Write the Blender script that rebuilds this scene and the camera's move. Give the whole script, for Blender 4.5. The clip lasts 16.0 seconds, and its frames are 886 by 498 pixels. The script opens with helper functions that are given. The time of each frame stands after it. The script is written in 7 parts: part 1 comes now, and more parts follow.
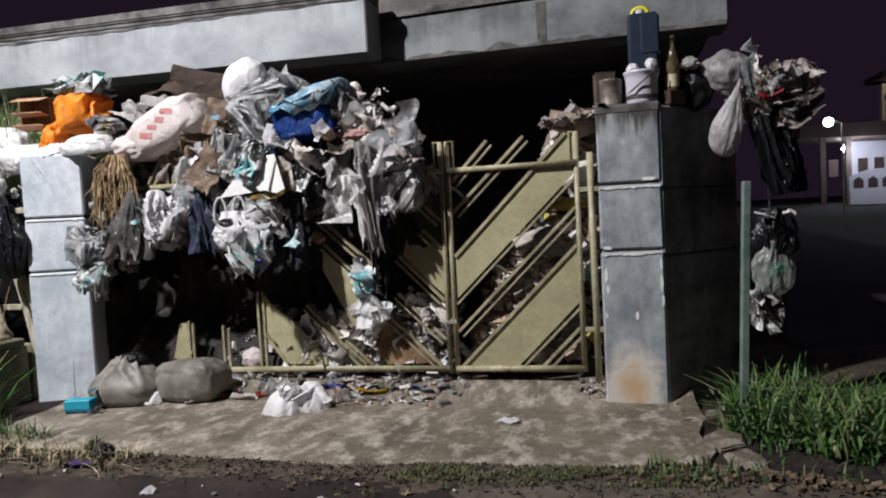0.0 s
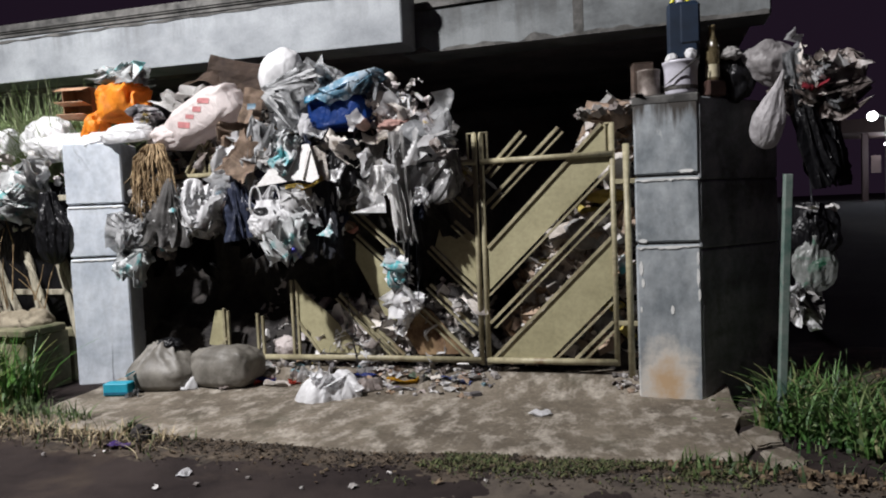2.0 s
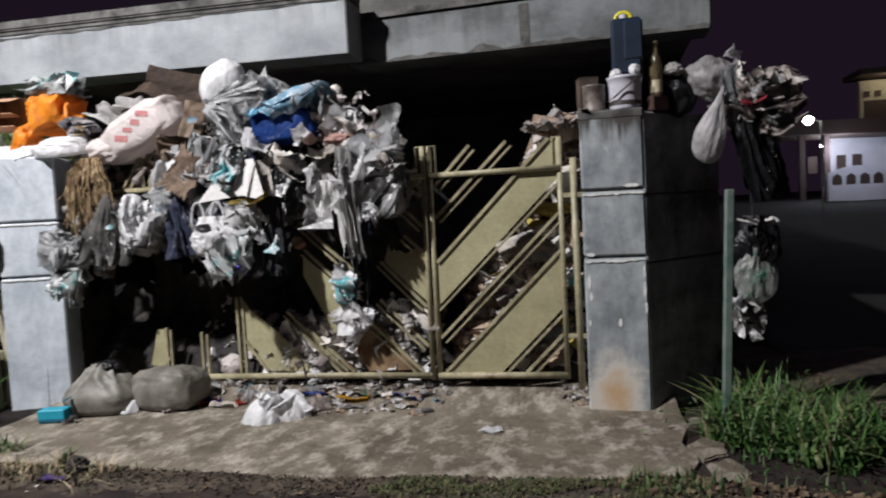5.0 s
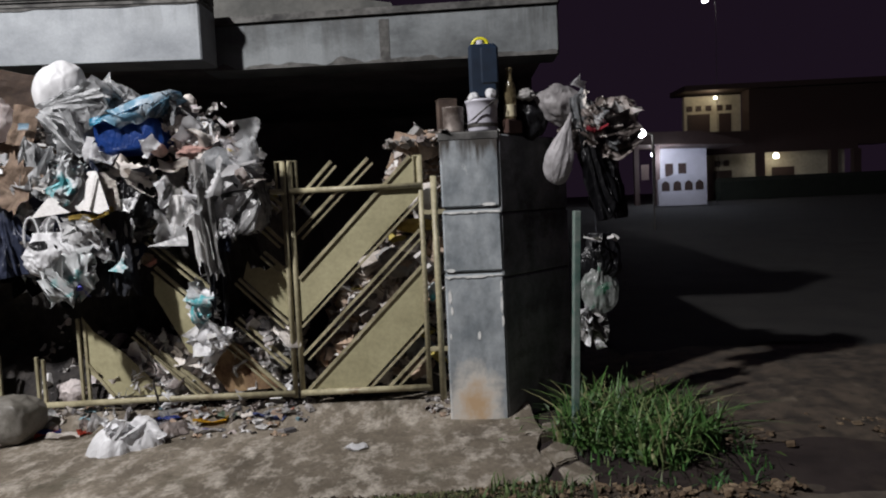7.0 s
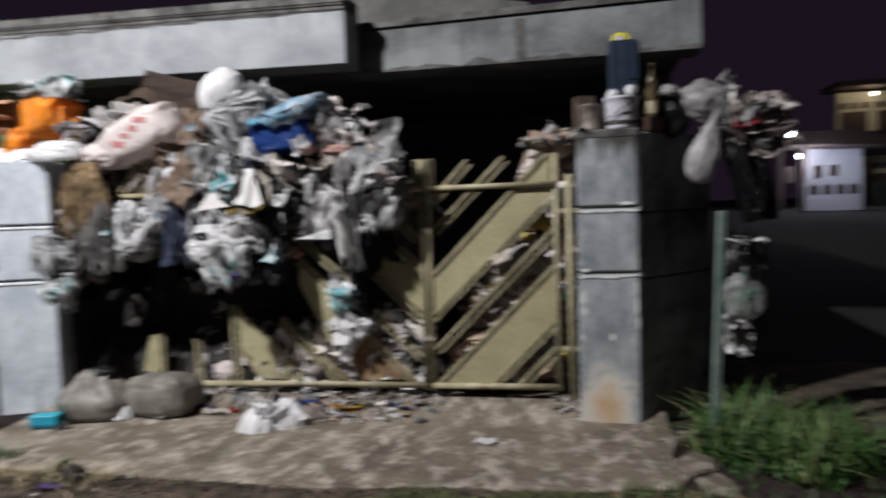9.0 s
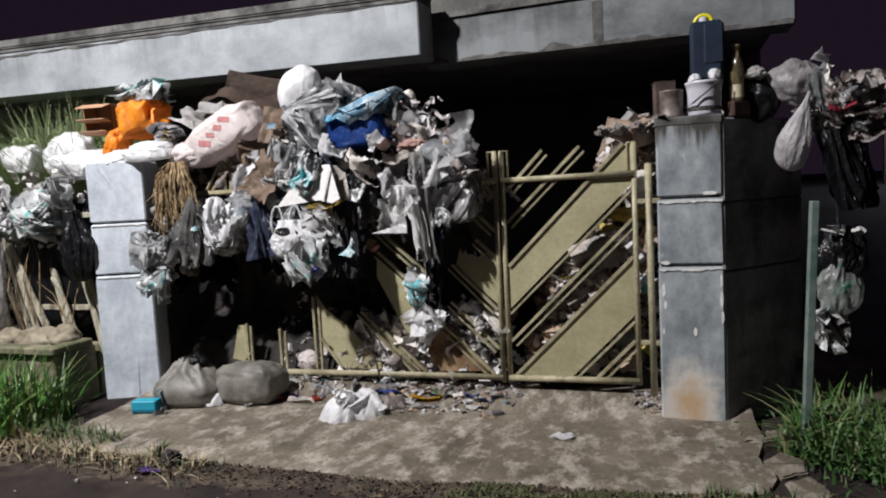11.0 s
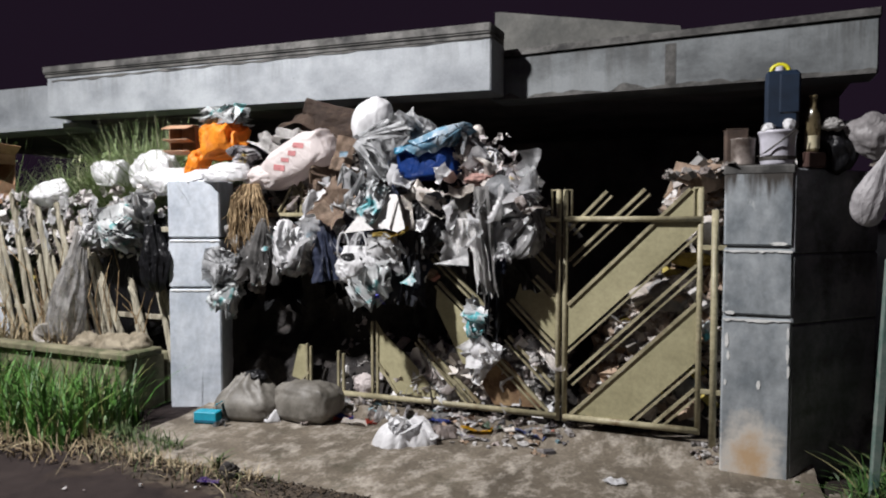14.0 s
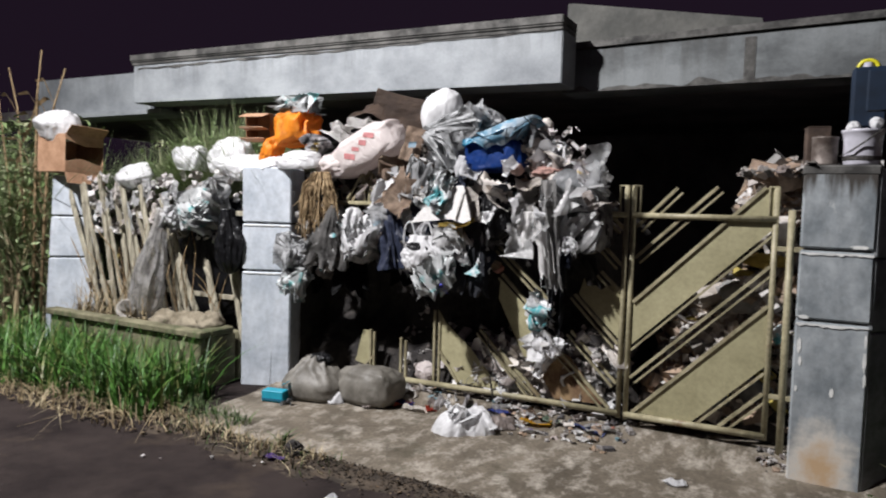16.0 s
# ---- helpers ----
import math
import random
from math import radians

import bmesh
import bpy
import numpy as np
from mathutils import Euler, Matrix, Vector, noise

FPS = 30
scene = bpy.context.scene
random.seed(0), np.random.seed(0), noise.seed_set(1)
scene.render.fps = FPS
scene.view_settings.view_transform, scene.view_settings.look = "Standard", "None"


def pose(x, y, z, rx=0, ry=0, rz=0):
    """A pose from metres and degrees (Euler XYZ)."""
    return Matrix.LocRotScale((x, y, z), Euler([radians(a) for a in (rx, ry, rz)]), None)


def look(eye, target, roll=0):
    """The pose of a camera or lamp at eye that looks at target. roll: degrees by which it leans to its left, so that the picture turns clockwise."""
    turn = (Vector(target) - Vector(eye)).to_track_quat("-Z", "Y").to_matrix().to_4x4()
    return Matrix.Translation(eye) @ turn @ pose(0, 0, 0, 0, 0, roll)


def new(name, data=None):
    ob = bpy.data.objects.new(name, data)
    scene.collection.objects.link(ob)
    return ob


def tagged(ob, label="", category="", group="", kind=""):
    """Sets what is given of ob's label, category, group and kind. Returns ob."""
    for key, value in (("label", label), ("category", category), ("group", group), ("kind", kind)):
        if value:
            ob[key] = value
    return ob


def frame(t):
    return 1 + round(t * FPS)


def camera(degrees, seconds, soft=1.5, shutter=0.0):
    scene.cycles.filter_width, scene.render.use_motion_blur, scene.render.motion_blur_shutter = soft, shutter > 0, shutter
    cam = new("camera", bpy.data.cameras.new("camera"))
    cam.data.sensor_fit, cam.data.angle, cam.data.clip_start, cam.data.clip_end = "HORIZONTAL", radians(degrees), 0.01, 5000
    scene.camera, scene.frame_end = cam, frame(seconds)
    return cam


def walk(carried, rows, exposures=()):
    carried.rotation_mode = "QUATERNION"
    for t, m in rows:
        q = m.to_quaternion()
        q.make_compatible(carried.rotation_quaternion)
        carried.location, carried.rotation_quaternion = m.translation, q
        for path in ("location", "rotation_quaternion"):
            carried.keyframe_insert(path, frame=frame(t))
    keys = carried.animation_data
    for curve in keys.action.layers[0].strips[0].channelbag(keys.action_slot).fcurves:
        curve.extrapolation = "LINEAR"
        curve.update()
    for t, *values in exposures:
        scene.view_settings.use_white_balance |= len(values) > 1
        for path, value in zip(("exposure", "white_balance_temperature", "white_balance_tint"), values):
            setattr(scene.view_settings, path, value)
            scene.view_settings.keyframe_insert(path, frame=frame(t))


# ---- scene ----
cam = camera(66.0, 16.0, 2.0, 0.5)
PATH = [
    (0, (1.302, -4.991, 1.247), (0.782, -3.063, 1.148), -3.0),
    (0.5, (1.294, -4.996, 1.243), (0.753, -3.073, 1.148), -2.5),
    (1, (1.277, -5.005, 1.237), (0.705, -3.091, 1.129), -2.0),
    (1.5, (1.25, -4.933, 1.232), (0.637, -3.034, 1.104), -2.0),
    (2, (1.277, -4.992, 1.231), (0.673, -3.088, 1.116), -2.4),
    (2.5, (1.264, -4.997, 1.235), (0.657, -3.096, 1.107), -2.1),
    (3, (1.258, -5.01, 1.232), (0.61, -3.122, 1.102), -1.8),
    (3.2, (1.262, -5.007, 1.234), (0.609, -3.121, 1.11), -2.0),
    (5.3, (1.305, -4.908, 1.35), (0.927, -2.949, 1.224), -3.3),
    (5.5, (1.308, -4.898, 1.366), (1.006, -2.928, 1.206), -3.6),
    (6, (1.298, -4.91, 1.43), (1.15, -2.925, 1.238), -4.4),
    (6.5, (1.278, -4.97, 1.461), (1.233, -2.979, 1.272), -2.9),
    (7, (1.273, -4.977, 1.454), (1.211, -2.983, 1.314), -2.6),
    (7.5, (1.294, -4.895, 1.45), (1.188, -2.902, 1.319), -2.3),
    (8, (1.273, -4.976, 1.445), (1.17, -2.984, 1.301), -1.6),
    (8.5, (1.254, -4.989, 1.431), (1.069, -3.002, 1.298), -1.1),
    (9, (1.199, -5.019, 1.43), (0.783, -3.067, 1.309), -1.9),
    (9.2, (1.179, -5.018, 1.431), (0.565, -3.12, 1.299), -2.4),
    (11.3, (1.248, -4.994, 1.532), (0.59, -3.113, 1.363), -3.2),
    (11.5, (1.252, -5.003, 1.534), (0.552, -3.134, 1.406), -3.6),
    (12, (1.259, -5.015, 1.528), (0.671, -3.113, 1.335), -2.0),
    (12.5, (1.248, -4.985, 1.54), (0.718, -3.06, 1.417), -1.6),
    (13, (1.261, -4.987, 1.561), (0.635, -3.093, 1.416), 0.9),
    (13.5, (1.264, -5.045, 1.581), (0.495, -3.199, 1.539), -1.7),
    (14, (1.237, -5.068, 1.591), (0.436, -3.238, 1.497), 0.0),
    (14.5, (1.231, -5.069, 1.602), (0.427, -3.24, 1.505), 1.2),
    (15, (1.227, -5.089, 1.612), (0.422, -3.262, 1.503), 1.3),
    (15.5, (1.217, -5.098, 1.609), (0.341, -3.305, 1.475), 1.3),
    (16, (1.238, -5.113, 1.604), (0.274, -3.365, 1.478), 1.6),
]
EXPOSURES = [(0, 0.0), (3.2, 0.04), (5.3, -0.1), (7, -0.2), (8.5, -0.18), (9.2, -0.1), (11.3, 0.0), (14, 0.05), (16, 0.05)]
walk(cam, [(t, look(eye, target, roll)) for t, eye, target, roll in PATH], EXPOSURES)

# ---- world and lights ----
world = bpy.data.worlds.new("night_sky")
scene.world = world
world.use_nodes = True
world.node_tree.nodes["Background"].inputs[0].default_value = (0.62, 0.36, 0.72, 1)
world.node_tree.nodes["Background"].inputs[1].default_value = 0.018


def lamp(name, kind, energy, colour, m, **props):
    data = bpy.data.lights.new(name, kind)
    data.energy, data.color = energy, colour
    if kind == "SPOT":
        data.spot_size, data.spot_blend = props["size"], 1.0
    if kind in ("SPOT", "POINT"):
        data.shadow_soft_size = props.get("soft", 0.1)
    ob = new(name, data)
    ob.matrix_world = m
    return ob


LAMP = (-4.2, -4.9, 7.5)
lamp("street_light", "SPOT", 6000, (0.985, 0.965, 0.98), look(LAMP, (-1.9, -0.6, 0.3)), size=radians(165), soft=0.16)


# ---- materials ----
def material(name, rough=0.6, metal=0.0):
    m = bpy.data.materials.new(name)
    m.use_nodes = True
    t = m.node_tree
    b = t.nodes["Principled BSDF"]
    b.inputs["Roughness"].default_value, b.inputs["Metallic"].default_value = rough, metal
    return m, t, b


def ramp(t, fac, stops):
    r = t.nodes.new("ShaderNodeValToRGB")
    while len(r.color_ramp.elements) < len(stops):
        r.color_ramp.elements.new(0.5)
    for e, (p, c) in zip(r.color_ramp.elements, stops):
        e.position, e.color = p, (*c, 1)
    t.links.new(fac, r.inputs[0])
    return r.outputs[0]


def noisy(t, scale, detail=5, rough=0.6, stretch=None, coord="Object"):
    c = t.nodes.new("ShaderNodeTexCoord")
    n = t.nodes.new("ShaderNodeTexNoise")
    n.inputs["Scale"].default_value, n.inputs["Detail"].default_value, n.inputs["Roughness"].default_value = scale, detail, rough
    if stretch:
        mp = t.nodes.new("ShaderNodeMapping")
        mp.inputs["Scale"].default_value = stretch
        t.links.new(c.outputs[coord], mp.inputs[0])
        t.links.new(mp.outputs[0], n.inputs["Vector"])
    else:
        t.links.new(c.outputs[coord], n.inputs["Vector"])
    return n.outputs["Fac"]


def mix(t, fac, a, b, kind="MIX"):
    n = t.nodes.new("ShaderNodeMix")
    n.data_type, n.blend_type = "RGBA", kind
    for s, v in ((0, fac), (6, a), (7, b)):
        if isinstance(v, (int, float)):
            n.inputs[s].default_value = v
        elif isinstance(v, tuple):
            n.inputs[s].default_value = (*v, 1)
        else:
            t.links.new(v, n.inputs[s])
    return n.outputs[2]


def bump(t, b, height, strength=0.4, distance=0.01):
    n = t.nodes.new("ShaderNodeBump")
    n.inputs["Strength"].default_value, n.inputs["Distance"].default_value = strength, distance
    t.links.new(height, n.inputs["Height"])
    t.links.new(n.outputs[0], b.inputs["Normal"])


def surface(name, dark, light, scale=3.0, fine=40.0, rough=0.8, relief=0.4, stain=None, stain_at=(0.5, 0.62), stretch=None, metal=0.0, dist=0.006):
    """Two scales of mottling, an optional stain colour, and a fine relief."""
    m, t, b = material(name, rough, metal)
    big, small = noisy(t, scale, 6, 0.65, stretch), noisy(t, fine, 4, 0.7)
    col = ramp(t, big, [(0.38, dark), (0.62, light)])
    col = mix(t, 0.35, col, ramp(t, small, [(0.36, (0.6, 0.59, 0.57)), (0.6, (1.1, 1.1, 1.1))]), "MULTIPLY")
    if stain:
        s = noisy(t, scale * 0.7 + 0.31, 8, 0.7, stretch)
        f = ramp(t, s, [(stain_at[0], (0, 0, 0)), (stain_at[1], (1, 1, 1))])
        col = mix(t, f, col, stain)
    t.links.new(col, b.inputs["Base Color"])
    bump(t, b, small, relief * 0.6, dist)
    return m


def film(name, colour, rough=0.3, clear=0.0, dirt=0.25, tint=None, cover=0.53, thin=0.36):
    """Thin plastic film: long soft wrinkles, dirt patches, light passing through it, some see-through where clear."""
    m, t, b = material(name, rough)
    big = noisy(t, 6, 5, 0.6)
    folds = []
    for scale, warp, way in ((7, 1.6, (1, 1, 0.6)), (16, 1.2, (1, 1, 0.6))):
        f = noisy(t, scale, 2, 0.5, way)
        f.node.inputs["Distortion"].default_value = warp
        folds.append(ramp(t, f, [(0.3, (0, 0, 0)), (0.5, (1, 1, 1)), (0.7, (0, 0, 0))]))
    fine = mix(t, 0.35, folds[0], folds[1])
    col = ramp(t, big, [(0.36, tuple(c * (1 - dirt) for c in colour)), (0.6, colour)])
    if tint:
        spots = noisy(t, 5.0, 5, 0.6)
        spots.node.inputs["Distortion"].default_value = 0.5
        col = mix(t, ramp(t, spots, [(cover, (0, 0, 0)), (cover + 0.08, (0.9, 0.9, 0.9))]), col, tint)
    t.links.new(col, b.inputs["Base Color"])
    b.inputs["Specular IOR Level"].default_value = 0.45
    b.inputs["Roughness"].default_value = rough + 0.1
    bump(t, b, fine, 0.55, 0.011)
    out = t.nodes["Material Output"]
    through_light, soft_mix = t.nodes.new("ShaderNodeBsdfTranslucent"), t.nodes.new("ShaderNodeMixShader")
    t.links.new(col, through_light.inputs[0])
    soft_mix.inputs[0].default_value = thin
    t.links.new(b.outputs[0], soft_mix.inputs[1])
    t.links.new(through_light.outputs[0], soft_mix.inputs[2])
    last = soft_mix.outputs[0]
    if clear:
        tr, mx = t.nodes.new("ShaderNodeBsdfTransparent"), t.nodes.new("ShaderNodeMixShader")
        f = ramp(t, big, [(0.35, (clear * 1.25,) * 3), (0.7, (clear * 0.55,) * 3)])
        t.links.new(f, mx.inputs[0])
        t.links.new(last, mx.inputs[1])
        t.links.new(tr.outputs[0], mx.inputs[2])
        last = mx.outputs[0]
    t.links.new(last, out.inputs["Surface"])
    return m


def plain(name, colour, rough=0.5, metal=0.0, vary=0.3, scale=14.0):
    m, t, b = material(name, rough, metal)
    f = noisy(t, scale, 5, 0.65)
    t.links.new(ramp(t, f, [(0.3, tuple(c * (1 - vary) for c in colour)), (0.7, colour)]), b.inputs["Base Color"])
    bump(t, b, f, 0.2, 0.004)
    return m


def motley(name, stops, rough=0.55, per="island"):
    """Pieces of many colours, one for each piece."""
    m, t, b = material(name, rough)
    if per == "island":
        g = t.nodes.new("ShaderNodeNewGeometry").outputs["Random Per Island"]
    else:
        g = t.nodes.new("ShaderNodeObjectInfo").outputs["Random"]
    r = ramp(t, g, stops)
    r.node.color_ramp.interpolation = "CONSTANT"
    n = noisy(t, 18, 5, 0.7)
    t.links.new(mix(t, 0.75, r, ramp(t, n, [(0.3, (0.3, 0.28, 0.26)), (0.65, (1, 1, 1))]), "MULTIPLY"), b.inputs["Base Color"])
    bump(t, b, n, 0.5, 0.01)
    return m


def glow(name, colour, strength):
    m, t, b = material(name)
    b.inputs["Base Color"].default_value = (*colour, 1)
    b.inputs["Emission Color"].default_value = (*colour, 1)
    b.inputs["Emission Strength"].default_value = strength
    return m


M_ASPHALT = surface("asphalt", (0.013, 0.009, 0.0088), (0.031, 0.023, 0.021), 1.6, 110, 0.95, 0.8, (0.05, 0.037, 0.028), (0.55, 0.72), dist=0.012)
M_ASPHALT.node_tree.nodes["Principled BSDF"].inputs["Specular IOR Level"].default_value = 0.2
def worn_slab():
    """Old trodden concrete: brown grime in broad patches, pale worn islands with ragged rims, dark specks and hairline pits."""
    m, t, b = material("worn_concrete", 0.86)
    grime, worn, fine, speck = noisy(t, 1.3, 6, 0.62), noisy(t, 6.2, 9, 0.7, (1.25, 0.8, 1)), noisy(t, 38, 5, 0.7), noisy(t, 95, 3, 0.6)
    col = ramp(t, grime, [(0.36, (0.072, 0.058, 0.041)), (0.52, (0.128, 0.106, 0.079)), (0.68, (0.205, 0.175, 0.137))])
    col = mix(t, ramp(t, worn, [(0.49, (0, 0, 0)), (0.57, (0.45, 0.45, 0.45)), (0.69, (1, 1, 1))]), col, (0.37, 0.335, 0.285))
    col = mix(t, ramp(t, noisy(t, 2.3, 7, 0.7), [(0.56, (0, 0, 0)), (0.7, (0.85, 0.85, 0.85))]), col, (0.06, 0.052, 0.032))
    col = mix(t, 0.6, col, ramp(t, fine, [(0.34, (0.5, 0.49, 0.46)), (0.6, (1.12, 1.12, 1.12))]), "MULTIPLY")
    col = mix(t, ramp(t, speck, [(0.62, (0, 0, 0)), (0.7, (0.7, 0.7, 0.7))]), col, (0.05, 0.043, 0.032))
    t.links.new(col, b.inputs["Base Color"])
    bump(t, b, mix(t, 0.5, fine, worn), 0.5, 0.012)
    return m


M_SLAB = worn_slab()
M_SOIL = surface("soil", (0.022, 0.016, 0.011), (0.075, 0.055, 0.038), 6, 60, 0.95, 0.9, (0.13, 0.105, 0.075), (0.58, 0.72), dist=0.02)
M_PILLAR = surface("grey_painted_plaster", (0.36, 0.4, 0.45), (0.56, 0.6, 0.65), 2.6, 14, 0.6, 0.2, (0.72, 0.74, 0.76), (0.6, 0.72), stretch=(1.1, 1.1, 0.65))
M_PILLAR_R = surface("slate_painted_plaster", (0.16, 0.182, 0.197), (0.345, 0.372, 0.388), 3.6, 14, 0.5, 0.25, (0.6, 0.62, 0.61), (0.6, 0.7), stretch=(1.1, 1.1, 0.75))
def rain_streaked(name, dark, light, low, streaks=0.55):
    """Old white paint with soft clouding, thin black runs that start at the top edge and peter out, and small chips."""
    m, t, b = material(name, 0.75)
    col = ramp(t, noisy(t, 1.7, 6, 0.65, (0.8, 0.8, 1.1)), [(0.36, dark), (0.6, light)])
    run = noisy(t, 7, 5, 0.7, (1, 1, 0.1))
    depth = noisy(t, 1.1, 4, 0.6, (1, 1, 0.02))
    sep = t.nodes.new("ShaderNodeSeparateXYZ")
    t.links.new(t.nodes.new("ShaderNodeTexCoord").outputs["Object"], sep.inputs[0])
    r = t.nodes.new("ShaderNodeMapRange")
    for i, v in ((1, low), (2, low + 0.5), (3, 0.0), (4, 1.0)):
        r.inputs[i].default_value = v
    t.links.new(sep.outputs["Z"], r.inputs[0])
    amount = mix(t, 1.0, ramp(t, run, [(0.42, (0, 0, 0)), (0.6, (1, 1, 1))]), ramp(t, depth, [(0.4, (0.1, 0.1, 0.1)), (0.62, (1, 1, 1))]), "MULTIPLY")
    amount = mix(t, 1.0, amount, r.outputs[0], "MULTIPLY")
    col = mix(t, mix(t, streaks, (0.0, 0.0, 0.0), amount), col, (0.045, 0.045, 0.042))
    col = mix(t, ramp(t, noisy(t, 13, 6, 0.75), [(0.66, (0, 0, 0)), (0.72, (0.8, 0.8, 0.8))]), col, (0.12, 0.12, 0.115))
    fine = noisy(t, 45, 4, 0.7)
    col = mix(t, 0.3, col, ramp(t, fine, [(0.36, (0.7, 0.7, 0.7)), (0.6, (1.05, 1.05, 1.05))]), "MULTIPLY")
    t.links.new(col, b.inputs["Base Color"])
    bump(t, b, fine, 0.2, 0.004)
    return m


M_FASCIA = rain_streaked("stained_white_paint", (0.18, 0.195, 0.21), (0.295, 0.315, 0.33), 2.9, 0.8)
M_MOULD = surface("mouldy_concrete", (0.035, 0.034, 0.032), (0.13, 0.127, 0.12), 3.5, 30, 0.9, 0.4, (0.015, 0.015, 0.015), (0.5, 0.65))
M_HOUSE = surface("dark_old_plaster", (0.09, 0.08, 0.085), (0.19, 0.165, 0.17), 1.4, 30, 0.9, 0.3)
M_GATE = surface("cream_gate_paint", (0.2, 0.178, 0.108), (0.36, 0.325, 0.21), 5, 40, 0.5, 0.15, (0.13, 0.08, 0.04), (0.58, 0.7))
M_PANEL = surface("cream_sheet_metal", (0.27, 0.248, 0.145), (0.39, 0.36, 0.22), 1.3, 30, 0.5, 0.1, (0.24, 0.185, 0.11), (0.58, 0.75))
M_RUST = surface("rusted_sheet", (0.07, 0.03, 0.014), (0.28, 0.19, 0.1), 6, 60, 0.85, 0.5)
M_WOOD = surface("weathered_wood", (0.17, 0.15, 0.11), (0.42, 0.39, 0.3), 7, 50, 0.85, 0.5, (0.1, 0.085, 0.06), (0.58, 0.72), stretch=(3, 3, 0.5))
M_CARD = surface("cardboard", (0.2, 0.14, 0.1), (0.38, 0.28, 0.21), 6, 70, 0.85, 0.25, (0.14, 0.1, 0.07), (0.54, 0.68))
M_CARD_DARK = surface("wet_cardboard", (0.035, 0.022, 0.016), (0.1, 0.066, 0.048), 5, 70, 0.85, 0.3)
M_PALECARD = surface("pale_board", (0.45, 0.41, 0.37), (0.62, 0.58, 0.54), 5, 60, 0.8, 0.2, (0.28, 0.22, 0.17), (0.62, 0.78))
M_SACK = surface("muddy_grey_sack", (0.1, 0.092, 0.078), (0.19, 0.178, 0.155), 5, 170, 0.55, 0.12, (0.055, 0.048, 0.037), (0.55, 0.7))
M_WOVEN = film("white_woven_sack", (0.72, 0.65, 0.63), 0.55, 0, 0.14)
M_WHITE = film("white_plastic_film", (0.8, 0.8, 0.81), 0.35, 0, 0.16)
M_WHITE_THIN = film("thin_white_film", (0.82, 0.82, 0.83), 0.3, 0.15, 0.25)
M_CLEAR = film("cloudy_clear_film", (0.66, 0.67, 0.68), 0.2, 0.35, 0.35)
M_CLEAR_TEAL = film("clear_film_with_teal", (0.74, 0.76, 0.76), 0.2, 0.2, 0.3, (0.14, 0.52, 0.52), 0.55)
M_SILVER = film("silvery_film", (0.64, 0.64, 0.64), 0.16, 0.12, 0.5)
M_GREYBAG = film("grey_film", (0.27, 0.28, 0.29), 0.3, 0.05, 0.5)
M_DARKBAG = film("dark_film", (0.04, 0.042, 0.05), 0.28, 0, 0.5)
M_DARKBLUE = film("dark_blue_film", (0.045, 0.055, 0.095), 0.3, 0, 0.5)
M_BLACK = film("black_film", (0.012, 0.012, 0.014), 0.25, 0, 0.5)
# Almost no colour or shine: paints deep shade, not a plastic of its own.
M_BLACK_VOID = film("void_black_film", (0.005, 0.005, 0.006), 0.75, 0, 0.5)
M_ORANGE = film("orange_film", (0.9, 0.29, 0.02), 0.45, 0, 0.4)
M_BLUE = film("deep_blue_film", (0.008, 0.05, 0.25), 0.35, 0, 0.35)
M_LIGHTBLUE = film("light_blue_clear_film", (0.24, 0.46, 0.62), 0.18, 0.25, 0.4, (0.6, 0.68, 0.74), 0.5)
M_TEAL = film("white_and_teal_film", (0.76, 0.78, 0.79), 0.35, 0, 0.2, (0.06, 0.42, 0.46), 0.5)
M_CLOTH = plain("dingy_white_cloth", (0.84, 0.83, 0.82), 0.9, 0, 0.2, 9)
M_GREYCLOTH = plain("dingy_grey_cloth", (0.3, 0.29, 0.28), 0.85, 0, 0.5, 9)
M_BROWNCLOTH = plain("brown_pink_cloth", (0.34, 0.2, 0.17), 0.9, 0, 0.5, 9)
M_STRAW = surface("dry_straw", (0.15, 0.095, 0.045), (0.36, 0.26, 0.145), 20, 60, 0.85, 0.3)
M_RED = plain("faded_red_print", (0.5, 0.19, 0.19), 0.7, 0, 0.5, 30)
M_YELLOW = plain("yellow_plastic", (0.6, 0.55, 0.02), 0.4, 0, 0.2)
M_MUSTARD = plain("mustard_board", (0.42, 0.3, 0.06), 0.7, 0, 0.4)
M_JUG = plain("blue_canister_plastic", (0.008, 0.019, 0.04), 0.45, 0, 0.5, 6)
M_PAIL = plain("white_pail_plastic", (0.55, 0.54, 0.6), 0.4, 0, 0.35, 8)
M_DARKMETAL = plain("dark_metal", (0.06, 0.055, 0.05), 0.5, 0.3, 0.4)
M_CAN = surface("rusty_tin", (0.08, 0.06, 0.05), (0.22, 0.19, 0.17), 9, 60, 0.55, 0.3, metal=0.3)
M_BRICK = plain("dark_brick", (0.06, 0.028, 0.02), 0.9, 0, 0.5)
M_CYAN = plain("cyan_carton", (0.01, 0.3, 0.42), 0.55, 0, 0.25)
M_GREENPOST = surface("green_painted_post", (0.05, 0.11, 0.09), (0.17, 0.2, 0.18), 6, 50, 0.6, 0.2, (0.25, 0.24, 0.22), (0.55, 0.7))
M_GLASS = film("amber_bottle_glass", (0.26, 0.21, 0.12), 0.0, 0.3, 0.45)
M_PLANTER = surface("mossy_planter_plaster", (0.085, 0.08, 0.045), (0.2, 0.185, 0.115), 3, 40, 0.85, 0.4, (0.045, 0.06, 0.022), (0.5, 0.66))
M_ROCK = surface("broken_concrete", (0.2, 0.185, 0.165), (0.4, 0.38, 0.35), 5, 40, 0.9, 0.5)
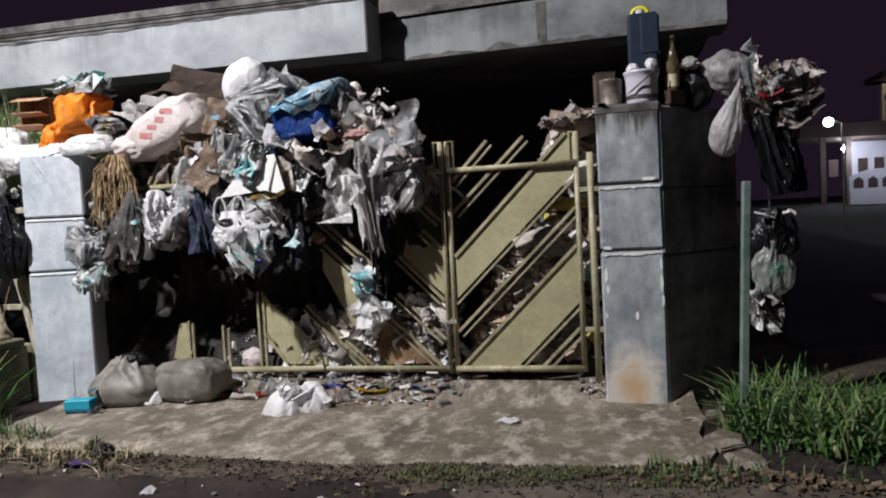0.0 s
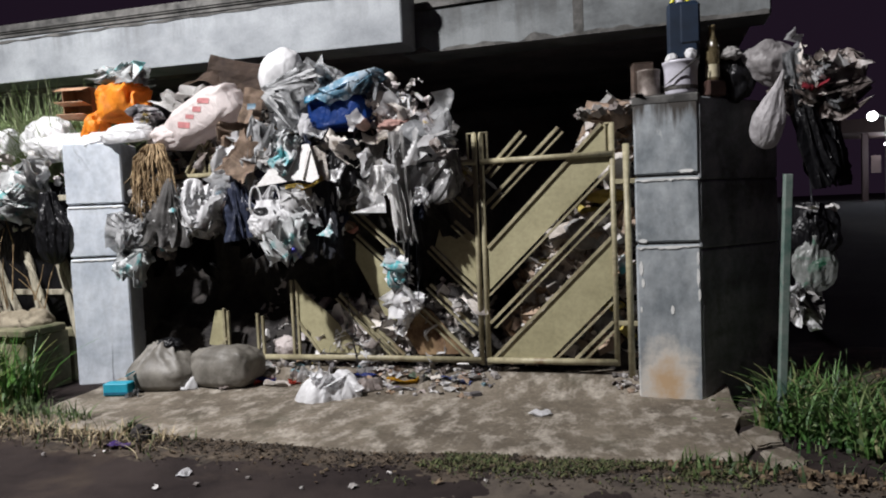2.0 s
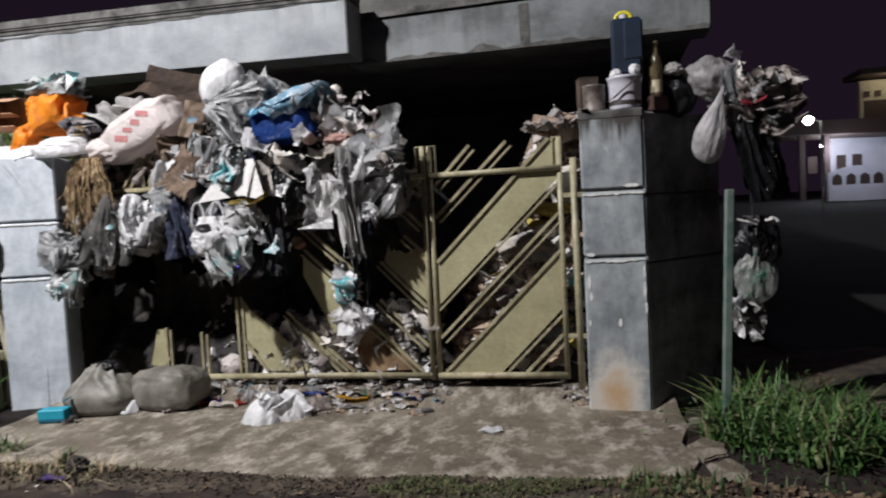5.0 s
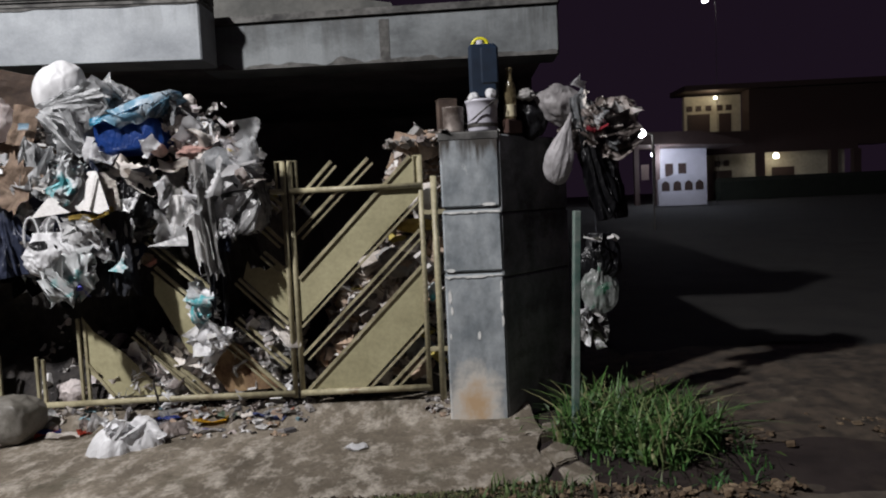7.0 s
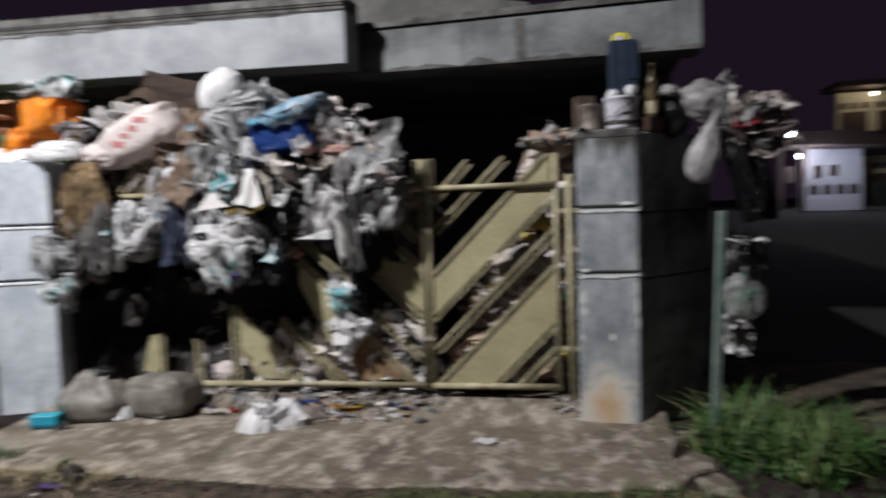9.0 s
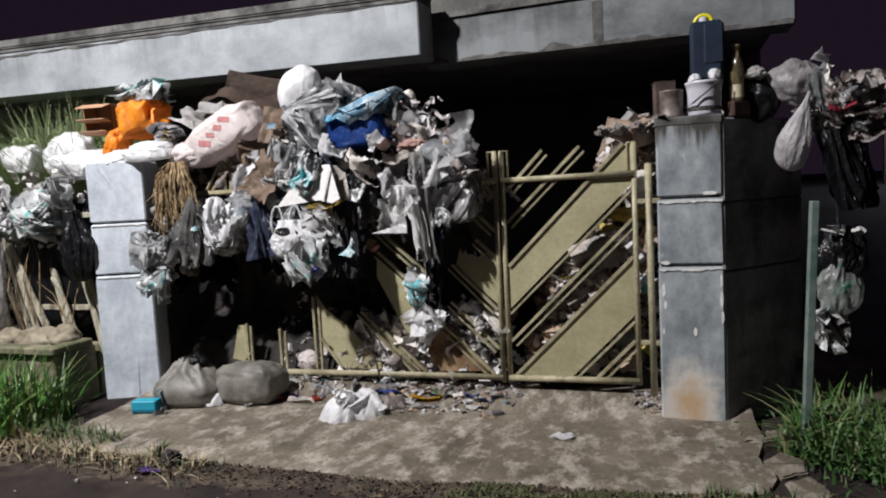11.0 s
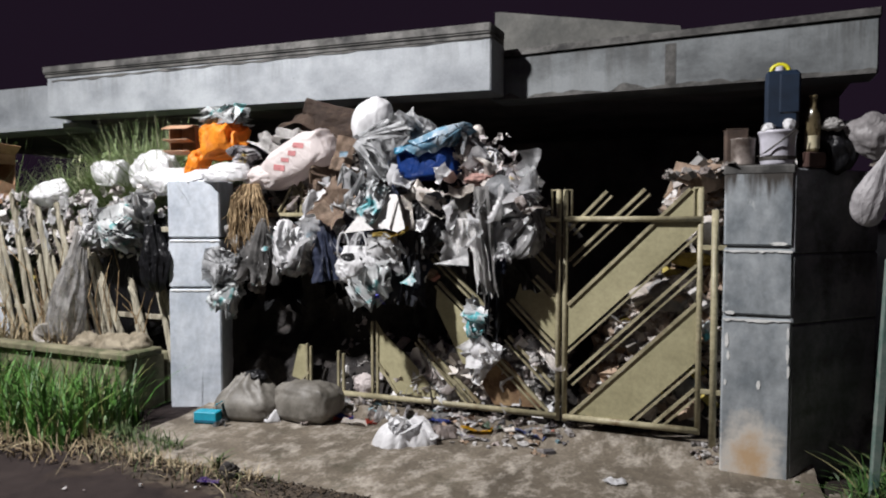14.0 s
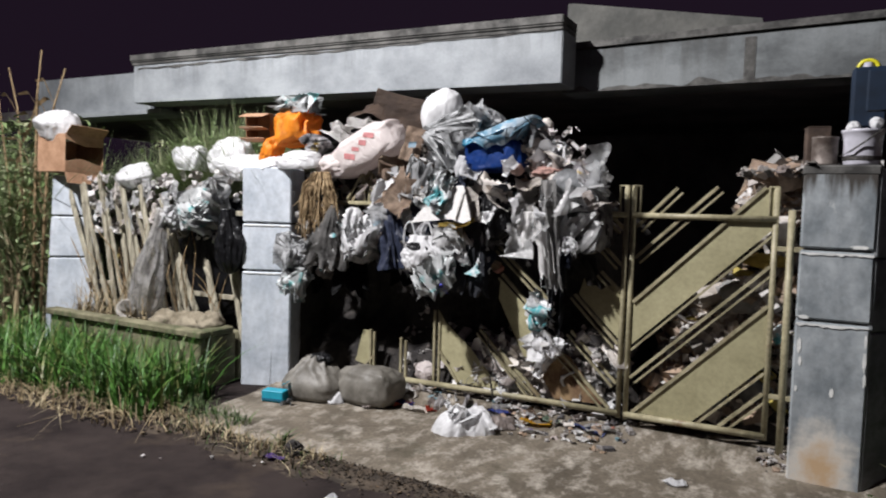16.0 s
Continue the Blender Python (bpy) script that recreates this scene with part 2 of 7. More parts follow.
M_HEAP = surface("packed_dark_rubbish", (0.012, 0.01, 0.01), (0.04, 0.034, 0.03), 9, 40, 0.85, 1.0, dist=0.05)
BITS = [(0.0, (0.5, 0.49, 0.48)), (0.16, (0.2, 0.18, 0.16)), (0.3, (0.36, 0.34, 0.33)), (0.44, (0.3, 0.21, 0.14)), (0.56, (0.62, 0.61, 0.6)), (0.7, (0.09, 0.085, 0.09)),
        (0.8, (0.42, 0.36, 0.34)), (0.9, (0.16, 0.26, 0.3)), (0.94, (0.4, 0.16, 0.12)), (0.97, (0.5, 0.42, 0.12))]
M_BITS = motley("mixed_rubbish", BITS)
M_BITS_DIM = motley("dusty_mixed_rubbish", [(0.0, (0.36, 0.33, 0.31)), (0.2, (0.2, 0.17, 0.16)), (0.42, (0.42, 0.4, 0.38)), (0.6, (0.3, 0.22, 0.16)), (0.75, (0.14, 0.13, 0.12)), (0.9, (0.52, 0.5, 0.49))], 0.7)
M_BITS_PALE = motley("pale_mixed_rubbish", [(0.0, (0.55, 0.53, 0.52)), (0.3, (0.66, 0.65, 0.64)), (0.55, (0.42, 0.38, 0.36)), (0.75, (0.6, 0.55, 0.55)), (0.9, (0.25, 0.23, 0.22))], 0.5)
M_GRASS = motley("green_grass", [(0.0, (0.06, 0.17, 0.025)), (0.3, (0.1, 0.24, 0.04)), (0.6, (0.04, 0.11, 0.02)), (0.85, (0.2, 0.22, 0.07))], 0.5)
M_GRASS_DRY = motley("dry_grass", [(0.0, (0.36, 0.29, 0.17)), (0.4, (0.24, 0.18, 0.1)), (0.75, (0.46, 0.39, 0.25))], 0.8)
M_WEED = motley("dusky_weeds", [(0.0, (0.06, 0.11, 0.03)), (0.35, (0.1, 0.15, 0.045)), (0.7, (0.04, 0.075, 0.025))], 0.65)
M_SOILBITS = motley("soil_crumbs", [(0.0, (0.035, 0.026, 0.018)), (0.4, (0.07, 0.05, 0.032)), (0.75, (0.12, 0.09, 0.06))], 0.95)
M_LEAVES = motley("dead_leaves", [(0.0, (0.12, 0.08, 0.045)), (0.4, (0.07, 0.045, 0.025)), (0.75, (0.18, 0.13, 0.08))], 0.85)
# Weed greens lightened: the lamplight and haze on the foliage are in the colour.
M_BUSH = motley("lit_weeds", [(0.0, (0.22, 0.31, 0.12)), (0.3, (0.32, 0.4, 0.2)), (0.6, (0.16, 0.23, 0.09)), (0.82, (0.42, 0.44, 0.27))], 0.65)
M_SCUFF = surface("pale_scuffs", (0.5, 0.51, 0.5), (0.7, 0.7, 0.68), 9, 40, 0.8, 0.2)
M_PALEBOARD = surface("white_board", (0.5, 0.485, 0.47), (0.62, 0.61, 0.6), 4, 50, 0.7, 0.06, (0.36, 0.32, 0.28), (0.6, 0.75))
# Slate plaster made darker: the side wall's shade is in its colour.
M_WING = surface("shaded_side_plaster", (0.11, 0.12, 0.13), (0.28, 0.295, 0.31), 2.4, 30, 0.75, 0.3, (0.05, 0.05, 0.05), (0.52, 0.66))
# Grass greens darkened to paint the shade beside the slate pillar.
M_GRASS_SHADE = motley("shaded_green_grass", [(0.0, (0.03, 0.1, 0.02)), (0.3, (0.05, 0.15, 0.03)), (0.6, (0.02, 0.06, 0.014)), (0.85, (0.1, 0.13, 0.05))], 0.6)


def stained_pillar():
    """The slate plaster with its own marks: an orange bare patch low down and black mould running from the top."""
    m = M_PILLAR_R.copy()
    m.name = "slate_plaster_with_marks"
    t = m.node_tree
    b = t.nodes["Principled BSDF"]
    col = b.inputs["Base Color"].links[0].from_socket
    sep = t.nodes.new("ShaderNodeSeparateXYZ")
    t.links.new(t.nodes.new("ShaderNodeTexCoord").outputs["Object"], sep.inputs[0])

    def calc(op, p, q=0.0):
        n = t.nodes.new("ShaderNodeMath")
        n.operation = op
        for s, v in ((0, p), (1, q)):
            if isinstance(v, (int, float)):
                n.inputs[s].default_value = v
            else:
                t.links.new(v, n.inputs[s])
        return n.outputs[0]

    wob = noisy(t, 9, 6, 0.65)
    run = noisy(t, 11, 4, 0.6, (1, 1, 0.12))
    x, z = sep.outputs["X"], sep.outputs["Z"]
    r = calc("ADD", calc("SQRT", calc("ADD", calc("POWER", calc("MULTIPLY", calc("ADD", x, 0.02), 4.2), 2.0), calc("POWER", calc("MULTIPLY", calc("SUBTRACT", z, -0.02), 2.5), 2.0))), calc("MULTIPLY", calc("SUBTRACT", wob, 0.5), 1.1))
    pale = ramp(t, r, [(0.55, (1, 1, 1)), (0.95, (0, 0, 0))])
    warm = ramp(t, r, [(0.15, (1, 1, 1)), (0.6, (0, 0, 0))])
    col = mix(t, pale, col, (0.54, 0.51, 0.46))
    col = mix(t, warm, col, (0.47, 0.33, 0.2))
    drip = calc("ADD", z, calc("MULTIPLY", calc("SUBTRACT", run, 0.5), 0.75))
    col = mix(t, ramp(t, calc("SUBTRACT", drip, 1.2), [(0.56, (0, 0, 0)), (0.68, (1, 1, 1))]), col, (0.05, 0.045, 0.04))
    t.links.new(col, b.inputs["Base Color"])
    return m


M_PILLAR_MARKED = stained_pillar()
M_BITS_RUB = motley("dusty_pale_rubbish", [(0.0, (0.5, 0.46, 0.43)), (0.2, (0.34, 0.26, 0.2)), (0.42, (0.5, 0.45, 0.4)), (0.6, (0.42, 0.3, 0.21)), (0.75, (0.22, 0.2, 0.18)), (0.88, (0.66, 0.64, 0.62)), (0.97, (0.45, 0.36, 0.08))], 0.7)
M_BROWNFILM = film("brownish_film", (0.37, 0.315, 0.29), 0.28, 0.05, 0.6, (0.52, 0.49, 0.47))
M_MULTI = film("coloured_wrappers", (0.56, 0.54, 0.56), 0.35, 0, 0.45, (0.6, 0.43, 0.06), 0.56)
# Greyer paint, also darkened to carry the lamp's falloff on the recessed fascia.
M_FASCIA_DIM = rain_streaked("dimmed_grey_paint", (0.07, 0.077, 0.08), (0.18, 0.195, 0.2), 2.6, 0.9)
M_CLOD = surface("dry_earth", (0.15, 0.125, 0.085), (0.28, 0.245, 0.18), 5, 60, 0.95, 0.8, dist=0.02)
M_LONGSACK = film("cloudy_white_sack_film", (0.46, 0.45, 0.44), 0.16, 0.35, 0.65, (0.6, 0.58, 0.55), 0.54)
M_TAUT = plain("taut_white_plastic", (0.6, 0.6, 0.61), 0.6, 0, 0.25, 7)
M_HEDGE = plain("dark_hedge_leaves", (0.012, 0.017, 0.01), 0.9, 0, 0.5, 3)


# ---- shapes ----
def mesh_of(name, bm, mat, smooth=False):
    me = bpy.data.meshes.new(name)
    bm.to_mesh(me)
    bm.free()
    me.materials.append(mat)
    if smooth:
        me.polygons.foreach_set("use_smooth", [True] * len(me.polygons))
    return me


def part(name, bm, mat, parent, label="", m=None, smooth=False):
    ob = new(name, mesh_of(name, bm, mat, smooth))
    ob.parent = parent
    if m is not None:
        ob.matrix_basis = m
    return tagged(ob, label)


def solid(name, bm, mat, label, category, m=None, group="", kind="", smooth=False):
    ob = new(name, mesh_of(name, bm, mat, smooth))
    if m is not None:
        ob.matrix_world = m
    return tagged(ob, label, category, group, kind)


def thing(name, label, category, m, group="", kind=""):
    ob = new(name)
    ob.matrix_world = m
    return tagged(ob, label, category, group, kind)


def box(x0, x1, y0, y1, z0, z1, bevel=0.006, bm=None):
    out = bm or bmesh.new()
    b = bmesh.new()
    bmesh.ops.create_cube(b, size=1)
    for v in b.verts:
        v.co = Vector(((x0 + x1) / 2 + v.co.x * (x1 - x0), (y0 + y1) / 2 + v.co.y * (y1 - y0), (z0 + z1) / 2 + v.co.z * (z1 - z0)))
    if bevel:
        bmesh.ops.bevel(b, geom=b.edges[:], offset=bevel, segments=1, affect="EDGES")
    if bm is None:
        out.free()
        return b
    me = bpy.data.meshes.new("tmp")
    b.to_mesh(me)
    b.free()
    out.from_mesh(me)
    bpy.data.meshes.remove(me)
    return out


def tube(points, r, sides=10, r_end=None):
    """A round bar along a line of points."""
    bm, rings = bmesh.new(), []
    pts = [Vector(p) for p in points]
    for i, p in enumerate(pts):
        d = (pts[min(i + 1, len(pts) - 1)] - pts[max(i - 1, 0)]).normalized()
        a = d.orthogonal().normalized()
        b = d.cross(a)
        k = r + ((r_end if r_end is not None else r) - r) * i / (len(pts) - 1)
        rings.append([bm.verts.new(p + k * (a * math.cos(q) + b * math.sin(q))) for q in [2 * math.pi * j / sides for j in range(sides)]])
    for r0, r1 in zip(rings, rings[1:]):
        s0 = min(range(sides), key=lambda s: (r1[s].co - r0[0].co).length)
        for j in range(sides):
            bm.faces.new((r0[j], r0[(j + 1) % sides], r1[(j + 1 + s0) % sides], r1[(j + s0) % sides]))
    bm.faces.new(rings[0][::-1])
    bm.faces.new(rings[-1])
    bmesh.ops.recalc_face_normals(bm, faces=bm.faces)
    return bm


def lathe(profile, sides=24):
    """Turned shape from (radius, height) pairs."""
    bm = bmesh.new()
    rings = [[bm.verts.new((r * math.cos(2 * math.pi * j / sides), r * math.sin(2 * math.pi * j / sides), z)) for j in range(sides)] for r, z in profile]
    for a, b in zip(rings, rings[1:]):
        for j in range(sides):
            bm.faces.new((a[j], a[(j + 1) % sides], b[(j + 1) % sides], b[j]))
    bm.faces.new(rings[0][::-1])
    bm.faces.new(rings[-1])
    return bm


def plate(outline, y0, y1, axis="y"):
    """A flat piece: outline of (x, z) pairs between two y, or of (x, y) pairs between two z."""
    bm = bmesh.new()
    at = (lambda a, b, c: (a, c, b)) if axis == "y" else (lambda a, b, c: (a, b, c))
    f = [bm.verts.new(at(a, b, y0)) for a, b in outline]
    g = [bm.verts.new(at(a, b, y1)) for a, b in outline]
    n = len(f)
    bm.faces.new(f)
    bm.faces.new(g[::-1])
    for i in range(n):
        bm.faces.new((f[i], g[i], g[(i + 1) % n], f[(i + 1) % n]))
    bmesh.ops.recalc_face_normals(bm, faces=bm.faces)
    return bm


def zigzag(a):
    """A wave with sharp crests and rounded troughs, between -1 and 1."""
    return 1 - 2 * abs(math.sin(a / 2)) ** 0.7


def crumple(size, seed, crease=0.16, tie=0.0, flat=0.0, detail=5, freq=1.5, sag=0.0, boxy=0.0):
    """A filled plastic bag: soft lumps, long folds running out from a gathered end, faint creases between, a tied neck, a flattened base."""
    bm = bmesh.new()
    bmesh.ops.create_icosphere(bm, subdivisions=detail, radius=1)
    rnd = random.Random(seed)
    off = Vector((seed * 7.13, seed * 3.71, seed * 5.37))
    poles = []
    for i in range(3):
        k = Vector((0, 0, 1)) if tie and i == 0 else Vector((rnd.gauss(0, 1), rnd.gauss(0, 0.7) - 0.3, rnd.gauss(0, 0.8) + 0.4)).normalized()
        u = k.orthogonal().normalized()
        poles.append((k, u, k.cross(u), rnd.randint(6, 11), (1.0, 0.7, 0.5)[i]))
    sx, sy, sz = size
    for v in bm.verts:
        p = v.co.copy()
        q = p * freq + off
        lump = 0.34 * noise.noise(q * 0.8) + 0.14 * noise.noise(q * 1.7)
        s = Vector((q.x, q.y, q.z * 0.55)) + 0.3 * noise.noise_vector(q)
        d1, d2 = noise.voronoi(s * 1.3)[0][:2]
        e1, e2 = noise.voronoi(s * 3.1 + Vector((3, 1, 7)))[0][:2]
        ridge = 0.75 * (0.3 - min(0.6, d2 - d1)) + 0.32 * (0.3 - min(0.6, e2 - e1))
        pleats = 0.0
        for k, u, t, n, strong in poles:
            d = 1 - p.dot(k)
            if d < 1.5:
                pleats += strong * (1 - d / 1.5) * zigzag(n * math.atan2(p.dot(t), p.dot(u)) + 5 * noise.noise(q * 1.3 + k))
        if boxy:
            p = Vector([math.copysign(abs(k) ** boxy, k) for k in p]) * 0.9
        p *= 1 + lump * (0.35 + 2.6 * min(crease, 0.22)) + crease * (0.85 * ridge + 0.3 * pleats)
        if tie and p.z > 0.35:
            k = min(1.0, (p.z - 0.35) / 0.5)
            neck = 1 - tie * k * (1.0 if k < 0.75 else 1 - 1.6 * (k - 0.75))
            p.x, p.y = p.x * neck, p.y * neck
            p.z += 0.25 * k
        if sag:
            g = 1 + sag * (-p.z)
            p.x, p.y = p.x * g, p.y * g
        if flat and p.z < -1 + flat:
            p.z = -1 + flat + (p.z + 1 - flat) * 0.12
        v.co = Vector((p.x * sx / 2, p.y * sy / 2, p.z * sz / 2))
    return bm


def pleated(w, d, h, seed, neck=0.2, belly=0.65, pleats=10, deep=0.3, opened=False, rings=46, spokes=130, ragged=0.0, crush=0.7):
    """A bag or sheet hanging from its gathered top: pleats fan down from the neck; closed round the bottom, or open and ragged. Origin at the top."""
    bm, g = bmesh.new(), []
    off = Vector((seed * 3.1, seed * 5.7, seed * 1.9))
    for i in range(rings + 1):
        v, row = i / rings, []
        if opened:
            r = neck + (1 - neck) * v ** 0.9
        elif v < belly:
            k = v / belly
            r = neck + (1 - neck) * (k * k * (3 - 2 * k))
        else:
            r = max(0.03, 1 - ((v - belly) / (1 - belly)) ** 2.6) ** 0.5
        for j in range(spokes):
            a = 2 * math.pi * j / spokes
            u = Vector((math.cos(a), math.sin(a), 0))
            q = Vector((u.x, u.y, v * 1.6)) + off
            fold = deep * (1.1 - 0.85 * v if not opened else 0.45 + 0.5 * v) * zigzag(pleats * a + 5 * noise.noise(q * 1.4)) * (0.55 + 0.9 * abs(noise.noise(q * 1.7 + Vector((9, 4, 1)))))
            s = Vector((q.x * 1.5, q.y * 1.5, q.z * 1.5)) + 0.5 * noise.noise_vector(q * 1.3)
            d1, d2 = noise.voronoi(s)[0][:2]
            e1, e2 = noise.voronoi(s * 2.6)[0][:2]
            dents = 0.5 * (0.28 - min(0.6, d2 - d1)) + 0.3 * (0.28 - min(0.6, e2 - e1))
            k = r * (1 + fold + 0.42 * noise.noise(q * 1.2) + crush * dents * min(1.0, 2.5 * v))
            z = -h * v * (1 - ragged * max(0.0, noise.noise(u * 4 + off)) * 1.6)
            lean = 0.14 * noise.noise(Vector((seed, v * 1.5, 0)))
            row.append(bm.verts.new((u.x * k * w / 2 + lean * w * v, u.y * k * d / 2, z)))
        g.append(row)
    for a, b in zip(g, g[1:]):
        for j in range(spokes):
            bm.faces.new((a[j], b[j], b[(j + 1) % spokes], a[(j + 1) % spokes]))
    if not opened:
        bm.faces.new(g[-1][::-1])
    bm.faces.new(g[0])
    return bm


def slump(w, d, h, seed, rings=26, spokes=84):
    """A limp, half-empty film bag lying in a low crumpled mound with an uneven outline."""
    bm = bmesh.new()
    off = Vector((seed * 1.7, seed * 4.3, seed * 2.9))
    g = []
    for i in range(rings + 1):
        r, row = i / rings, []
        for j in range(spokes):
            a = 2 * math.pi * j / spokes
            u = Vector((math.cos(a), math.sin(a), 0))
            out = 0.85 + 0.45 * noise.noise(u * 1.1 + off) + (0.18 * noise.noise(u * 3.0 + off) + 0.06 * noise.noise(u * 7 + off)) * r * r
            p = u * r * out
            q = p * 1.5 + off + 0.4 * noise.noise_vector(p * 1.6 + off)
            d1, d2 = noise.voronoi(q)[0][:2]
            e1, e2 = noise.voronoi(q * 2.6)[0][:2]
            dome = (1 - r ** 2.4) ** 0.75
            z = dome * (0.78 + 0.4 * noise.noise(p * 1.2 + off)) + (1 - r ** 3) * (0.3 * (0.25 - min(0.5, d2 - d1)) + 0.12 * (0.25 - min(0.5, e2 - e1)) + 0.04 * noise.noise(p * 5 + off))
            row.append(bm.verts.new((p.x * w / 2, p.y * d / 2, max(0.0, z) * h + 0.004 * (1 - r))))
        g.append(row)
    for r0, r1 in zip(g[1:], g[2:]):
        for j in range(spokes):
            bm.faces.new((r0[j], r1[j], r1[(j + 1) % spokes], r0[(j + 1) % spokes]))
    bm.faces.new(g[1])
    for v in g[0]:
        bm.verts.remove(v)
    bm.faces.new([bm.verts.new((v.co.x * 0.98, v.co.y * 0.98, -0.004)) for v in g[-1]][::-1])
    return bm


def sheet(w, h, seed, bend=0.05, thick=0.004, n=9, torn=0.0, fold=0.0):
    """A bent or torn flat piece standing in its x-z plane."""
    bm = bmesh.new()
    off = Vector((seed * 3.3, seed * 8.1, 0))
    g = []
    for i in range(n + 1):
        row = []
        for j in range(n + 1):
            u, v = i / n - 0.5, j / n - 0.5
            e = torn * (noise.noise(Vector((u * 6, v * 6, seed))) if 0 in (i, j) or n in (i, j) else 0)
            y = bend * (2 * noise.noise(Vector((u * 1.7, v * 1.7, 0)) + off) + 0.6 * noise.noise(Vector((u * 4, v * 4, 3)) + off)) + fold * abs(u + 0.1)
            row.append(bm.verts.new((u * w * (1 + e), y, v * h * (1 + e))))
        g.append(row)
    for i in range(n):
        for j in range(n):
            bm.faces.new((g[i][j], g[i + 1][j], g[i + 1][j + 1], g[i][j + 1]))
    back = bmesh.ops.solidify(bm, geom=bm.faces[:], thickness=thick)
    bmesh.ops.recalc_face_normals(bm, faces=bm.faces)
    return bm


def fold_up(w, h, seed, folds=5, n=16, soft=0.18):
    """A film or paper sheet bent over at random lines again and again, as when it is crushed: sharp turns, flat facets between."""
    rng = random.Random(seed)
    off = Vector((seed * 1.9, seed * 0.7, seed * 2.3))
    pts = []
    for i in range(n + 1):
        for j in range(n + 1):
            u, v = i / n - 0.5, j / n - 0.5
            edge = 1 + 0.25 * noise.noise(Vector((u * 5, v * 5, seed))) if 0 in (i, j) or n in (i, j) else 1.0
            p = Vector((u * w * edge, 0, v * h * edge))
            pts.append(p + 0.06 * min(w, h) * noise.noise_vector(Vector((u * 5, v * 5, 0)) + off))
    s = soft * min(w, h)
    for _ in range(folds):
        c = rng.choice(pts) * 0.7
        nrm = Vector((rng.gauss(0, 1), rng.gauss(0, 0.7), rng.gauss(0, 1))).normalized()
        axis = nrm.cross(Vector((rng.gauss(0, 0.4), 1, rng.gauss(0, 0.4)))).normalized()
        ang = rng.choice((-1, 1)) * rng.uniform(1.1, 2.7)
        for k, p in enumerate(pts):
            d = (p - c).dot(nrm)
            if d > 0:
                pts[k] = c + Matrix.Rotation(ang * min(1.0, d / s), 3, axis) @ (p - c)
    return pts, [(i * (n + 1) + j, (i + 1) * (n + 1) + j, (i + 1) * (n + 1) + j + 1, i * (n + 1) + j + 1) for i in range(n) for j in range(n)]


def wadded(w, d, h, seed, layers=4, folds=4, n=14, tail=0.0):
    """One torn bag crushed until it fills about w x d x h, limp tails hanging below if asked; more layers give a closer crush."""
    verts, faces = fold_up(2.2, 2.2, seed * 13 + 5, folds + 2 * layers, n + 5 * layers, 0.09)
    mid = sum(verts, Vector()) / len(verts)
    verts = [v - mid for v in verts]
    big = [sorted(abs(v[a]) for v in verts)[int(0.93 * len(verts))] for a in range(3)]
    for v in verts:
        for a, size in ((0, w), (1, d), (2, h)):
            q = v[a] / big[a]
            v[a] = size / 2 * (q if abs(q) < 1 else math.copysign(1 + 0.25 * (abs(q) - 1), q))
        if tail and v.z < -0.2 * h:
            k = (-v.z / h - 0.2) / 0.3
            v.z -= tail * max(0.0, noise.noise(Vector((v.x * 9 / w, 0, seed)))) * k
    bm = bmesh.new()
    vs = [bm.verts.new(v) for v in verts]
    for q in faces:
        bm.faces.new([vs[i] for i in q])
    return bm


def drape(w, h, seed, folds=4, depth=0.03, pinch=0.5, ragged=0.25, n=22):
    """Limp film or cloth hung from its top edge, gathered there, with a ragged hem; origin at the top."""
    bm, g = bmesh.new(), []
    off = Vector((seed * 2.7, seed * 4.9, seed))
    for i in range(n + 1):
        u, row = i / n - 0.5, []
        cut = 1 - ragged * (0.5 + noise.noise(Vector((u * 7, seed, 0))))
        for j in range(n + 1):
            v = j / n * cut
            gather = 1 - pinch * (1 - min(1, 1.6 * v)) ** 1.4
            wob = noise.noise(Vector((u * 2, v * 3, 0)) + off)
            y = depth * (math.sin(folds * 2 * math.pi * (u + 0.12 * wob)) + 1.2 * noise.noise(Vector((u * 6, v * 5, 5)) + off)) * (0.5 + v)
            row.append(bm.verts.new((u * w * gather + 0.12 * w * wob, y, -v * h)))
        g.append(row)
    for i in range(n):
        for j in range(n):
            bm.faces.new((g[i][j], g[i + 1][j], g[i + 1][j + 1], g[i][j + 1]))
    bmesh.ops.solidify(bm, geom=bm.faces[:], thickness=0.0015)
    return bm


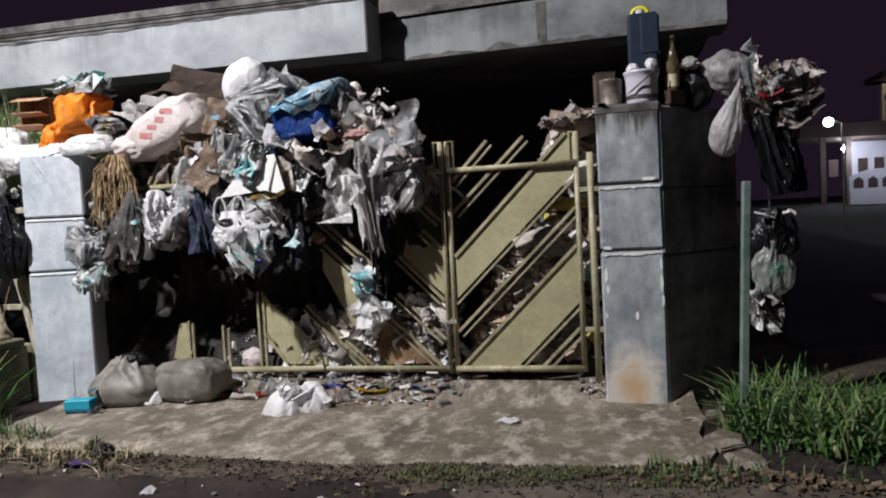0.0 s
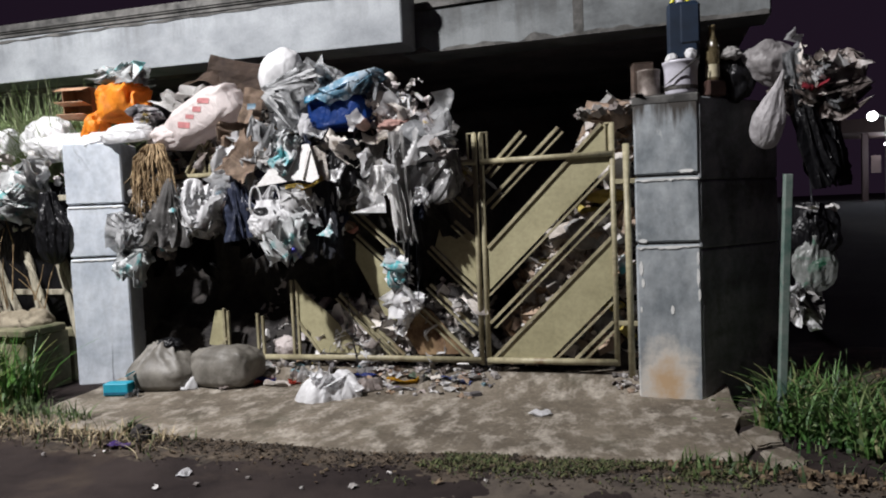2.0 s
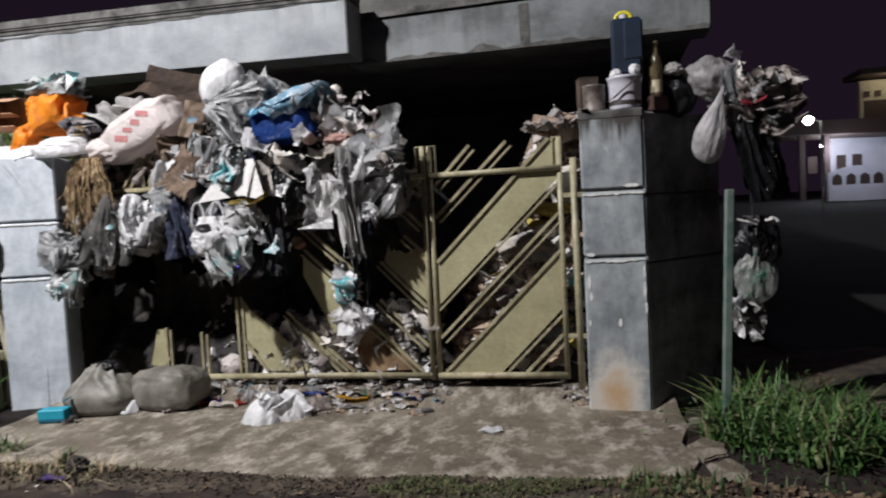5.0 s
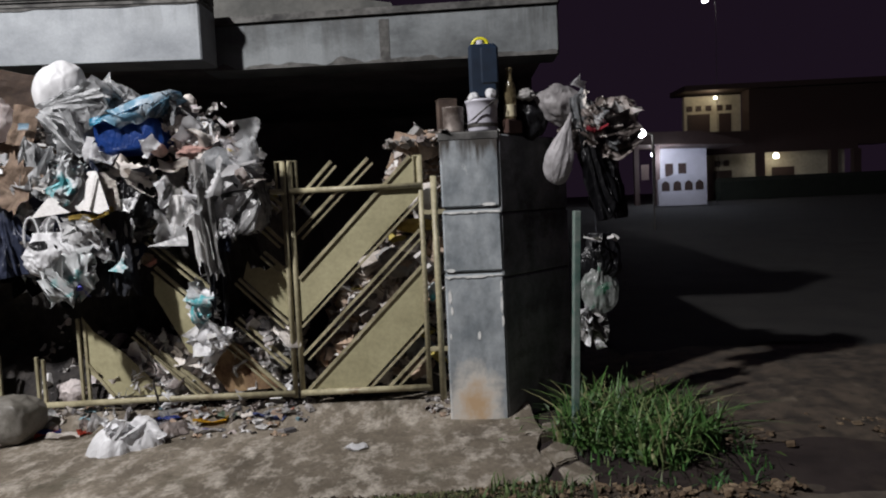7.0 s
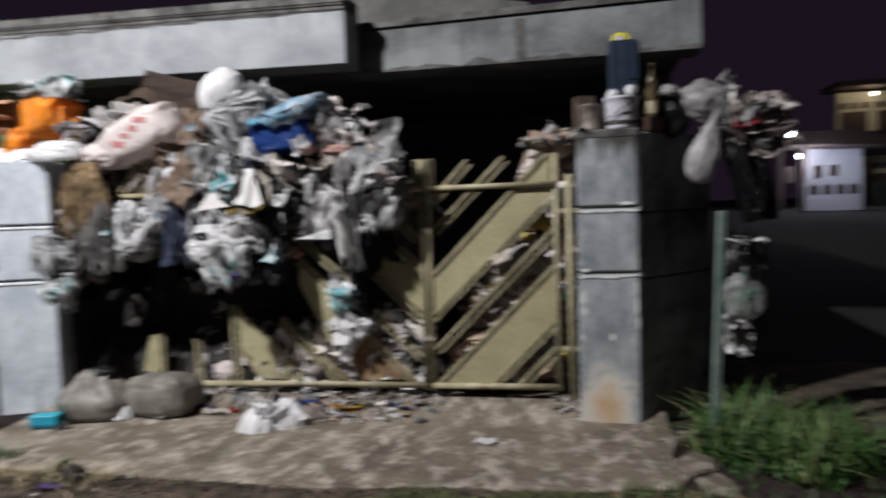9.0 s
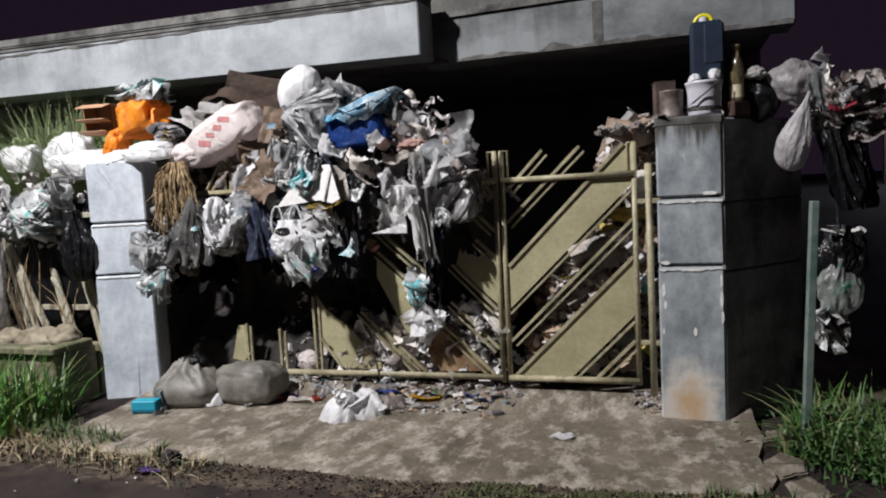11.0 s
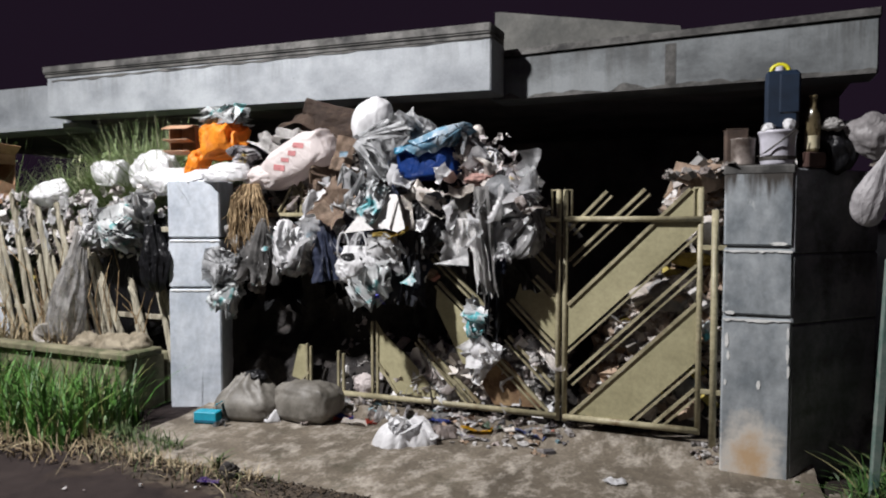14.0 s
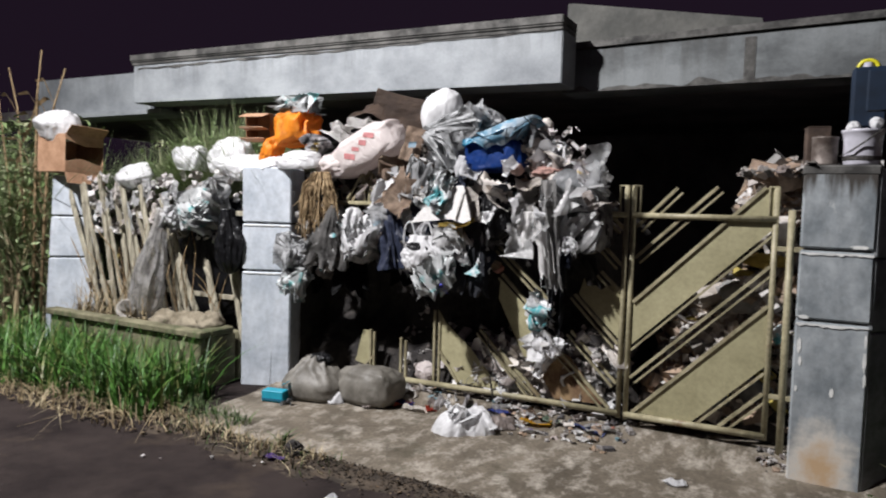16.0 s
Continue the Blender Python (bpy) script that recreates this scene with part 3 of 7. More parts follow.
def scatter(spots, lo, hi, seed, flat=0.6):
    """Loose pieces of rubbish at the spots: crumpled scraps, small cartons and lumps, as one soup of islands."""
    rng = random.Random(seed)
    verts, faces = [], []
    for x, y, z in spots:
        s = rng.uniform(lo, hi)
        m = Matrix.Translation((x, y, z)) @ Euler([rng.uniform(-1.2, 1.2) * (1 - flat * 0.6), rng.uniform(-1.2, 1.2) * (1 - flat * 0.6), rng.uniform(0, 6.3)]).to_matrix().to_4x4()
        base = len(verts)
        kind = rng.random()
        if kind < 0.74:
            w, h = s * rng.uniform(0.6, 1.3), s * rng.uniform(0.5, 1.1)
            n = 4
            for i in range(n):
                for j in range(n):
                    verts.append(m @ Vector(((i / 3 - 0.5) * w * rng.uniform(0.8, 1.2), (j / 3 - 0.5) * h * rng.uniform(0.8, 1.2), rng.uniform(-0.5, 0.5) * s * 0.5)))
            faces += [(base + i * n + j, base + (i + 1) * n + j, base + (i + 1) * n + j + 1, base + i * n + j + 1) for i in range(3) for j in range(3)]
        elif kind < 0.9:
            a, b, c = s * 0.5, s * rng.uniform(0.2, 0.5), s * rng.uniform(0.12, 0.35)
            verts += [m @ Vector((i * a * rng.uniform(0.9, 1.1), j * b, k * c * rng.uniform(0.8, 1.1))) for i in (-1, 1) for j in (-1, 1) for k in (-1, 1)]
            faces += [tuple(base + i for i in f) for f in ((0, 1, 3, 2), (4, 6, 7, 5), (0, 4, 5, 1), (2, 3, 7, 6), (0, 2, 6, 4), (1, 5, 7, 3))]
        else:
            k = 6
            for i in range(4):
                for j in range(k):
                    r = s * 0.42 * math.sin(0.35 + i * 0.82) * rng.uniform(0.75, 1.2)
                    verts.append(m @ Vector((r * math.cos(j * 1.047), r * math.sin(j * 1.047), (i - 1.5) * s * 0.24)))
            faces += [(base + i * k + j, base + i * k + (j + 1) % k, base + (i + 1) * k + (j + 1) % k, base + (i + 1) * k + j) for i in range(3) for j in range(k)]
            faces += [tuple(base + j for j in range(k))[::-1], tuple(base + 3 * k + j for j in range(k))]
    me = bpy.data.meshes.new("pieces")
    me.from_pydata([tuple(v) for v in verts], [], faces)
    return me


def stuff(name, me, mat, label, category):
    me.materials.append(mat)
    return tagged(new(name, me), label, category, kind="stuff")


def blades(spots, lo, hi, seed, width=0.008, lean=0.5, segs=4, leafy=0.0):
    """Grass blades as tapered, bowed strips."""
    rng = random.Random(seed)
    verts, faces = [], []
    for x, y, z in spots:
        h, a, l = rng.uniform(lo, hi), rng.uniform(0, 6.283), rng.uniform(0.1, lean)
        dx, dy, w = math.cos(a), math.sin(a), width * rng.uniform(0.6, 1.5)
        base = len(verts)
        for i in range(segs + 1):
            k = i / segs
            o, up = l * h * k * k, h * k * (1 - 0.35 * l * k)
            ww = w * (1 - 0.92 * k) * (1 + leafy * math.sin(3.1 * k))
            verts += [(x + dx * o - dy * ww, y + dy * o + dx * ww, z + up), (x + dx * o + dy * ww, y + dy * o - dx * ww, z + up)]
        faces += [(base + 2 * i, base + 2 * i + 1, base + 2 * i + 3, base + 2 * i + 2) for i in range(segs)]
    me = bpy.data.meshes.new("blades")
    me.from_pydata(verts, [], faces)
    return me


def area(n, x0, x1, y0, y1, z, seed, shape=None):
    rng, out = random.Random(seed), []
    while len(out) < n:
        x, y = rng.uniform(x0, x1), rng.uniform(y0, y1)
        if shape is None or shape(x, y, rng):
            out.append((x, y, z))
    return out


def thicket(n, x0, x1, y0, y1, z, seed, grain):
    """Spots bunched into uneven stands."""
    return area(n, x0, x1, y0, y1, z, seed, lambda x, y, r: noise.noise(Vector((x * grain, y * grain, seed))) > r.uniform(-0.55, 0.35))


def leaves(spots, lo, hi, seed):
    """Small pointed leaves, each folded along its rib and turned its own way."""
    rng = random.Random(seed)
    verts, faces = [], []
    for x, y, z in spots:
        s = rng.uniform(lo, hi)
        m = Matrix.Translation((x, y, z)) @ Euler((rng.uniform(-0.9, 0.9), rng.uniform(-0.9, 0.9), rng.uniform(0, 6.3))).to_matrix().to_4x4()
        base, w, dip = len(verts), s * rng.uniform(0.16, 0.26), s * rng.uniform(0.02, 0.15)
        verts += [m @ Vector(p) for p in ((0, 0, 0), (s * 0.4, w, dip), (s, 0, -dip), (s * 0.4, -w, dip))]
        faces += [(base, base + 1, base + 2), (base, base + 2, base + 3)]
    me = bpy.data.meshes.new("leaves")
    me.from_pydata([tuple(v) for v in verts], [], faces)
    return me


def ragged(x0, x1, y, z, up, down, seed, n=60, thick=0.004):
    """A stain with an uneven outline, standing a little proud of a wall in the x-z plane."""
    top = [(x0 + (x1 - x0) * i / n, z + up * max(0, 0.5 + noise.noise(Vector((i * 0.23 * 60 / n, seed, 0))) + 0.5 * noise.noise(Vector((i * 0.45 * 60 / n, seed, 1)))) + 0.002) for i in range(n + 1)]
    low = [(x0 + (x1 - x0) * i / n, z - down * max(0, 0.35 + noise.noise(Vector((i * 0.31 * 60 / n, seed, 5))) + 0.5 * noise.noise(Vector((i * 0.5 * 60 / n, seed, 6)))) - 0.002) for i in range(n + 1)]
    bm = bmesh.new()
    for (p, q), (r, s) in zip(zip(top, low), list(zip(top, low))[1:]):
        f = [bm.verts.new((u, y, w)) for u, w in (p, r, s, q)]
        bm.faces.new(f)
    bmesh.ops.remove_doubles(bm, verts=bm.verts, dist=1e-5)
    bmesh.ops.solidify(bm, geom=bm.faces[:], thickness=thick)
    return bm


# ---- ground ----
GROUND = -0.145
bm = bmesh.new()
bmesh.ops.create_grid(bm, x_segments=90, y_segments=90, size=1)
for v in bm.verts:
    x, y = [math.copysign(abs(c) ** 3 * 190 + abs(c) * 9, c) for c in v.co.xy]
    rise = 0.045 * max(0.0, y - 3)
    v.co = (x, y, GROUND + 0.008 * noise.noise(Vector((x, y, 0))) + (min(rise, 1.0) if x > 2 else 0))
solid("road", bm, M_ASPHALT, "dark worn asphalt road in front of the gate", "road", kind="structure", smooth=True)

def lerp(x, table):
    for (a, u), (b, v) in zip(table, table[1:]):
        if x <= b:
            k = max(0.0, (x - a) / (b - a))
            return u + (v - u) * k
    return table[-1][1]


def apron_z(y):
    """Height of the apron: it drops steeply just before the gate, then runs almost level to the road."""
    return lerp(y, [(-1.8, -0.132), (-0.6, -0.115), (-0.3, -0.112), (-0.2, -0.095), (-0.1, -0.045), (-0.03, -0.015), (0.3, -0.01)])


def on_apron(spots, lift=0.008):
    return [(x, y, apron_z(y) + lift) for x, y, z in spots]


# sloping concrete apron in front of the gate
edge = [(-3.2, -0.3), (-3.12, -0.92), (-3.08, -1.2), (-3.0, -1.46), (-2.77, -1.55), (-2.5, -1.51), (-2.0, -1.51), (-1.45, -1.53), (-0.86, -1.51), (-0.3, -1.54), (0.32, -1.43), (0.94, -1.41), (1.4, -1.33), (1.66, -1.25), (1.73, -1.06), (1.67, -0.78), (1.74, -0.45), (1.7, -0.1), (1.62, 0.3), (-3.2, 0.3)]
bm = bmesh.new()
top = [bm.verts.new((x, y, 0)) for x, y in edge]
bm.faces.new(top)
bmesh.ops.triangulate(bm, faces=bm.faces[:])
for _ in range(5):
    bmesh.ops.subdivide_edges(bm, edges=[e for e in bm.edges if e.calc_length() > 0.12], cuts=1)
    bmesh.ops.triangulate(bm, faces=bm.faces[:])
rim = [e for e in bm.edges if e.is_boundary]
ext = bmesh.ops.extrude_edge_only(bm, edges=rim)
low = {v for v in ext["geom"] if isinstance(v, bmesh.types.BMVert)}
for v in bm.verts:
    x, y = v.co.xy
    h = apron_z(y) + 0.008 * noise.noise(Vector((x * 2, y * 2, 1))) + 0.004 * noise.noise(Vector((x * 9, y * 9, 1)))
    r = 0.05 * noise.noise(Vector((x * 3, y * 3, 7))) + 0.02 * noise.noise(Vector((x * 11, y * 11, 7)))
    v.co = (x + (r if y < -0.6 else 0), y + (r if y < -0.6 else 0), GROUND - 0.06 if v in low else h)
solid("driveway_apron", bm, M_SLAB, "stained brown concrete driveway apron", "driveway", kind="structure", smooth=False)

# ---- pillars ----
def pillar(name, label, m, mat, top, joints, w=0.42, d=0.42, foot=-0.32, flare=0.0):
    """Plastered gate pillar in three courses with recessed joints."""
    t = thing(name, label, "gate pillar", m, "gate pillars")
    levels = [foot, *joints, top]
    for a, b in zip(levels, levels[1:]):
        bm = box(-w / 2, w / 2, 0, d, a + 0.008, b - 0.008, 0.012)
        for v in bm.verts:
            k = 1 + flare * (top - v.co.z)
            v.co.x = v.co.x * k + 0.004 * noise.noise(v.co * 9)
        part("course", bm, mat, t)
    part("joint", box(-w / 2 + 0.02, w / 2 - 0.02, 0.02, d - 0.02, foot + 0.01, top - 0.02, 0), M_MOULD, t, "recessed dark mortar joint")
    return t


JOINTS = (0.945, 1.395)
left = pillar("gate_pillar", "light grey plastered square gate pillar", pose(-3.30, -0.32, 0, 0, 0, 24), M_PILLAR, 1.93, JOINTS, 0.47, 0.42)
right = pillar("gate_pillar", "slate grey plastered gate pillar with mouldy top", pose(1.335, -0.23, 0), M_PILLAR_MARKED, 1.91, JOINTS, 0.41, 0.42)
part("mouldy_cap", box(-0.212, 0.212, -0.004, 0.425, 1.86, 1.925, 0.012), M_MOULD, right, "black mould along the top edge")
for z in JOINTS:
    part("scuff", ragged(-0.2, 0.2, -0.003, z - 0.022, 0.004, 0.02, z * 9, 16), M_SCUFF, right, "pale scuffed edge under the joint")
    part("scuff", ragged(-0.22, 0.22, -0.003, z - 0.02, 0.003, 0.01, z * 7, 16), M_SCUFF, left)
for i, (x, z, w, h) in enumerate(((-0.175, 0.78, 0.012, 0.05), (-0.165, 0.68, 0.01, 0.03), (0.02, 0.5, 0.012, 0.03), (0.185, 0.72, 0.01, 0.06), (0.19, 0.6, 0.008, 0.04), (-0.18, 0.5, 0.008, 0.02), (-0.16, 0.965, 0.03, 0.012), (0.12, 1.42, 0.05, 0.012), (0.185, 0.84, 0.008, 0.05))):
    chip = [(x + w * math.cos(a) * (1 + 0.5 * noise.noise(Vector((a * 2, i, 0)))), z + h * math.sin(a) * (1 + 0.5 * noise.noise(Vector((a * 2, i, 3))))) for a in [0.5236 * k for k in range(12)]]
    part("chip", plate(chip, -0.003, 0.002), M_SCUFF, right, "small white paint chip")
far = pillar("gate_pillar", "pale blue-grey flared pillar with a carton on top", pose(-6.25, -0.35, 0, 0, 0, 42), M_PILLAR, 1.84, (0.9, 1.37), 0.36, 0.36, flare=0.3)

# boundary wall running back from the slate pillar at an angle
wm = pose(1.542, -0.222, 0, 0, 0, 49)
wall = thing("wall_side", "plastered boundary wall beside the gate, darkened as its unlit side", "wall", wm, kind="structure")
for a, b in zip((-0.3, 0.905, 1.36), (0.897, 1.352, 1.9)):
    part("course", box(0, 0.85, 0, 0.16, a, b, 0.01), M_WING, wall)
part("joint", box(0.01, 0.84, 0.02, 0.14, -0.3, 1.89, 0), M_MOULD, wall)
part("return_wall", box(0.0, 0.16, 0.0, 4.5, -0.3, 1.9, 0.01), M_HOUSE, wall, m=wm.inverted() @ pose(1.93, 0.46, 0))

# ---- house behind ----
house = thing("house", "low concrete house with a stained white roof fascia", "house", pose(0, 0, 0), kind="structure")
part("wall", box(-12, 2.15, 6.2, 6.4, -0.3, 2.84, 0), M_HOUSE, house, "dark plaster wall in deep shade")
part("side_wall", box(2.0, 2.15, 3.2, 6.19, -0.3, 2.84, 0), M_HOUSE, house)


def slanted(x0, x1, y0, y1, l0, l1, r0, r1):
    """A beam whose bottom and top differ a little between its two ends."""
    bm = box(x0, x1, y0, y1, 0, 1, 0.012)
    for v in bm.verts:
        k = (v.co.x - x0) / (x1 - x0)
        a, b = l0 + (r0 - l0) * k, l1 + (r1 - l1) * k
        v.co.z = a + (b - a) * v.co.z
    return bm


fl = part("fascia", slanted(-6.7, -0.86, 0.8, 1.18, 2.83, 3.36, 2.73, 3.25), M_FASCIA, house, "stained white projecting roof fascia")
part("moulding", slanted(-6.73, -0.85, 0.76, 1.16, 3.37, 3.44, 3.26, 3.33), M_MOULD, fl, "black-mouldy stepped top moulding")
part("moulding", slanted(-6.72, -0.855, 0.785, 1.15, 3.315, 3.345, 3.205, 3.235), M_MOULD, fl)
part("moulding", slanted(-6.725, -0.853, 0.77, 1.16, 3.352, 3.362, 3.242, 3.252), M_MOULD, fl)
fr = part("fascia", slanted(-1.0, 2.19, 1.2, 1.6, 2.71, 3.10, 2.71, 3.14), M_FASCIA_DIM, house, "stained grey recessed roof fascia, darkened for its weaker light")
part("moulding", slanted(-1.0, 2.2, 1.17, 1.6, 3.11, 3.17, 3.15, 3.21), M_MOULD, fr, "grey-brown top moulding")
part("damp_streak", box(0.6, 0.69, 1.197, 1.21, 2.72, 3.09, 0.001), M_MOULD, fr, "dark damp streak")
part("mould_edge", ragged(-0.98, 2.17, 1.196, 2.712, 0.055, 0.0, 4, 160), M_MOULD, fr, "black mould along the bottom edge")
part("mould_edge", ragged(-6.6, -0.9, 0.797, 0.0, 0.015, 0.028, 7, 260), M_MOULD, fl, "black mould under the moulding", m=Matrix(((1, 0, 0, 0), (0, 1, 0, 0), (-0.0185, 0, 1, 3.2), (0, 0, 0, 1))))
part("fascia", slanted(-9.5, -6.9, 1.2, 1.6, 2.83, 3.36, 2.8, 3.33), M_FASCIA, house)
part("fascia_ledge", slanted(-9.5, -6.55, 1.1, 1.6, 2.74, 2.82, 2.74, 2.8), M_FASCIA, house)
part("roof_gable", plate([(-1.05, 3.18), (0.72, 3.22), (0.7, 3.3), (-1.0, 3.62), (-1.05, 3.62)], 1.45, 1.62), surface("weathered_grey_concrete", (0.055, 0.056, 0.052), (0.105, 0.104, 0.095), 2.2, 30, 0.9, 0.3), house, "grey concrete upstand above the fascia")
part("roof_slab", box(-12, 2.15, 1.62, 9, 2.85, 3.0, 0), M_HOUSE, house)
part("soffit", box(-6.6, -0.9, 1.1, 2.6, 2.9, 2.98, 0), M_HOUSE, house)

# ---- gate ----
def leaf_bar(x0, z0, x1, z1, gate, r=0.011, y=0.0, flat=True):
    d = Vector((x1 - x0, 0, z1 - z0))
    n = Vector((-d.z, 0, d.x)).normalized() * r
    a, b = Vector((x0, 0, z0)), Vector((x1, 0, z1))
    return part("bar", plate([((p).x, (p).z) for p in (a - n, b - n, b + n, a + n)], y - 0.014, y + 0.014), M_GATE, gate)


def chevron(gate, x0, z0, x1, z1, sep=0.05):
    """A pair of flat bars with a narrow gap."""
    leaf_bar(x0, z0, x1, z1, gate)
    d = Vector((x1 - x0, z1 - z0)).normalized()
    leaf_bar(x0 + d.y * sep, z0 - d.x * sep, x1 + d.y * sep, z1 - d.x * sep, gate, 0.007)


gate = thing("gate_leaf", "cream-painted steel gate leaf with diagonal bars and panels", "gate", pose(0, 0, 0), "gate leaves")
def post(x, z0, z1, g, r=0.02, name="post", lean=0.0):
    part(name, tube([(x, 0, z0), (x + lean, 0, z1)], r, 10), M_GATE, g, smooth=True)


post(0.025, 0.04, 1.79, gate)
post(0.975, 0.06, 1.79, gate, lean=0.0)
part("post", box(0.065, 0.078, -0.012, 0.012, 1.58, 1.79, 0.002), M_GATE, gate)
part("post", box(0.925, 0.937, -0.012, 0.012, 1.58, 1.79, 0.002), M_GATE, gate)
part("post_cap", box(0.01, 0.08, -0.015, 0.015, 1.785, 1.797, 0.002), M_GATE, gate)
part("post_cap", box(0.923, 0.995, -0.015, 0.015, 1.785, 1.797, 0.002), M_GATE, gate)
part("rail", tube([(0.02, -0.02, 1.575), (0.98, -0.02, 1.577)], 0.021, 10), M_GATE, gate, "top cross rail of round pipe", smooth=True)
part("rail", tube([(0.02, -0.01, 0.075), (0.98, -0.01, 0.085)], 0.024, 10), M_GATE, gate, smooth=True)
chevron(gate, 0.05, 1.49, 0.33, 1.78)
chevron(gate, 0.05, 1.26, 0.6, 1.79)
leaf_bar(0.05, 0.93, 0.905, 1.79, gate, 0.012)
part("panel", plate([(0.05, 0.93), (0.905, 1.785), (0.955, 1.785), (0.955, 1.50), (0.05, 0.61)], 0.002, 0.007), M_PANEL, gate, "broad cream sheet-metal diagonal panel")
leaf_bar(0.05, 0.57, 0.955, 1.46, gate, 0.008)
chevron(gate, 0.05, 0.36, 0.955, 1.255)
leaf_bar(0.075, 0.1, 0.955, 0.985, gate, 0.012)
part("panel", plate([(0.1, 0.1), (0.955, 0.97), (0.955, 0.565), (0.5, 0.1)], 0.002, 0.007), M_PANEL, gate)
leaf_bar(0.54, 0.1, 0.955, 0.52, gate, 0.008)
chevron(gate, 0.68, 0.1, 0.955, 0.38)
hinge = thing("gate_post", "cream-painted round hinge post beside the pillar", "gate post", pose(1.075, 0.0, 0))
part("pipe", tube([(0, 0, -0.05), (-0.005, 0, 1.64)], 0.024, 10), M_GATE, hinge, smooth=True)
for z in (0.35, 1.36):
    part("bracket", box(-0.1, 0.09, -0.012, 0.012, z, z + 0.035, 0.003), M_GATE, hinge)

gate2 = thing("gate_leaf", "damaged cream-painted gate leaf with bent and torn panels", "gate", pose(0, 0, 0), "gate leaves")
post(-0.028, 0.04, 1.79, gate2)
part("post", box(-0.085, -0.073, -0.012, 0.012, 1.58, 1.79, 0.002), M_GATE, gate2)
part("post_cap", box(-0.088, -0.012, -0.015, 0.015, 1.785, 1.797, 0.002), M_GATE, gate2)
part("rail", tube([(-2.7, -0.02, 1.61), (-1.2, -0.02, 1.61), (-0.02, -0.02, 1.575)], 0.021, 10), M_GATE, gate2, smooth=True)
part("rail", tube([(-2.05, -0.012, 0.05), (-1.0, -0.02, 0.07), (-0.03, -0.01, 0.075)], 0.024, 10), M_GATE, gate2, "bottom rail of round pipe", smooth=True)
for a in ((-0.24, 1.66, -0.04, 1.47), (-0.2, 1.35, -0.05, 1.2), (-0.2, 1.14, -0.05, 1.0), (-0.4, 0.95, -0.05, 0.6), (-0.42, 0.66, -0.05, 0.3), (-0.5, 0.48, -0.1, 0.1), (-1.05, 1.28, -0.6, 0.87), (-1.02, 1.06, -0.72, 0.78),
          (-1.2, 0.58, -0.72, 0.1), (-1.04, 0.44, -0.66, 0.1)):
    chevron(gate2, *a, sep=0.045)
part("panel", plate([(-0.37, 0.95), (-0.33, 1.08), (-0.31, 1.02), (-0.24, 1.03), (-0.2, 1.0), (-0.13, 1.04), (-0.05, 1.03), (-0.05, 0.64), (-0.2, 0.78)], 0.002, 0.007), M_PANEL, gate2, "torn cream panel with a ragged top edge")
part("panel", plate([(-1.02, 1.02), (-0.7, 0.74), (-0.68, 0.36), (-0.8, 0.42), (-1.03, 0.86)], -0.03, -0.025), M_PANEL, gate2, "bent cream panel")
part("panel", plate([(-1.61, 0.71), (-1.53, 0.6), (-1.3, 0.42), (-1.0, 0.1), (-1.38, 0.1), (-1.6, 0.3)], 0.002, 0.007), M_PANEL, gate2, "buckled cream panel")
part("panel", plate([(-0.56, 0.52), (-0.42, 0.45), (-0.14, 0.12), (-0.54, 0.1), (-0.64, 0.25)], 0.002, 0.007), M_RUST, gate2, "rusted brown panel")
for x, z in ((-1.64, 0.7), (-1.59, 0.66), (-1.98, 0.42), (-1.93, 0.4), (-2.31, 0.46), (-2.27, 0.44)):
    part("upright", box(x - 0.011, x + 0.011, -0.012, 0.012, 0.06, z, 0.002), M_GATE, gate2)
leaf_bar(-1.58, 0.35, -1.4, 0.1, gate2, 0.01)
leaf_bar(-2.27, 0.22, -2.4, 0.1, gate2, 0.01)
part("panel", plate([(-2.5, 0.14), (-2.42, 0.44), (-2.32, 0.44), (-2.3, 0.2), (-2.4, 0.12)], 0.03, 0.036), M_PANEL, gate2)
leaf_bar(-2.55, 1.62, -2.35, 1.9, gate2, 0.012)
leaf_bar(-2.36, 1.62, -2.33, 1.88, gate2, 0.012)
chain = part("chain", tube([(-1.12, -0.035, 0.6), (-1.1, -0.04, 0.42), (-1.05, -0.045, 0.3), (-1.08, -0.045, 0.2), (-1.05, -0.04, 0.03)], 0.008, 6), M_DARKMETAL, gate2, "rusty hanging chain")

for p, q in (((-2.6, -0.02, 1.62), (-2.42, -0.03, 1.88)), ((-2.24, -0.02, 1.62), (-2.42, -0.03, 1.88)), ((-2.4, -0.02, 1.62), (-2.41, -0.03, 1.84))):
    part("bar", tube([p, q], 0.014, 6), M_GATE, gate, "bent spear bar")

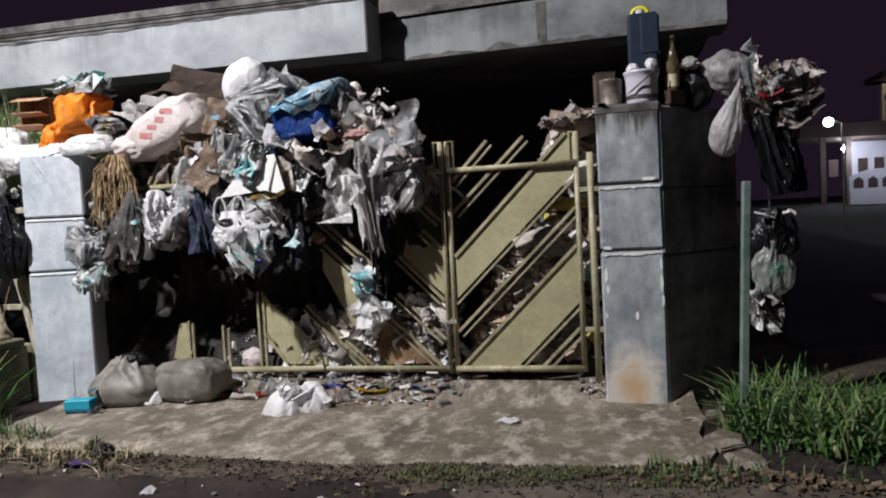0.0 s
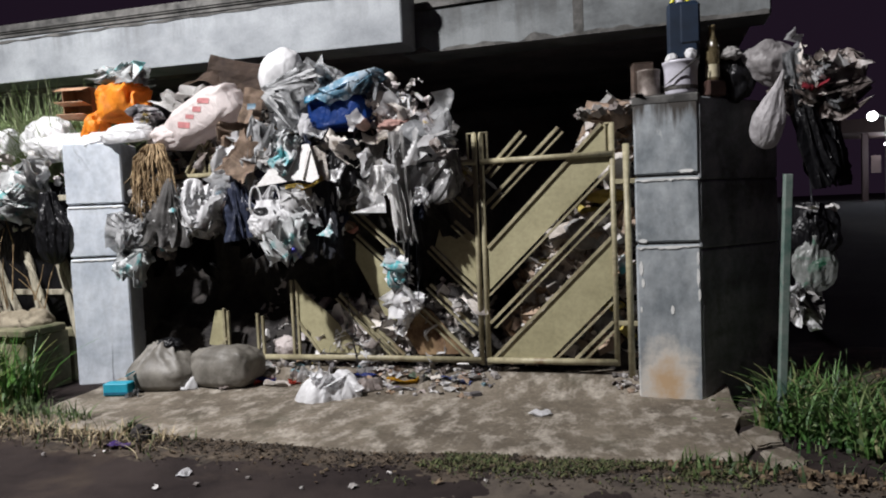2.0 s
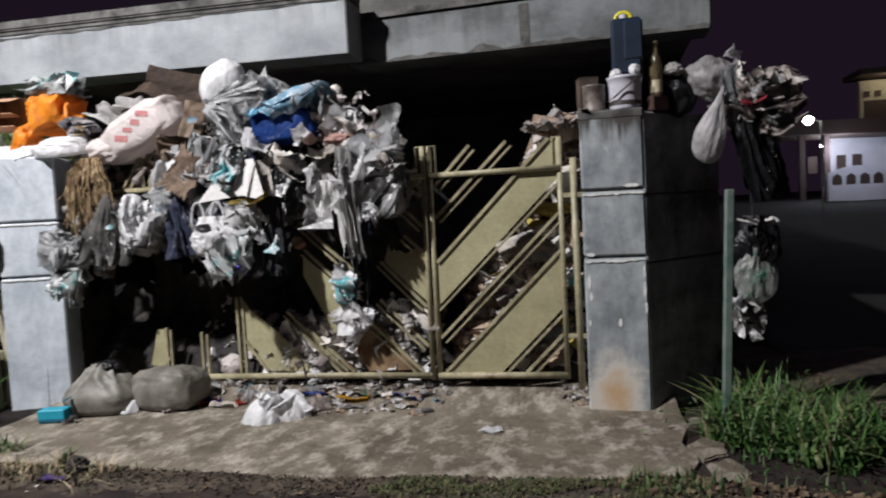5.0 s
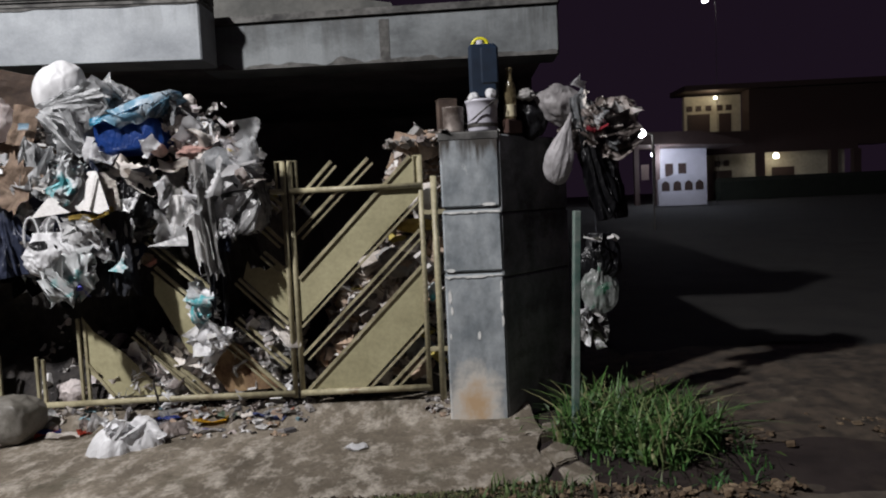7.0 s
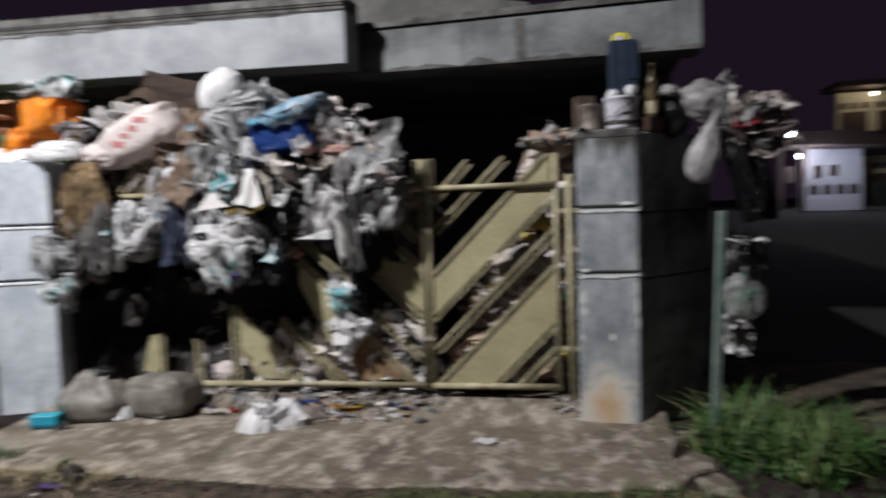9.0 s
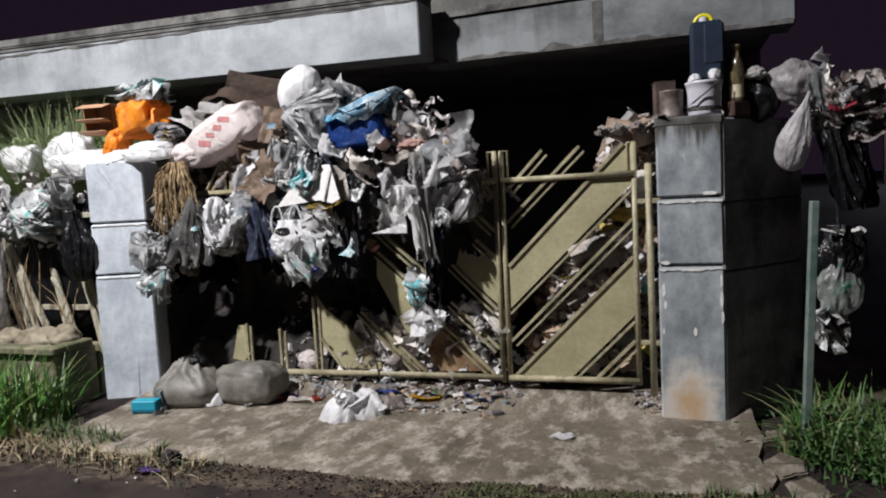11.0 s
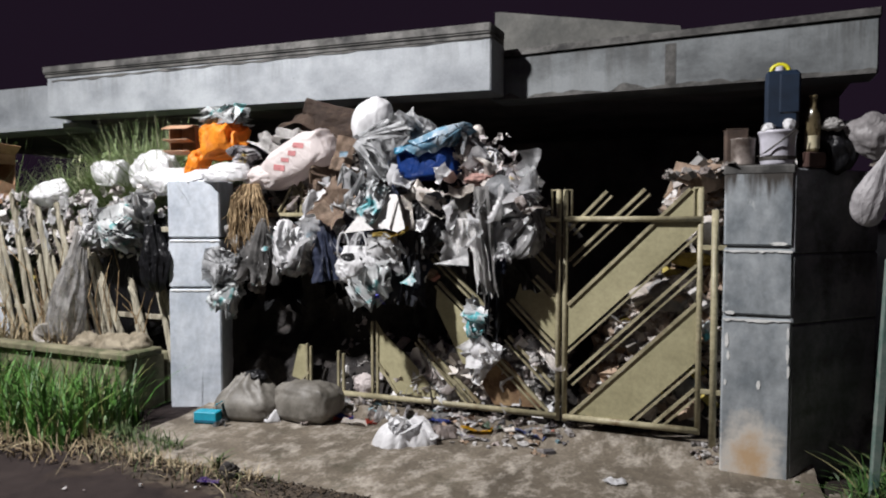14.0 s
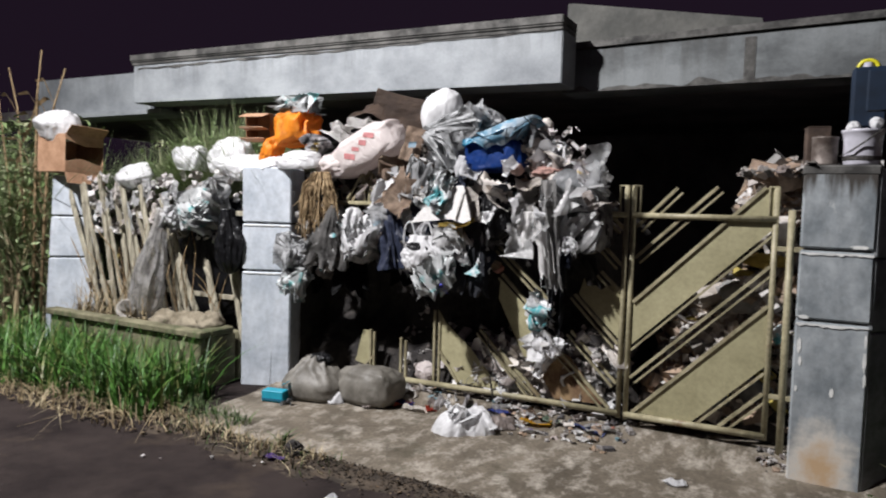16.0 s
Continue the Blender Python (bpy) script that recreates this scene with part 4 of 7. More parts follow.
# ---- heap of rubbish ----
CREST = [(-6.2, 1.5), (-4.9, 1.75), (-3.6, 1.9), (-2.9, 2.05), (-2.4, 2.2), (-1.7, 2.2), (-1.2, 2.1), (-0.6, 1.95), (-0.3, 1.55), (-0.1, 0.6), (0.08, 0.22), (0.3, 0.66), (0.5, 1.15), (0.75, 1.72), (1.0, 1.96), (1.6, 1.92)]
bm, rows = bmesh.new(), []
NU, NV = 170, 46
for i in range(NU + 1):
    x = -6.0 + 7.6 * i / NU
    c = lerp(x, CREST)
    if x < -0.15:
        prof = [(0.02, -0.1), (0.12, 0.22), (0.45, 0.5), (0.42, 0.62 * c), (0.12, 0.8 * c), (0.04, 0.88 * c), (0.3, 0.98 * c), (0.9, 1.0 * c), (2.5, 0.8 * c)]
        if x < -3.2:
            prof = [(0.0, -0.1), (0.02, 0.3 * c), (0.05, 0.6 * c), (0.08, 0.8 * c), (0.15, 0.93 * c), (0.4, c), (0.9, 0.9 * c), (2.5, 0.4 * c)]
    else:
        prof = [(0.02, -0.1), (0.04, 0.3 * c), (0.1, 0.55 * c), (0.17, 0.8 * c), (0.28, 0.95 * c), (0.6, c), (1.2, c * 0.9), (2.5, 0.5 * c)]
    row = []
    for j in range(NV + 1):
        s = j / NV * (len(prof) - 1)
        k = min(int(s), len(prof) - 2)
        f = s - k
        y, z = [prof[k][q] + (prof[k + 1][q] - prof[k][q]) * f for q in (0, 1)]
        n = noise.noise(Vector((x * 3, y * 3, z * 3))) * 0.09 + noise.noise(Vector((x * 8, y * 8, z * 8))) * 0.05
        row.append(bm.verts.new((x, y + n + (0.15 if x > 0.1 else 0.04 if y < 0.2 else 0), max(-0.15, z + n * (1 if z > 0 else 0)))))
    rows.append(row)
for a, b in zip(rows, rows[1:]):
    for j in range(NV):
        bm.faces.new((a[j], b[j], b[j + 1], a[j + 1]))
spots_heap = [(v.co.x, v.co.y, v.co.z) for v in bm.verts]
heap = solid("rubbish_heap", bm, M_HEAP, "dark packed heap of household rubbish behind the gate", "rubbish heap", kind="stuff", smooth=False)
rng = random.Random(5)
pick = lambda ok, n, back=0.0: [tuple(k + rng.uniform(-0.035, 0.035) for k in p) for p in rng.choices([(q[0], q[1] + back, q[2]) for q in spots_heap if ok(*q)], k=n)]
stuff("heap_litter", scatter(pick(lambda x, y, z: x > 0.15 and y < 1.2 and z > 0.1, 2000, 0.0), 0.06, 0.19, 11, 0.2), M_BITS_RUB, "dusty mixed scraps and cartons behind the bars", "litter")
stuff("heap_litter", scatter(pick(lambda x, y, z: -3.1 < x < -0.15 and z > 1.35 and y < 1.0, 520), 0.05, 0.16, 12, 0.3), M_BITS, "mixed plastic, paper and cardboard scraps", "litter")
stuff("heap_litter", scatter(pick(lambda x, y, z: -2.2 < x < -0.05 and z < 0.6 and y < 0.5, 620, 0.05), 0.04, 0.12, 13, 0.3), M_BITS_PALE, "pale paper and plastic scraps behind the gate", "litter")
stuff("heap_litter", scatter(pick(lambda x, y, z: x < -3.6 and z > 0.5 and y < 0.6 and (z > 1.35 or x < -4.75), 640), 0.05, 0.15, 14, 0.3), M_BITS_RUB, "dusty scraps piled behind the fence", "litter")

# hanging trail of small scraps
def trail(x, y, z0, z1, spread, n, seed):
    r = random.Random(seed)
    return [(x + r.gauss(0, spread), y + r.gauss(0, 0.04), r.uniform(z0, z1)) for _ in range(n)]


stuff("hanging_scraps", scatter(trail(-0.68, 0.0, 1.9, 2.22, 0.15, 90, 3) + trail(-0.5, -0.08, 1.65, 1.95, 0.13, 40, 4), 0.03, 0.08, 21, 0.2), M_BITS_PALE, "crumpled wrappers and cups on top of the heap", "litter")
stuff("hanging_scraps", scatter(trail(-2.1, -0.1, 1.1, 1.5, 0.42, 110, 5) + trail(-1.4, -0.12, 1.05, 1.8, 0.25, 70, 6) + trail(-2.85, -0.15, 0.9, 1.5, 0.14, 40, 8), 0.05, 0.13, 22, 0.1), M_BITS, "small scraps snagged on the gate", "litter")
stuff("hanging_scraps", scatter(trail(-0.57, -0.1, 0.5, 1.2, 0.05, 14, 9) + trail(-0.3, 0.05, 0.3, 0.7, 0.12, 24, 10), 0.04, 0.1, 23, 0.1), M_BITS_PALE, "thin torn scraps hanging off the gate", "litter")


stuff("hanging_scraps", scatter(trail(-2.2, -0.2, 1.1, 1.52, 0.3, 46, 15) + trail(-1.4, -0.24, 1.05, 1.5, 0.18, 30, 16) + trail(-2.9, -0.22, 0.9, 1.35, 0.08, 14, 18), 0.03, 0.1, 24, 0.0), motley("white_blue_scraps", [(0.0, (0.66, 0.66, 0.68)), (0.35, (0.45, 0.46, 0.5)), (0.6, (0.72, 0.71, 0.7)), (0.84, (0.16, 0.2, 0.34)), (0.9, (0.2, 0.44, 0.48)), (0.95, (0.08, 0.08, 0.1))], 0.4), "small white and blue plastic scraps snagged on the gate", "litter")
stuff("heap_litter", scatter(trail(-0.64, -0.08, 1.85, 2.08, 0.12, 70, 19) + trail(-0.42, -0.12, 1.65, 1.88, 0.09, 36, 20), 0.025, 0.08, 25, 0.2), motley("grey_pink_scraps", [(0.0, (0.5, 0.48, 0.46)), (0.3, (0.34, 0.25, 0.23)), (0.5, (0.62, 0.6, 0.58)), (0.75, (0.24, 0.23, 0.22)), (0.92, (0.5, 0.34, 0.33))], 0.5), "small grey and pinkish scraps on the heap slope", "litter")


def scrap(name, label, at, w, h, mat, seed, turn, cat="wrapper"):
    pts, quads = fold_up(w * 1.3, h * 1.3, seed, 3, 9)
    bm = bmesh.new()
    vs = [bm.verts.new(p) for p in pts]
    for q in quads:
        bm.faces.new([vs[i] for i in q])
    mid = sum(pts, Vector()) / len(pts)
    for v in vs:
        v.co -= mid
    return solid(name, bm, mat, label, cat, pose(*at, *turn), smooth=True)


def wad(name, label, at, w, d, h, mat, seed, turn=0, cat="plastic bag", **shape):
    """A torn bag crushed into folds, centred at the given place."""
    return solid(name, wadded(w, d, h, seed, **shape), mat, label, cat, pose(*at, 0, turn, 0), smooth=True)


def limp(name, label, at, w, d, hh, mat, seed, turn=(0, 0, 0), cat="plastic bag"):
    if hh < 0.15:
        return solid(name, slump(w * 1.15, d * 1.15, hh * 1.1, seed, 30, 96), mat, label, cat, pose(*at, *turn), smooth=True)
    return solid(name, crumple((w, d, hh * 1.4), seed, crease=0.15, flat=0.55, freq=1.15, boxy=0.75), mat, label, cat, pose(*at, *turn) @ pose(0, 0, hh * 0.36), smooth=True)


def hung(name, label, at, w, h, mat, seed, cat="rag", turn=0, **shape):
    return solid(name, drape(w, h, seed, **shape), mat, label, cat, pose(*at, 0, turn, 0), smooth=True)


def hanger(name, label, at, w, d, h, mat, seed, turn=0, cat="plastic bag", **shape):
    """A bag hanging from its gathered top at the given place."""
    return solid(name, pleated(w, d, h, seed, **shape), mat, label, cat, pose(*at, 0, turn, 0), smooth=True)


def bmesh_hole(w, h, n=20):
    """A lens-shaped disc with a raised rim."""
    return plate([(w * math.cos(2 * math.pi * i / n), h * math.sin(2 * math.pi * i / n) * (1 + 0.3 * noise.noise(Vector((i, 2.5, 0))))) for i in range(n)], -0.004, 0.004, "z")


def bag(name, label, at, size, mat, seed, turn=(0, 0, 0), cat="plastic bag", **shape):
    ob = solid(name, crumple(size, seed, **shape), mat, label, cat, pose(*at, *turn), smooth=True)
    if shape.get("tie"):
        s = 0.3 * min(size[0], 0.3)
        part("knot", crumple((s, s, s * 1.5), seed + 500, crease=0.5, detail=3), mat, ob, "twisted tied neck", m=pose(0, 0, size[2] * 0.55), smooth=True)
    return ob


bag("orange_bag", "bulging orange plastic bag on the heap", (-3.28, 0.06, 2.3), (0.5, 0.36, 0.44), M_ORANGE, 1, (0, -8, 0), crease=0.3, flat=0.35, boxy=0.7)
bag("orange_bag", "small slumped orange bag beside the carton", (-3.54, 0.0, 2.1), (0.22, 0.24, 0.34), M_ORANGE, 2, (0, 26, 0), crease=0.2)
wad("clear_bag", "cloudy clear bag with teal rubbish on top", (-3.3, 0.1, 2.54), 0.5, 0.34, 0.17, M_CLEAR_TEAL, 3, layers=5)
bag("printed_sack", "white woven sack with faded red print", (-2.34, -0.03, 2.08), (0.8, 0.42, 0.4), M_WOVEN, 4, (0, -24, 0), "sack", crease=0.09, boxy=0.6, freq=1.0)
bag("white_bag", "taut round white plastic bag on the peak", (-1.64, 0.02, 2.38), (0.33, 0.33, 0.46), M_TAUT, 45, (0, 12, 0), crease=0.07, freq=1.0)
bag("clear_bag", "big cloudy translucent bag on the peak", (-1.3, 0.14, 2.24), (0.5, 0.4, 0.42), M_CLEAR, 6, (0, 14, 0), crease=0.2, boxy=0.8)
wad("clear_bag", "limp cloudy film slumped beside the white bag", (-1.38, -0.08, 2.2), 0.44, 0.3, 0.28, M_CLEAR, 71, -24, layers=5)
wad("clear_bag", "small cloudy bag under the white one", (-1.52, -0.12, 2.06), 0.28, 0.26, 0.3, M_CLEAR, 7)
bag("blue_bag", "deep blue plastic bag slumped on the heap", (-1.05, -0.08, 2.02), (0.54, 0.34, 0.3), M_BLUE, 8, (0, -5, 6), crease=0.07, boxy=0.45, freq=1.0)
card_at = pose(-1.08, -0.26, 2.17, -38, -19, 4)
solid("blue_strip", sheet(0.42, 0.06, 77, 0.02, 0.004, 12, 0.1), plain("cyan_plastic_sheet", (0.03, 0.3, 0.5), 0.35, 0, 0.3), "bright cyan plastic strip across the blue bag", "plastic sheet", card_at, smooth=True)
wad("blue_bag", "light blue clear wrapper over the blue bag", (-0.95, -0.14, 2.17), 0.42, 0.28, 0.16, M_LIGHTBLUE, 9, -14, layers=4)
limp("white_bag", "crumpled white bags draped on the pillar", (-3.02, -0.16, 1.925), 0.5, 0.34, 0.15, M_WHITE, 5, (12, 0, 0))
limp("white_bag", "flat white bag hanging over the pillar edge", (-3.36, -0.2, 1.925), 0.3, 0.26, 0.1, M_WHITE, 15, (10, -14, 0))
wad("printed_bag", "small bag of coloured wrappers", (-2.9, -0.08, 2.14), 0.24, 0.2, 0.18, M_MULTI, 11, layers=4)
bag("white_bag", "loose white carrier bag above the fence", (-4.22, 0.1, 2.07), (0.56, 0.38, 0.36), M_WHITE, 47, (0, -8, 0), crease=0.2, flat=0.4, boxy=0.72, freq=1.3)
bag("white_bag", "folded white bag above the pickets", (-4.0, -0.08, 1.92), (0.48, 0.34, 0.26), M_WHITE, 14, (0, 12, 0), crease=0.2, flat=0.4, boxy=0.72, freq=1.3)
bag("white_bag", "white carrier bag with a torn mouth", (-4.74, 0.05, 2.02), (0.38, 0.32, 0.34), M_WHITE, 48, (0, 6, 0), crease=0.2, flat=0.4, boxy=0.72, freq=1.3)
limp("white_bag", "flattened white bag behind the pillar", (-3.84, -0.05, 1.85), 0.55, 0.4, 0.22, M_WHITE, 6, (25, 0, 0))
bag("white_bag", "white bag under the printed sack", (-2.68, -0.06, 1.94), (0.44, 0.3, 0.2), M_WOVEN, 41, crease=0.2)
wad("grey_bag", "cloudy grey bag among the cartons", (-1.62, -0.24, 1.78), 0.32, 0.22, 0.34, M_CLEAR, 15, 20, layers=5)
wad("teal_bag", "teal and white wrapper over a board", (-1.4, -0.4, 1.74), 0.2, 0.12, 0.3, M_TEAL, 16, 30, layers=3)
hanger("carrier_bag", "torn white carrier bag hanging by its handles", (-1.58, -0.36, 1.36), 0.34, 0.22, 0.32, M_WHITE, 17, neck=0.62, belly=0.5, pleats=7, deep=0.14)
carrier = bpy.data.objects["carrier_bag"]
# The bag is closed here; a black disc paints the shade inside its mouth.
part("mouth", bmesh_hole(0.1, 0.035), M_BLACK, carrier, "black disc standing for the shaded mouth of the bag", m=pose(0.01, -0.094, -0.09, 78, 8, 0))
for x in (-0.09, 0.07):
    loop = [(x + 0.055 * math.cos(a), -0.05, -0.04 + 0.15 * math.sin(a)) for a in [math.radians(200 - i * 22) for i in range(11)]]
    part("handle", tube(loop, 0.008, 6), M_WHITE_THIN, carrier, "stretched carrier bag handle", smooth=True)
wad("clear_bag", "clear crumpled bag hanging with teal scraps", (-1.4, -0.36, 1.08), 0.3, 0.22, 0.32, M_CLEAR_TEAL, 18, -6, tail=0.15)
wad("clear_bag", "clear film bag bunched on the gate rail", (-1.34, -0.32, 1.34), 0.24, 0.2, 0.24, M_SILVER, 118)
wad("white_bag", "crushed white film on the gate rail", (-1.2, -0.3, 1.3), 0.16, 0.14, 0.28, M_WHITE_THIN, 119, 8, layers=3, tail=0.12)
scrap("blue_scrap", "violet-blue scrap at the bottom of a hanging bag", (-1.37, -0.37, 0.95), 0.08, 0.07, plain("violet_blue_film", (0.1, 0.1, 0.55), 0.4), 119, (-20, 30, 0))
scrap("green_scrap", "small green scrap in a hanging bag", (-1.5, -0.37, 1.18), 0.05, 0.08, plain("bright_green_film", (0.02, 0.3, 0.16), 0.4), 120, (-20, 10, 0))
wad("white_bag", "hanging white bag with a blue corner", (-2.24, -0.3, 1.33), 0.26, 0.2, 0.38, M_WHITE_THIN, 19, 10, tail=0.1)
wad("white_bag", "crushed white film hanging beside the dark folds", (-2.32, -0.28, 1.2), 0.14, 0.14, 0.22, M_WHITE, 219, 4, layers=3)
bag("blue_bag", "small blue wrapper snagged on the gate", (-2.1, -0.2, 1.42), (0.13, 0.12, 0.16), M_LIGHTBLUE, 43, crease=0.27)
wad("clear_bag", "cloudy clear bag hanging by the pillar", (-2.94, -0.3, 1.13), 0.28, 0.22, 0.34, M_CLEAR, 20, 4, layers=5, tail=0.15)
wad("clear_bag", "clear bag with a teal label hanging low", (-2.97, -0.32, 0.88), 0.25, 0.2, 0.26, M_CLEAR_TEAL, 21, 10, tail=0.1)
bag("grey_bag", "dull grey rounded bag on the gate", (-0.44, -0.12, 1.77), (0.34, 0.28, 0.28), M_GREYBAG, 22, crease=0.06, freq=1.0)
wad("silver_bag", "shiny crumpled silver-grey bag over the rail", (-0.34, -0.14, 1.49), 0.36, 0.18, 0.4, M_SILVER, 23, 0, layers=5)
wad("silver_bag", "small crinkled grey bag beside the post", (-0.2, -0.1, 1.5), 0.16, 0.12, 0.3, M_SILVER, 24, -6)
for i in range(6):
    scrap("white_wrapper", "folded white wrapper caught low in the bars", (-0.62 + 0.04 * (i % 3), -0.07 - 0.01 * i, 0.44 + 0.03 * i), 0.22, 0.15, (M_WHITE, M_WHITE_THIN)[i % 2], 660 + i, (-35 + 12 * (i % 4), 60 * (i % 3) - 50, 20 * (i % 3) - 20))
    scrap("teal_wrapper", "white and teal wrapper caught in the bars", (-0.68 + 0.03 * (i % 3), -0.08 - 0.01 * i, 0.7 + 0.035 * i), 0.19, 0.15, (M_TEAL, M_WHITE)[i % 2], 680 + i, (-30 + 12 * (i % 4), 50 * (i % 3) - 60, 20 * (i % 3) - 20))
bag("pink_bottle", "end of a pale pink plastic bottle", (-0.84, -0.2, 1.9), (0.1, 0.16, 0.1), plain("pale_pink_plastic", (0.55, 0.38, 0.33), 0.4), 27, crease=0.04, cat="bottle")
bag("brown_cup", "small pale cup on the heap top", (-0.7, 0.04, 2.26), (0.11, 0.11, 0.12), M_PALECARD, 28, crease=0.06, cat="cup")
bag("brown_cloth", "brown-pink rag bundle on the heap", (-0.6, -0.14, 1.88), (0.24, 0.16, 0.1), M_BROWNCLOTH, 29, crease=0.27, cat="rag")
rng = random.Random(31)
WRAPS = (M_WHITE, M_SILVER, M_PALECARD, M_WHITE_THIN, M_GREYBAG, M_BROWNFILM, M_WOVEN, M_MULTI, M_SILVER)
for i in range(46):
    k = i / 45
    s = rng.uniform(0.08, 0.17)
    scrap("wrapper", "small crumpled wrapper on the heap slope", (-0.86 + 0.55 * k + rng.uniform(-0.07, 0.07), rng.uniform(-0.16, 0.08), 2.2 - 0.38 * k + rng.uniform(-0.1, 0.06)), s * 1.2, s * rng.uniform(0.7, 1.2), WRAPS[i % 9], 300 + i, (rng.uniform(-70, 0), rng.uniform(-60, 60), rng.uniform(-50, 50)))
for i in range(30):
    s, x, z = rng.uniform(0.07, 0.15), rng.uniform(-2.85, -1.1), rng.uniform(1.1, 1.85)
    z -= 0.45 if -2.7 < x < -2.05 and z > 1.45 else 0
    scrap("wrapper", "small crumpled wrapper snagged on the gate", (x, rng.uniform(-0.28, -0.14), z), s * 1.2, s * rng.uniform(0.8, 1.5), (M_WHITE, M_TEAL, M_SILVER, M_CLEAR, M_CLEAR_TEAL, M_DARKBLUE, M_WHITE_THIN)[i % 7], 340 + i, (rng.uniform(-60, 10), rng.uniform(-60, 60), rng.uniform(-50, 50)))
rng = random.Random(131)
for i in range(46):
    x, z = rng.uniform(-2.3, -0.15), rng.uniform(1.15, 1.98)
    if -1.95 < x < -1.05 and 1.45 < z < 1.85 or x > -1.0 and z < 1.4:
        continue
    s = rng.uniform(0.09, 0.2)
    scrap("wrapper", "torn crushed piece of pale film on the heap front", (x, rng.uniform(-0.34, -0.24) + 0.12 * max(0, z - 1.6), z), s, s * rng.uniform(0.8, 1.6), (M_WHITE, M_SILVER, M_WHITE_THIN, M_CLEAR, M_PALECARD, M_WHITE, M_BROWNFILM)[i % 7], 1400 + i, (rng.uniform(-50, 10), rng.uniform(-60, 60), rng.uniform(-40, 40)))
for i in range(30):
    x, y = rng.uniform(-1.9, 0.05), rng.uniform(-0.2, -0.03)
    s = rng.uniform(0.04, 0.09)
    scrap("wrapper", "crushed wrapper lying along the gate foot", (x, y, apron_z(y) + 0.02), s * 1.4, s * 0.7, (M_WHITE, M_PALECARD, M_SILVER, M_BROWNFILM, M_GREYBAG, M_MULTI, M_CARD)[i % 7], 1500 + i, (rng.uniform(60, 110), 0, rng.uniform(-60, 60)))
# fence bay
hanger("clear_bag", "long cloudy plastic sack slung over the fence", (-4.52, -0.50, 1.5), 0.36, 0.24, 1.2, M_LONGSACK, 30, 14, neck=0.35, belly=0.75, pleats=9, deep=0.16)
wad("white_bag", "white bag pressed on the fence tops", (-4.38, -0.46, 1.44), 0.28, 0.2, 0.28, M_WHITE_THIN, 31, 8)
wad("teal_bag", "teal and clear wrapper over the fence", (-4.08, -0.46, 1.52), 0.38, 0.22, 0.4, M_CLEAR_TEAL, 32, 6, layers=5, tail=0.15)
wad("clear_bag", "crumpled grey wrapper on the fence tops", (-3.92, -0.38, 1.68), 0.32, 0.26, 0.26, M_SILVER, 33)
limp("white_bag", "flat white packet with a blue mark", (-5.25, -0.22, 1.8), 0.5, 0.36, 0.16, M_WHITE, 9, (45, 0, 0))
hanger("black_bag", "black plastic bag hung on the pillar corner", (-3.68, -0.44, 1.52), 0.26, 0.18, 0.62, M_BLACK, 35, -4, neck=0.5, belly=0.6, pleats=8, deep=0.25)
# Black sheet added as the darkness seen through the gap in the pickets.
hanger("black_bag", "wide black sheet filling the dark void behind the broken pickets", (-4.12, -0.2, 1.62), 0.9, 0.14, 1.2, M_BLACK, 36, 0, neck=0.85, belly=0.7, pleats=10, deep=0.12)
# rubbish hanging beside the slate pillar
hanger("white_bag", "slim pale bag hanging off the wall", (2.05, -0.18, 2.02), 0.18, 0.14, 0.5, film("dusty_white_film", (0.5, 0.48, 0.49), 0.4, 0.05, 0.35), 37, 16, neck=0.1, belly=0.68, pleats=6, deep=0.1, crush=0.25)
wad("clear_bag", "large crumpled bag of wrappers on the wall", (2.28, 0.0, 1.97), 0.42, 0.32, 0.4, M_BROWNFILM, 38, 30, layers=6)
hanger("black_bag", "torn black bag hanging from the wall", (2.24, -0.1, 1.18), 0.26, 0.2, 0.36, M_BLACK, 39, 0, neck=0.6, belly=0.5, pleats=8, deep=0.2)
hanger("clear_bag", "clear bag with green packaging hanging low", (2.23, -0.12, 0.97), 0.25, 0.2, 0.37, film("clear_film_with_green", (0.42, 0.44, 0.42), 0.18, 0.4, 0.5, (0.05, 0.26, 0.15), 0.57), 40, 2, neck=0.55, belly=0.5, pleats=7, deep=0.12, crush=0.5)
bag("green_bottle", "crushed green bottle inside the clear bag", (2.25, -0.14, 0.78), (0.08, 0.08, 0.16), plain("green_bottle_plastic", (0.02, 0.2, 0.1), 0.25), 140, (0, 60, 0), "bottle", crease=0.1, detail=4)
wad("clear_bag", "small crumpled bag at the lowest end", (2.18, -0.1, 0.52), 0.17, 0.15, 0.22, M_GREYCLOTH, 44, 4, layers=3, tail=0.1)
for i, (x, z) in enumerate(((2.1, 0.62), (2.09, 0.52), (2.13, 0.45), (2.2, 0.4))):
    scrap("wrapper", "small white scrap on the lowest bag", (x, -0.18, z), 0.08, 0.1, M_WHITE, 560 + i, (-20, 30 * i - 40, 10))
for x, a in ((2.17, -28), (2.3, 24)):
    scrap("white_strip", "pale strip holding the black bag open", (x, -0.22, 1.15), 0.13, 0.035, M_PALEBOARD, 570 + int(a), (-10, a, 0), "plastic strip")
tie = solid("string", tube([(2.2, -0.02, 1.9), (2.21, -0.06, 1.5), (2.22, -0.09, 1.15), (2.21, -0.1, 0.6)], 0.006, 6), M_DARKBAG, "dark twisted string tying the hanging bags", "string")


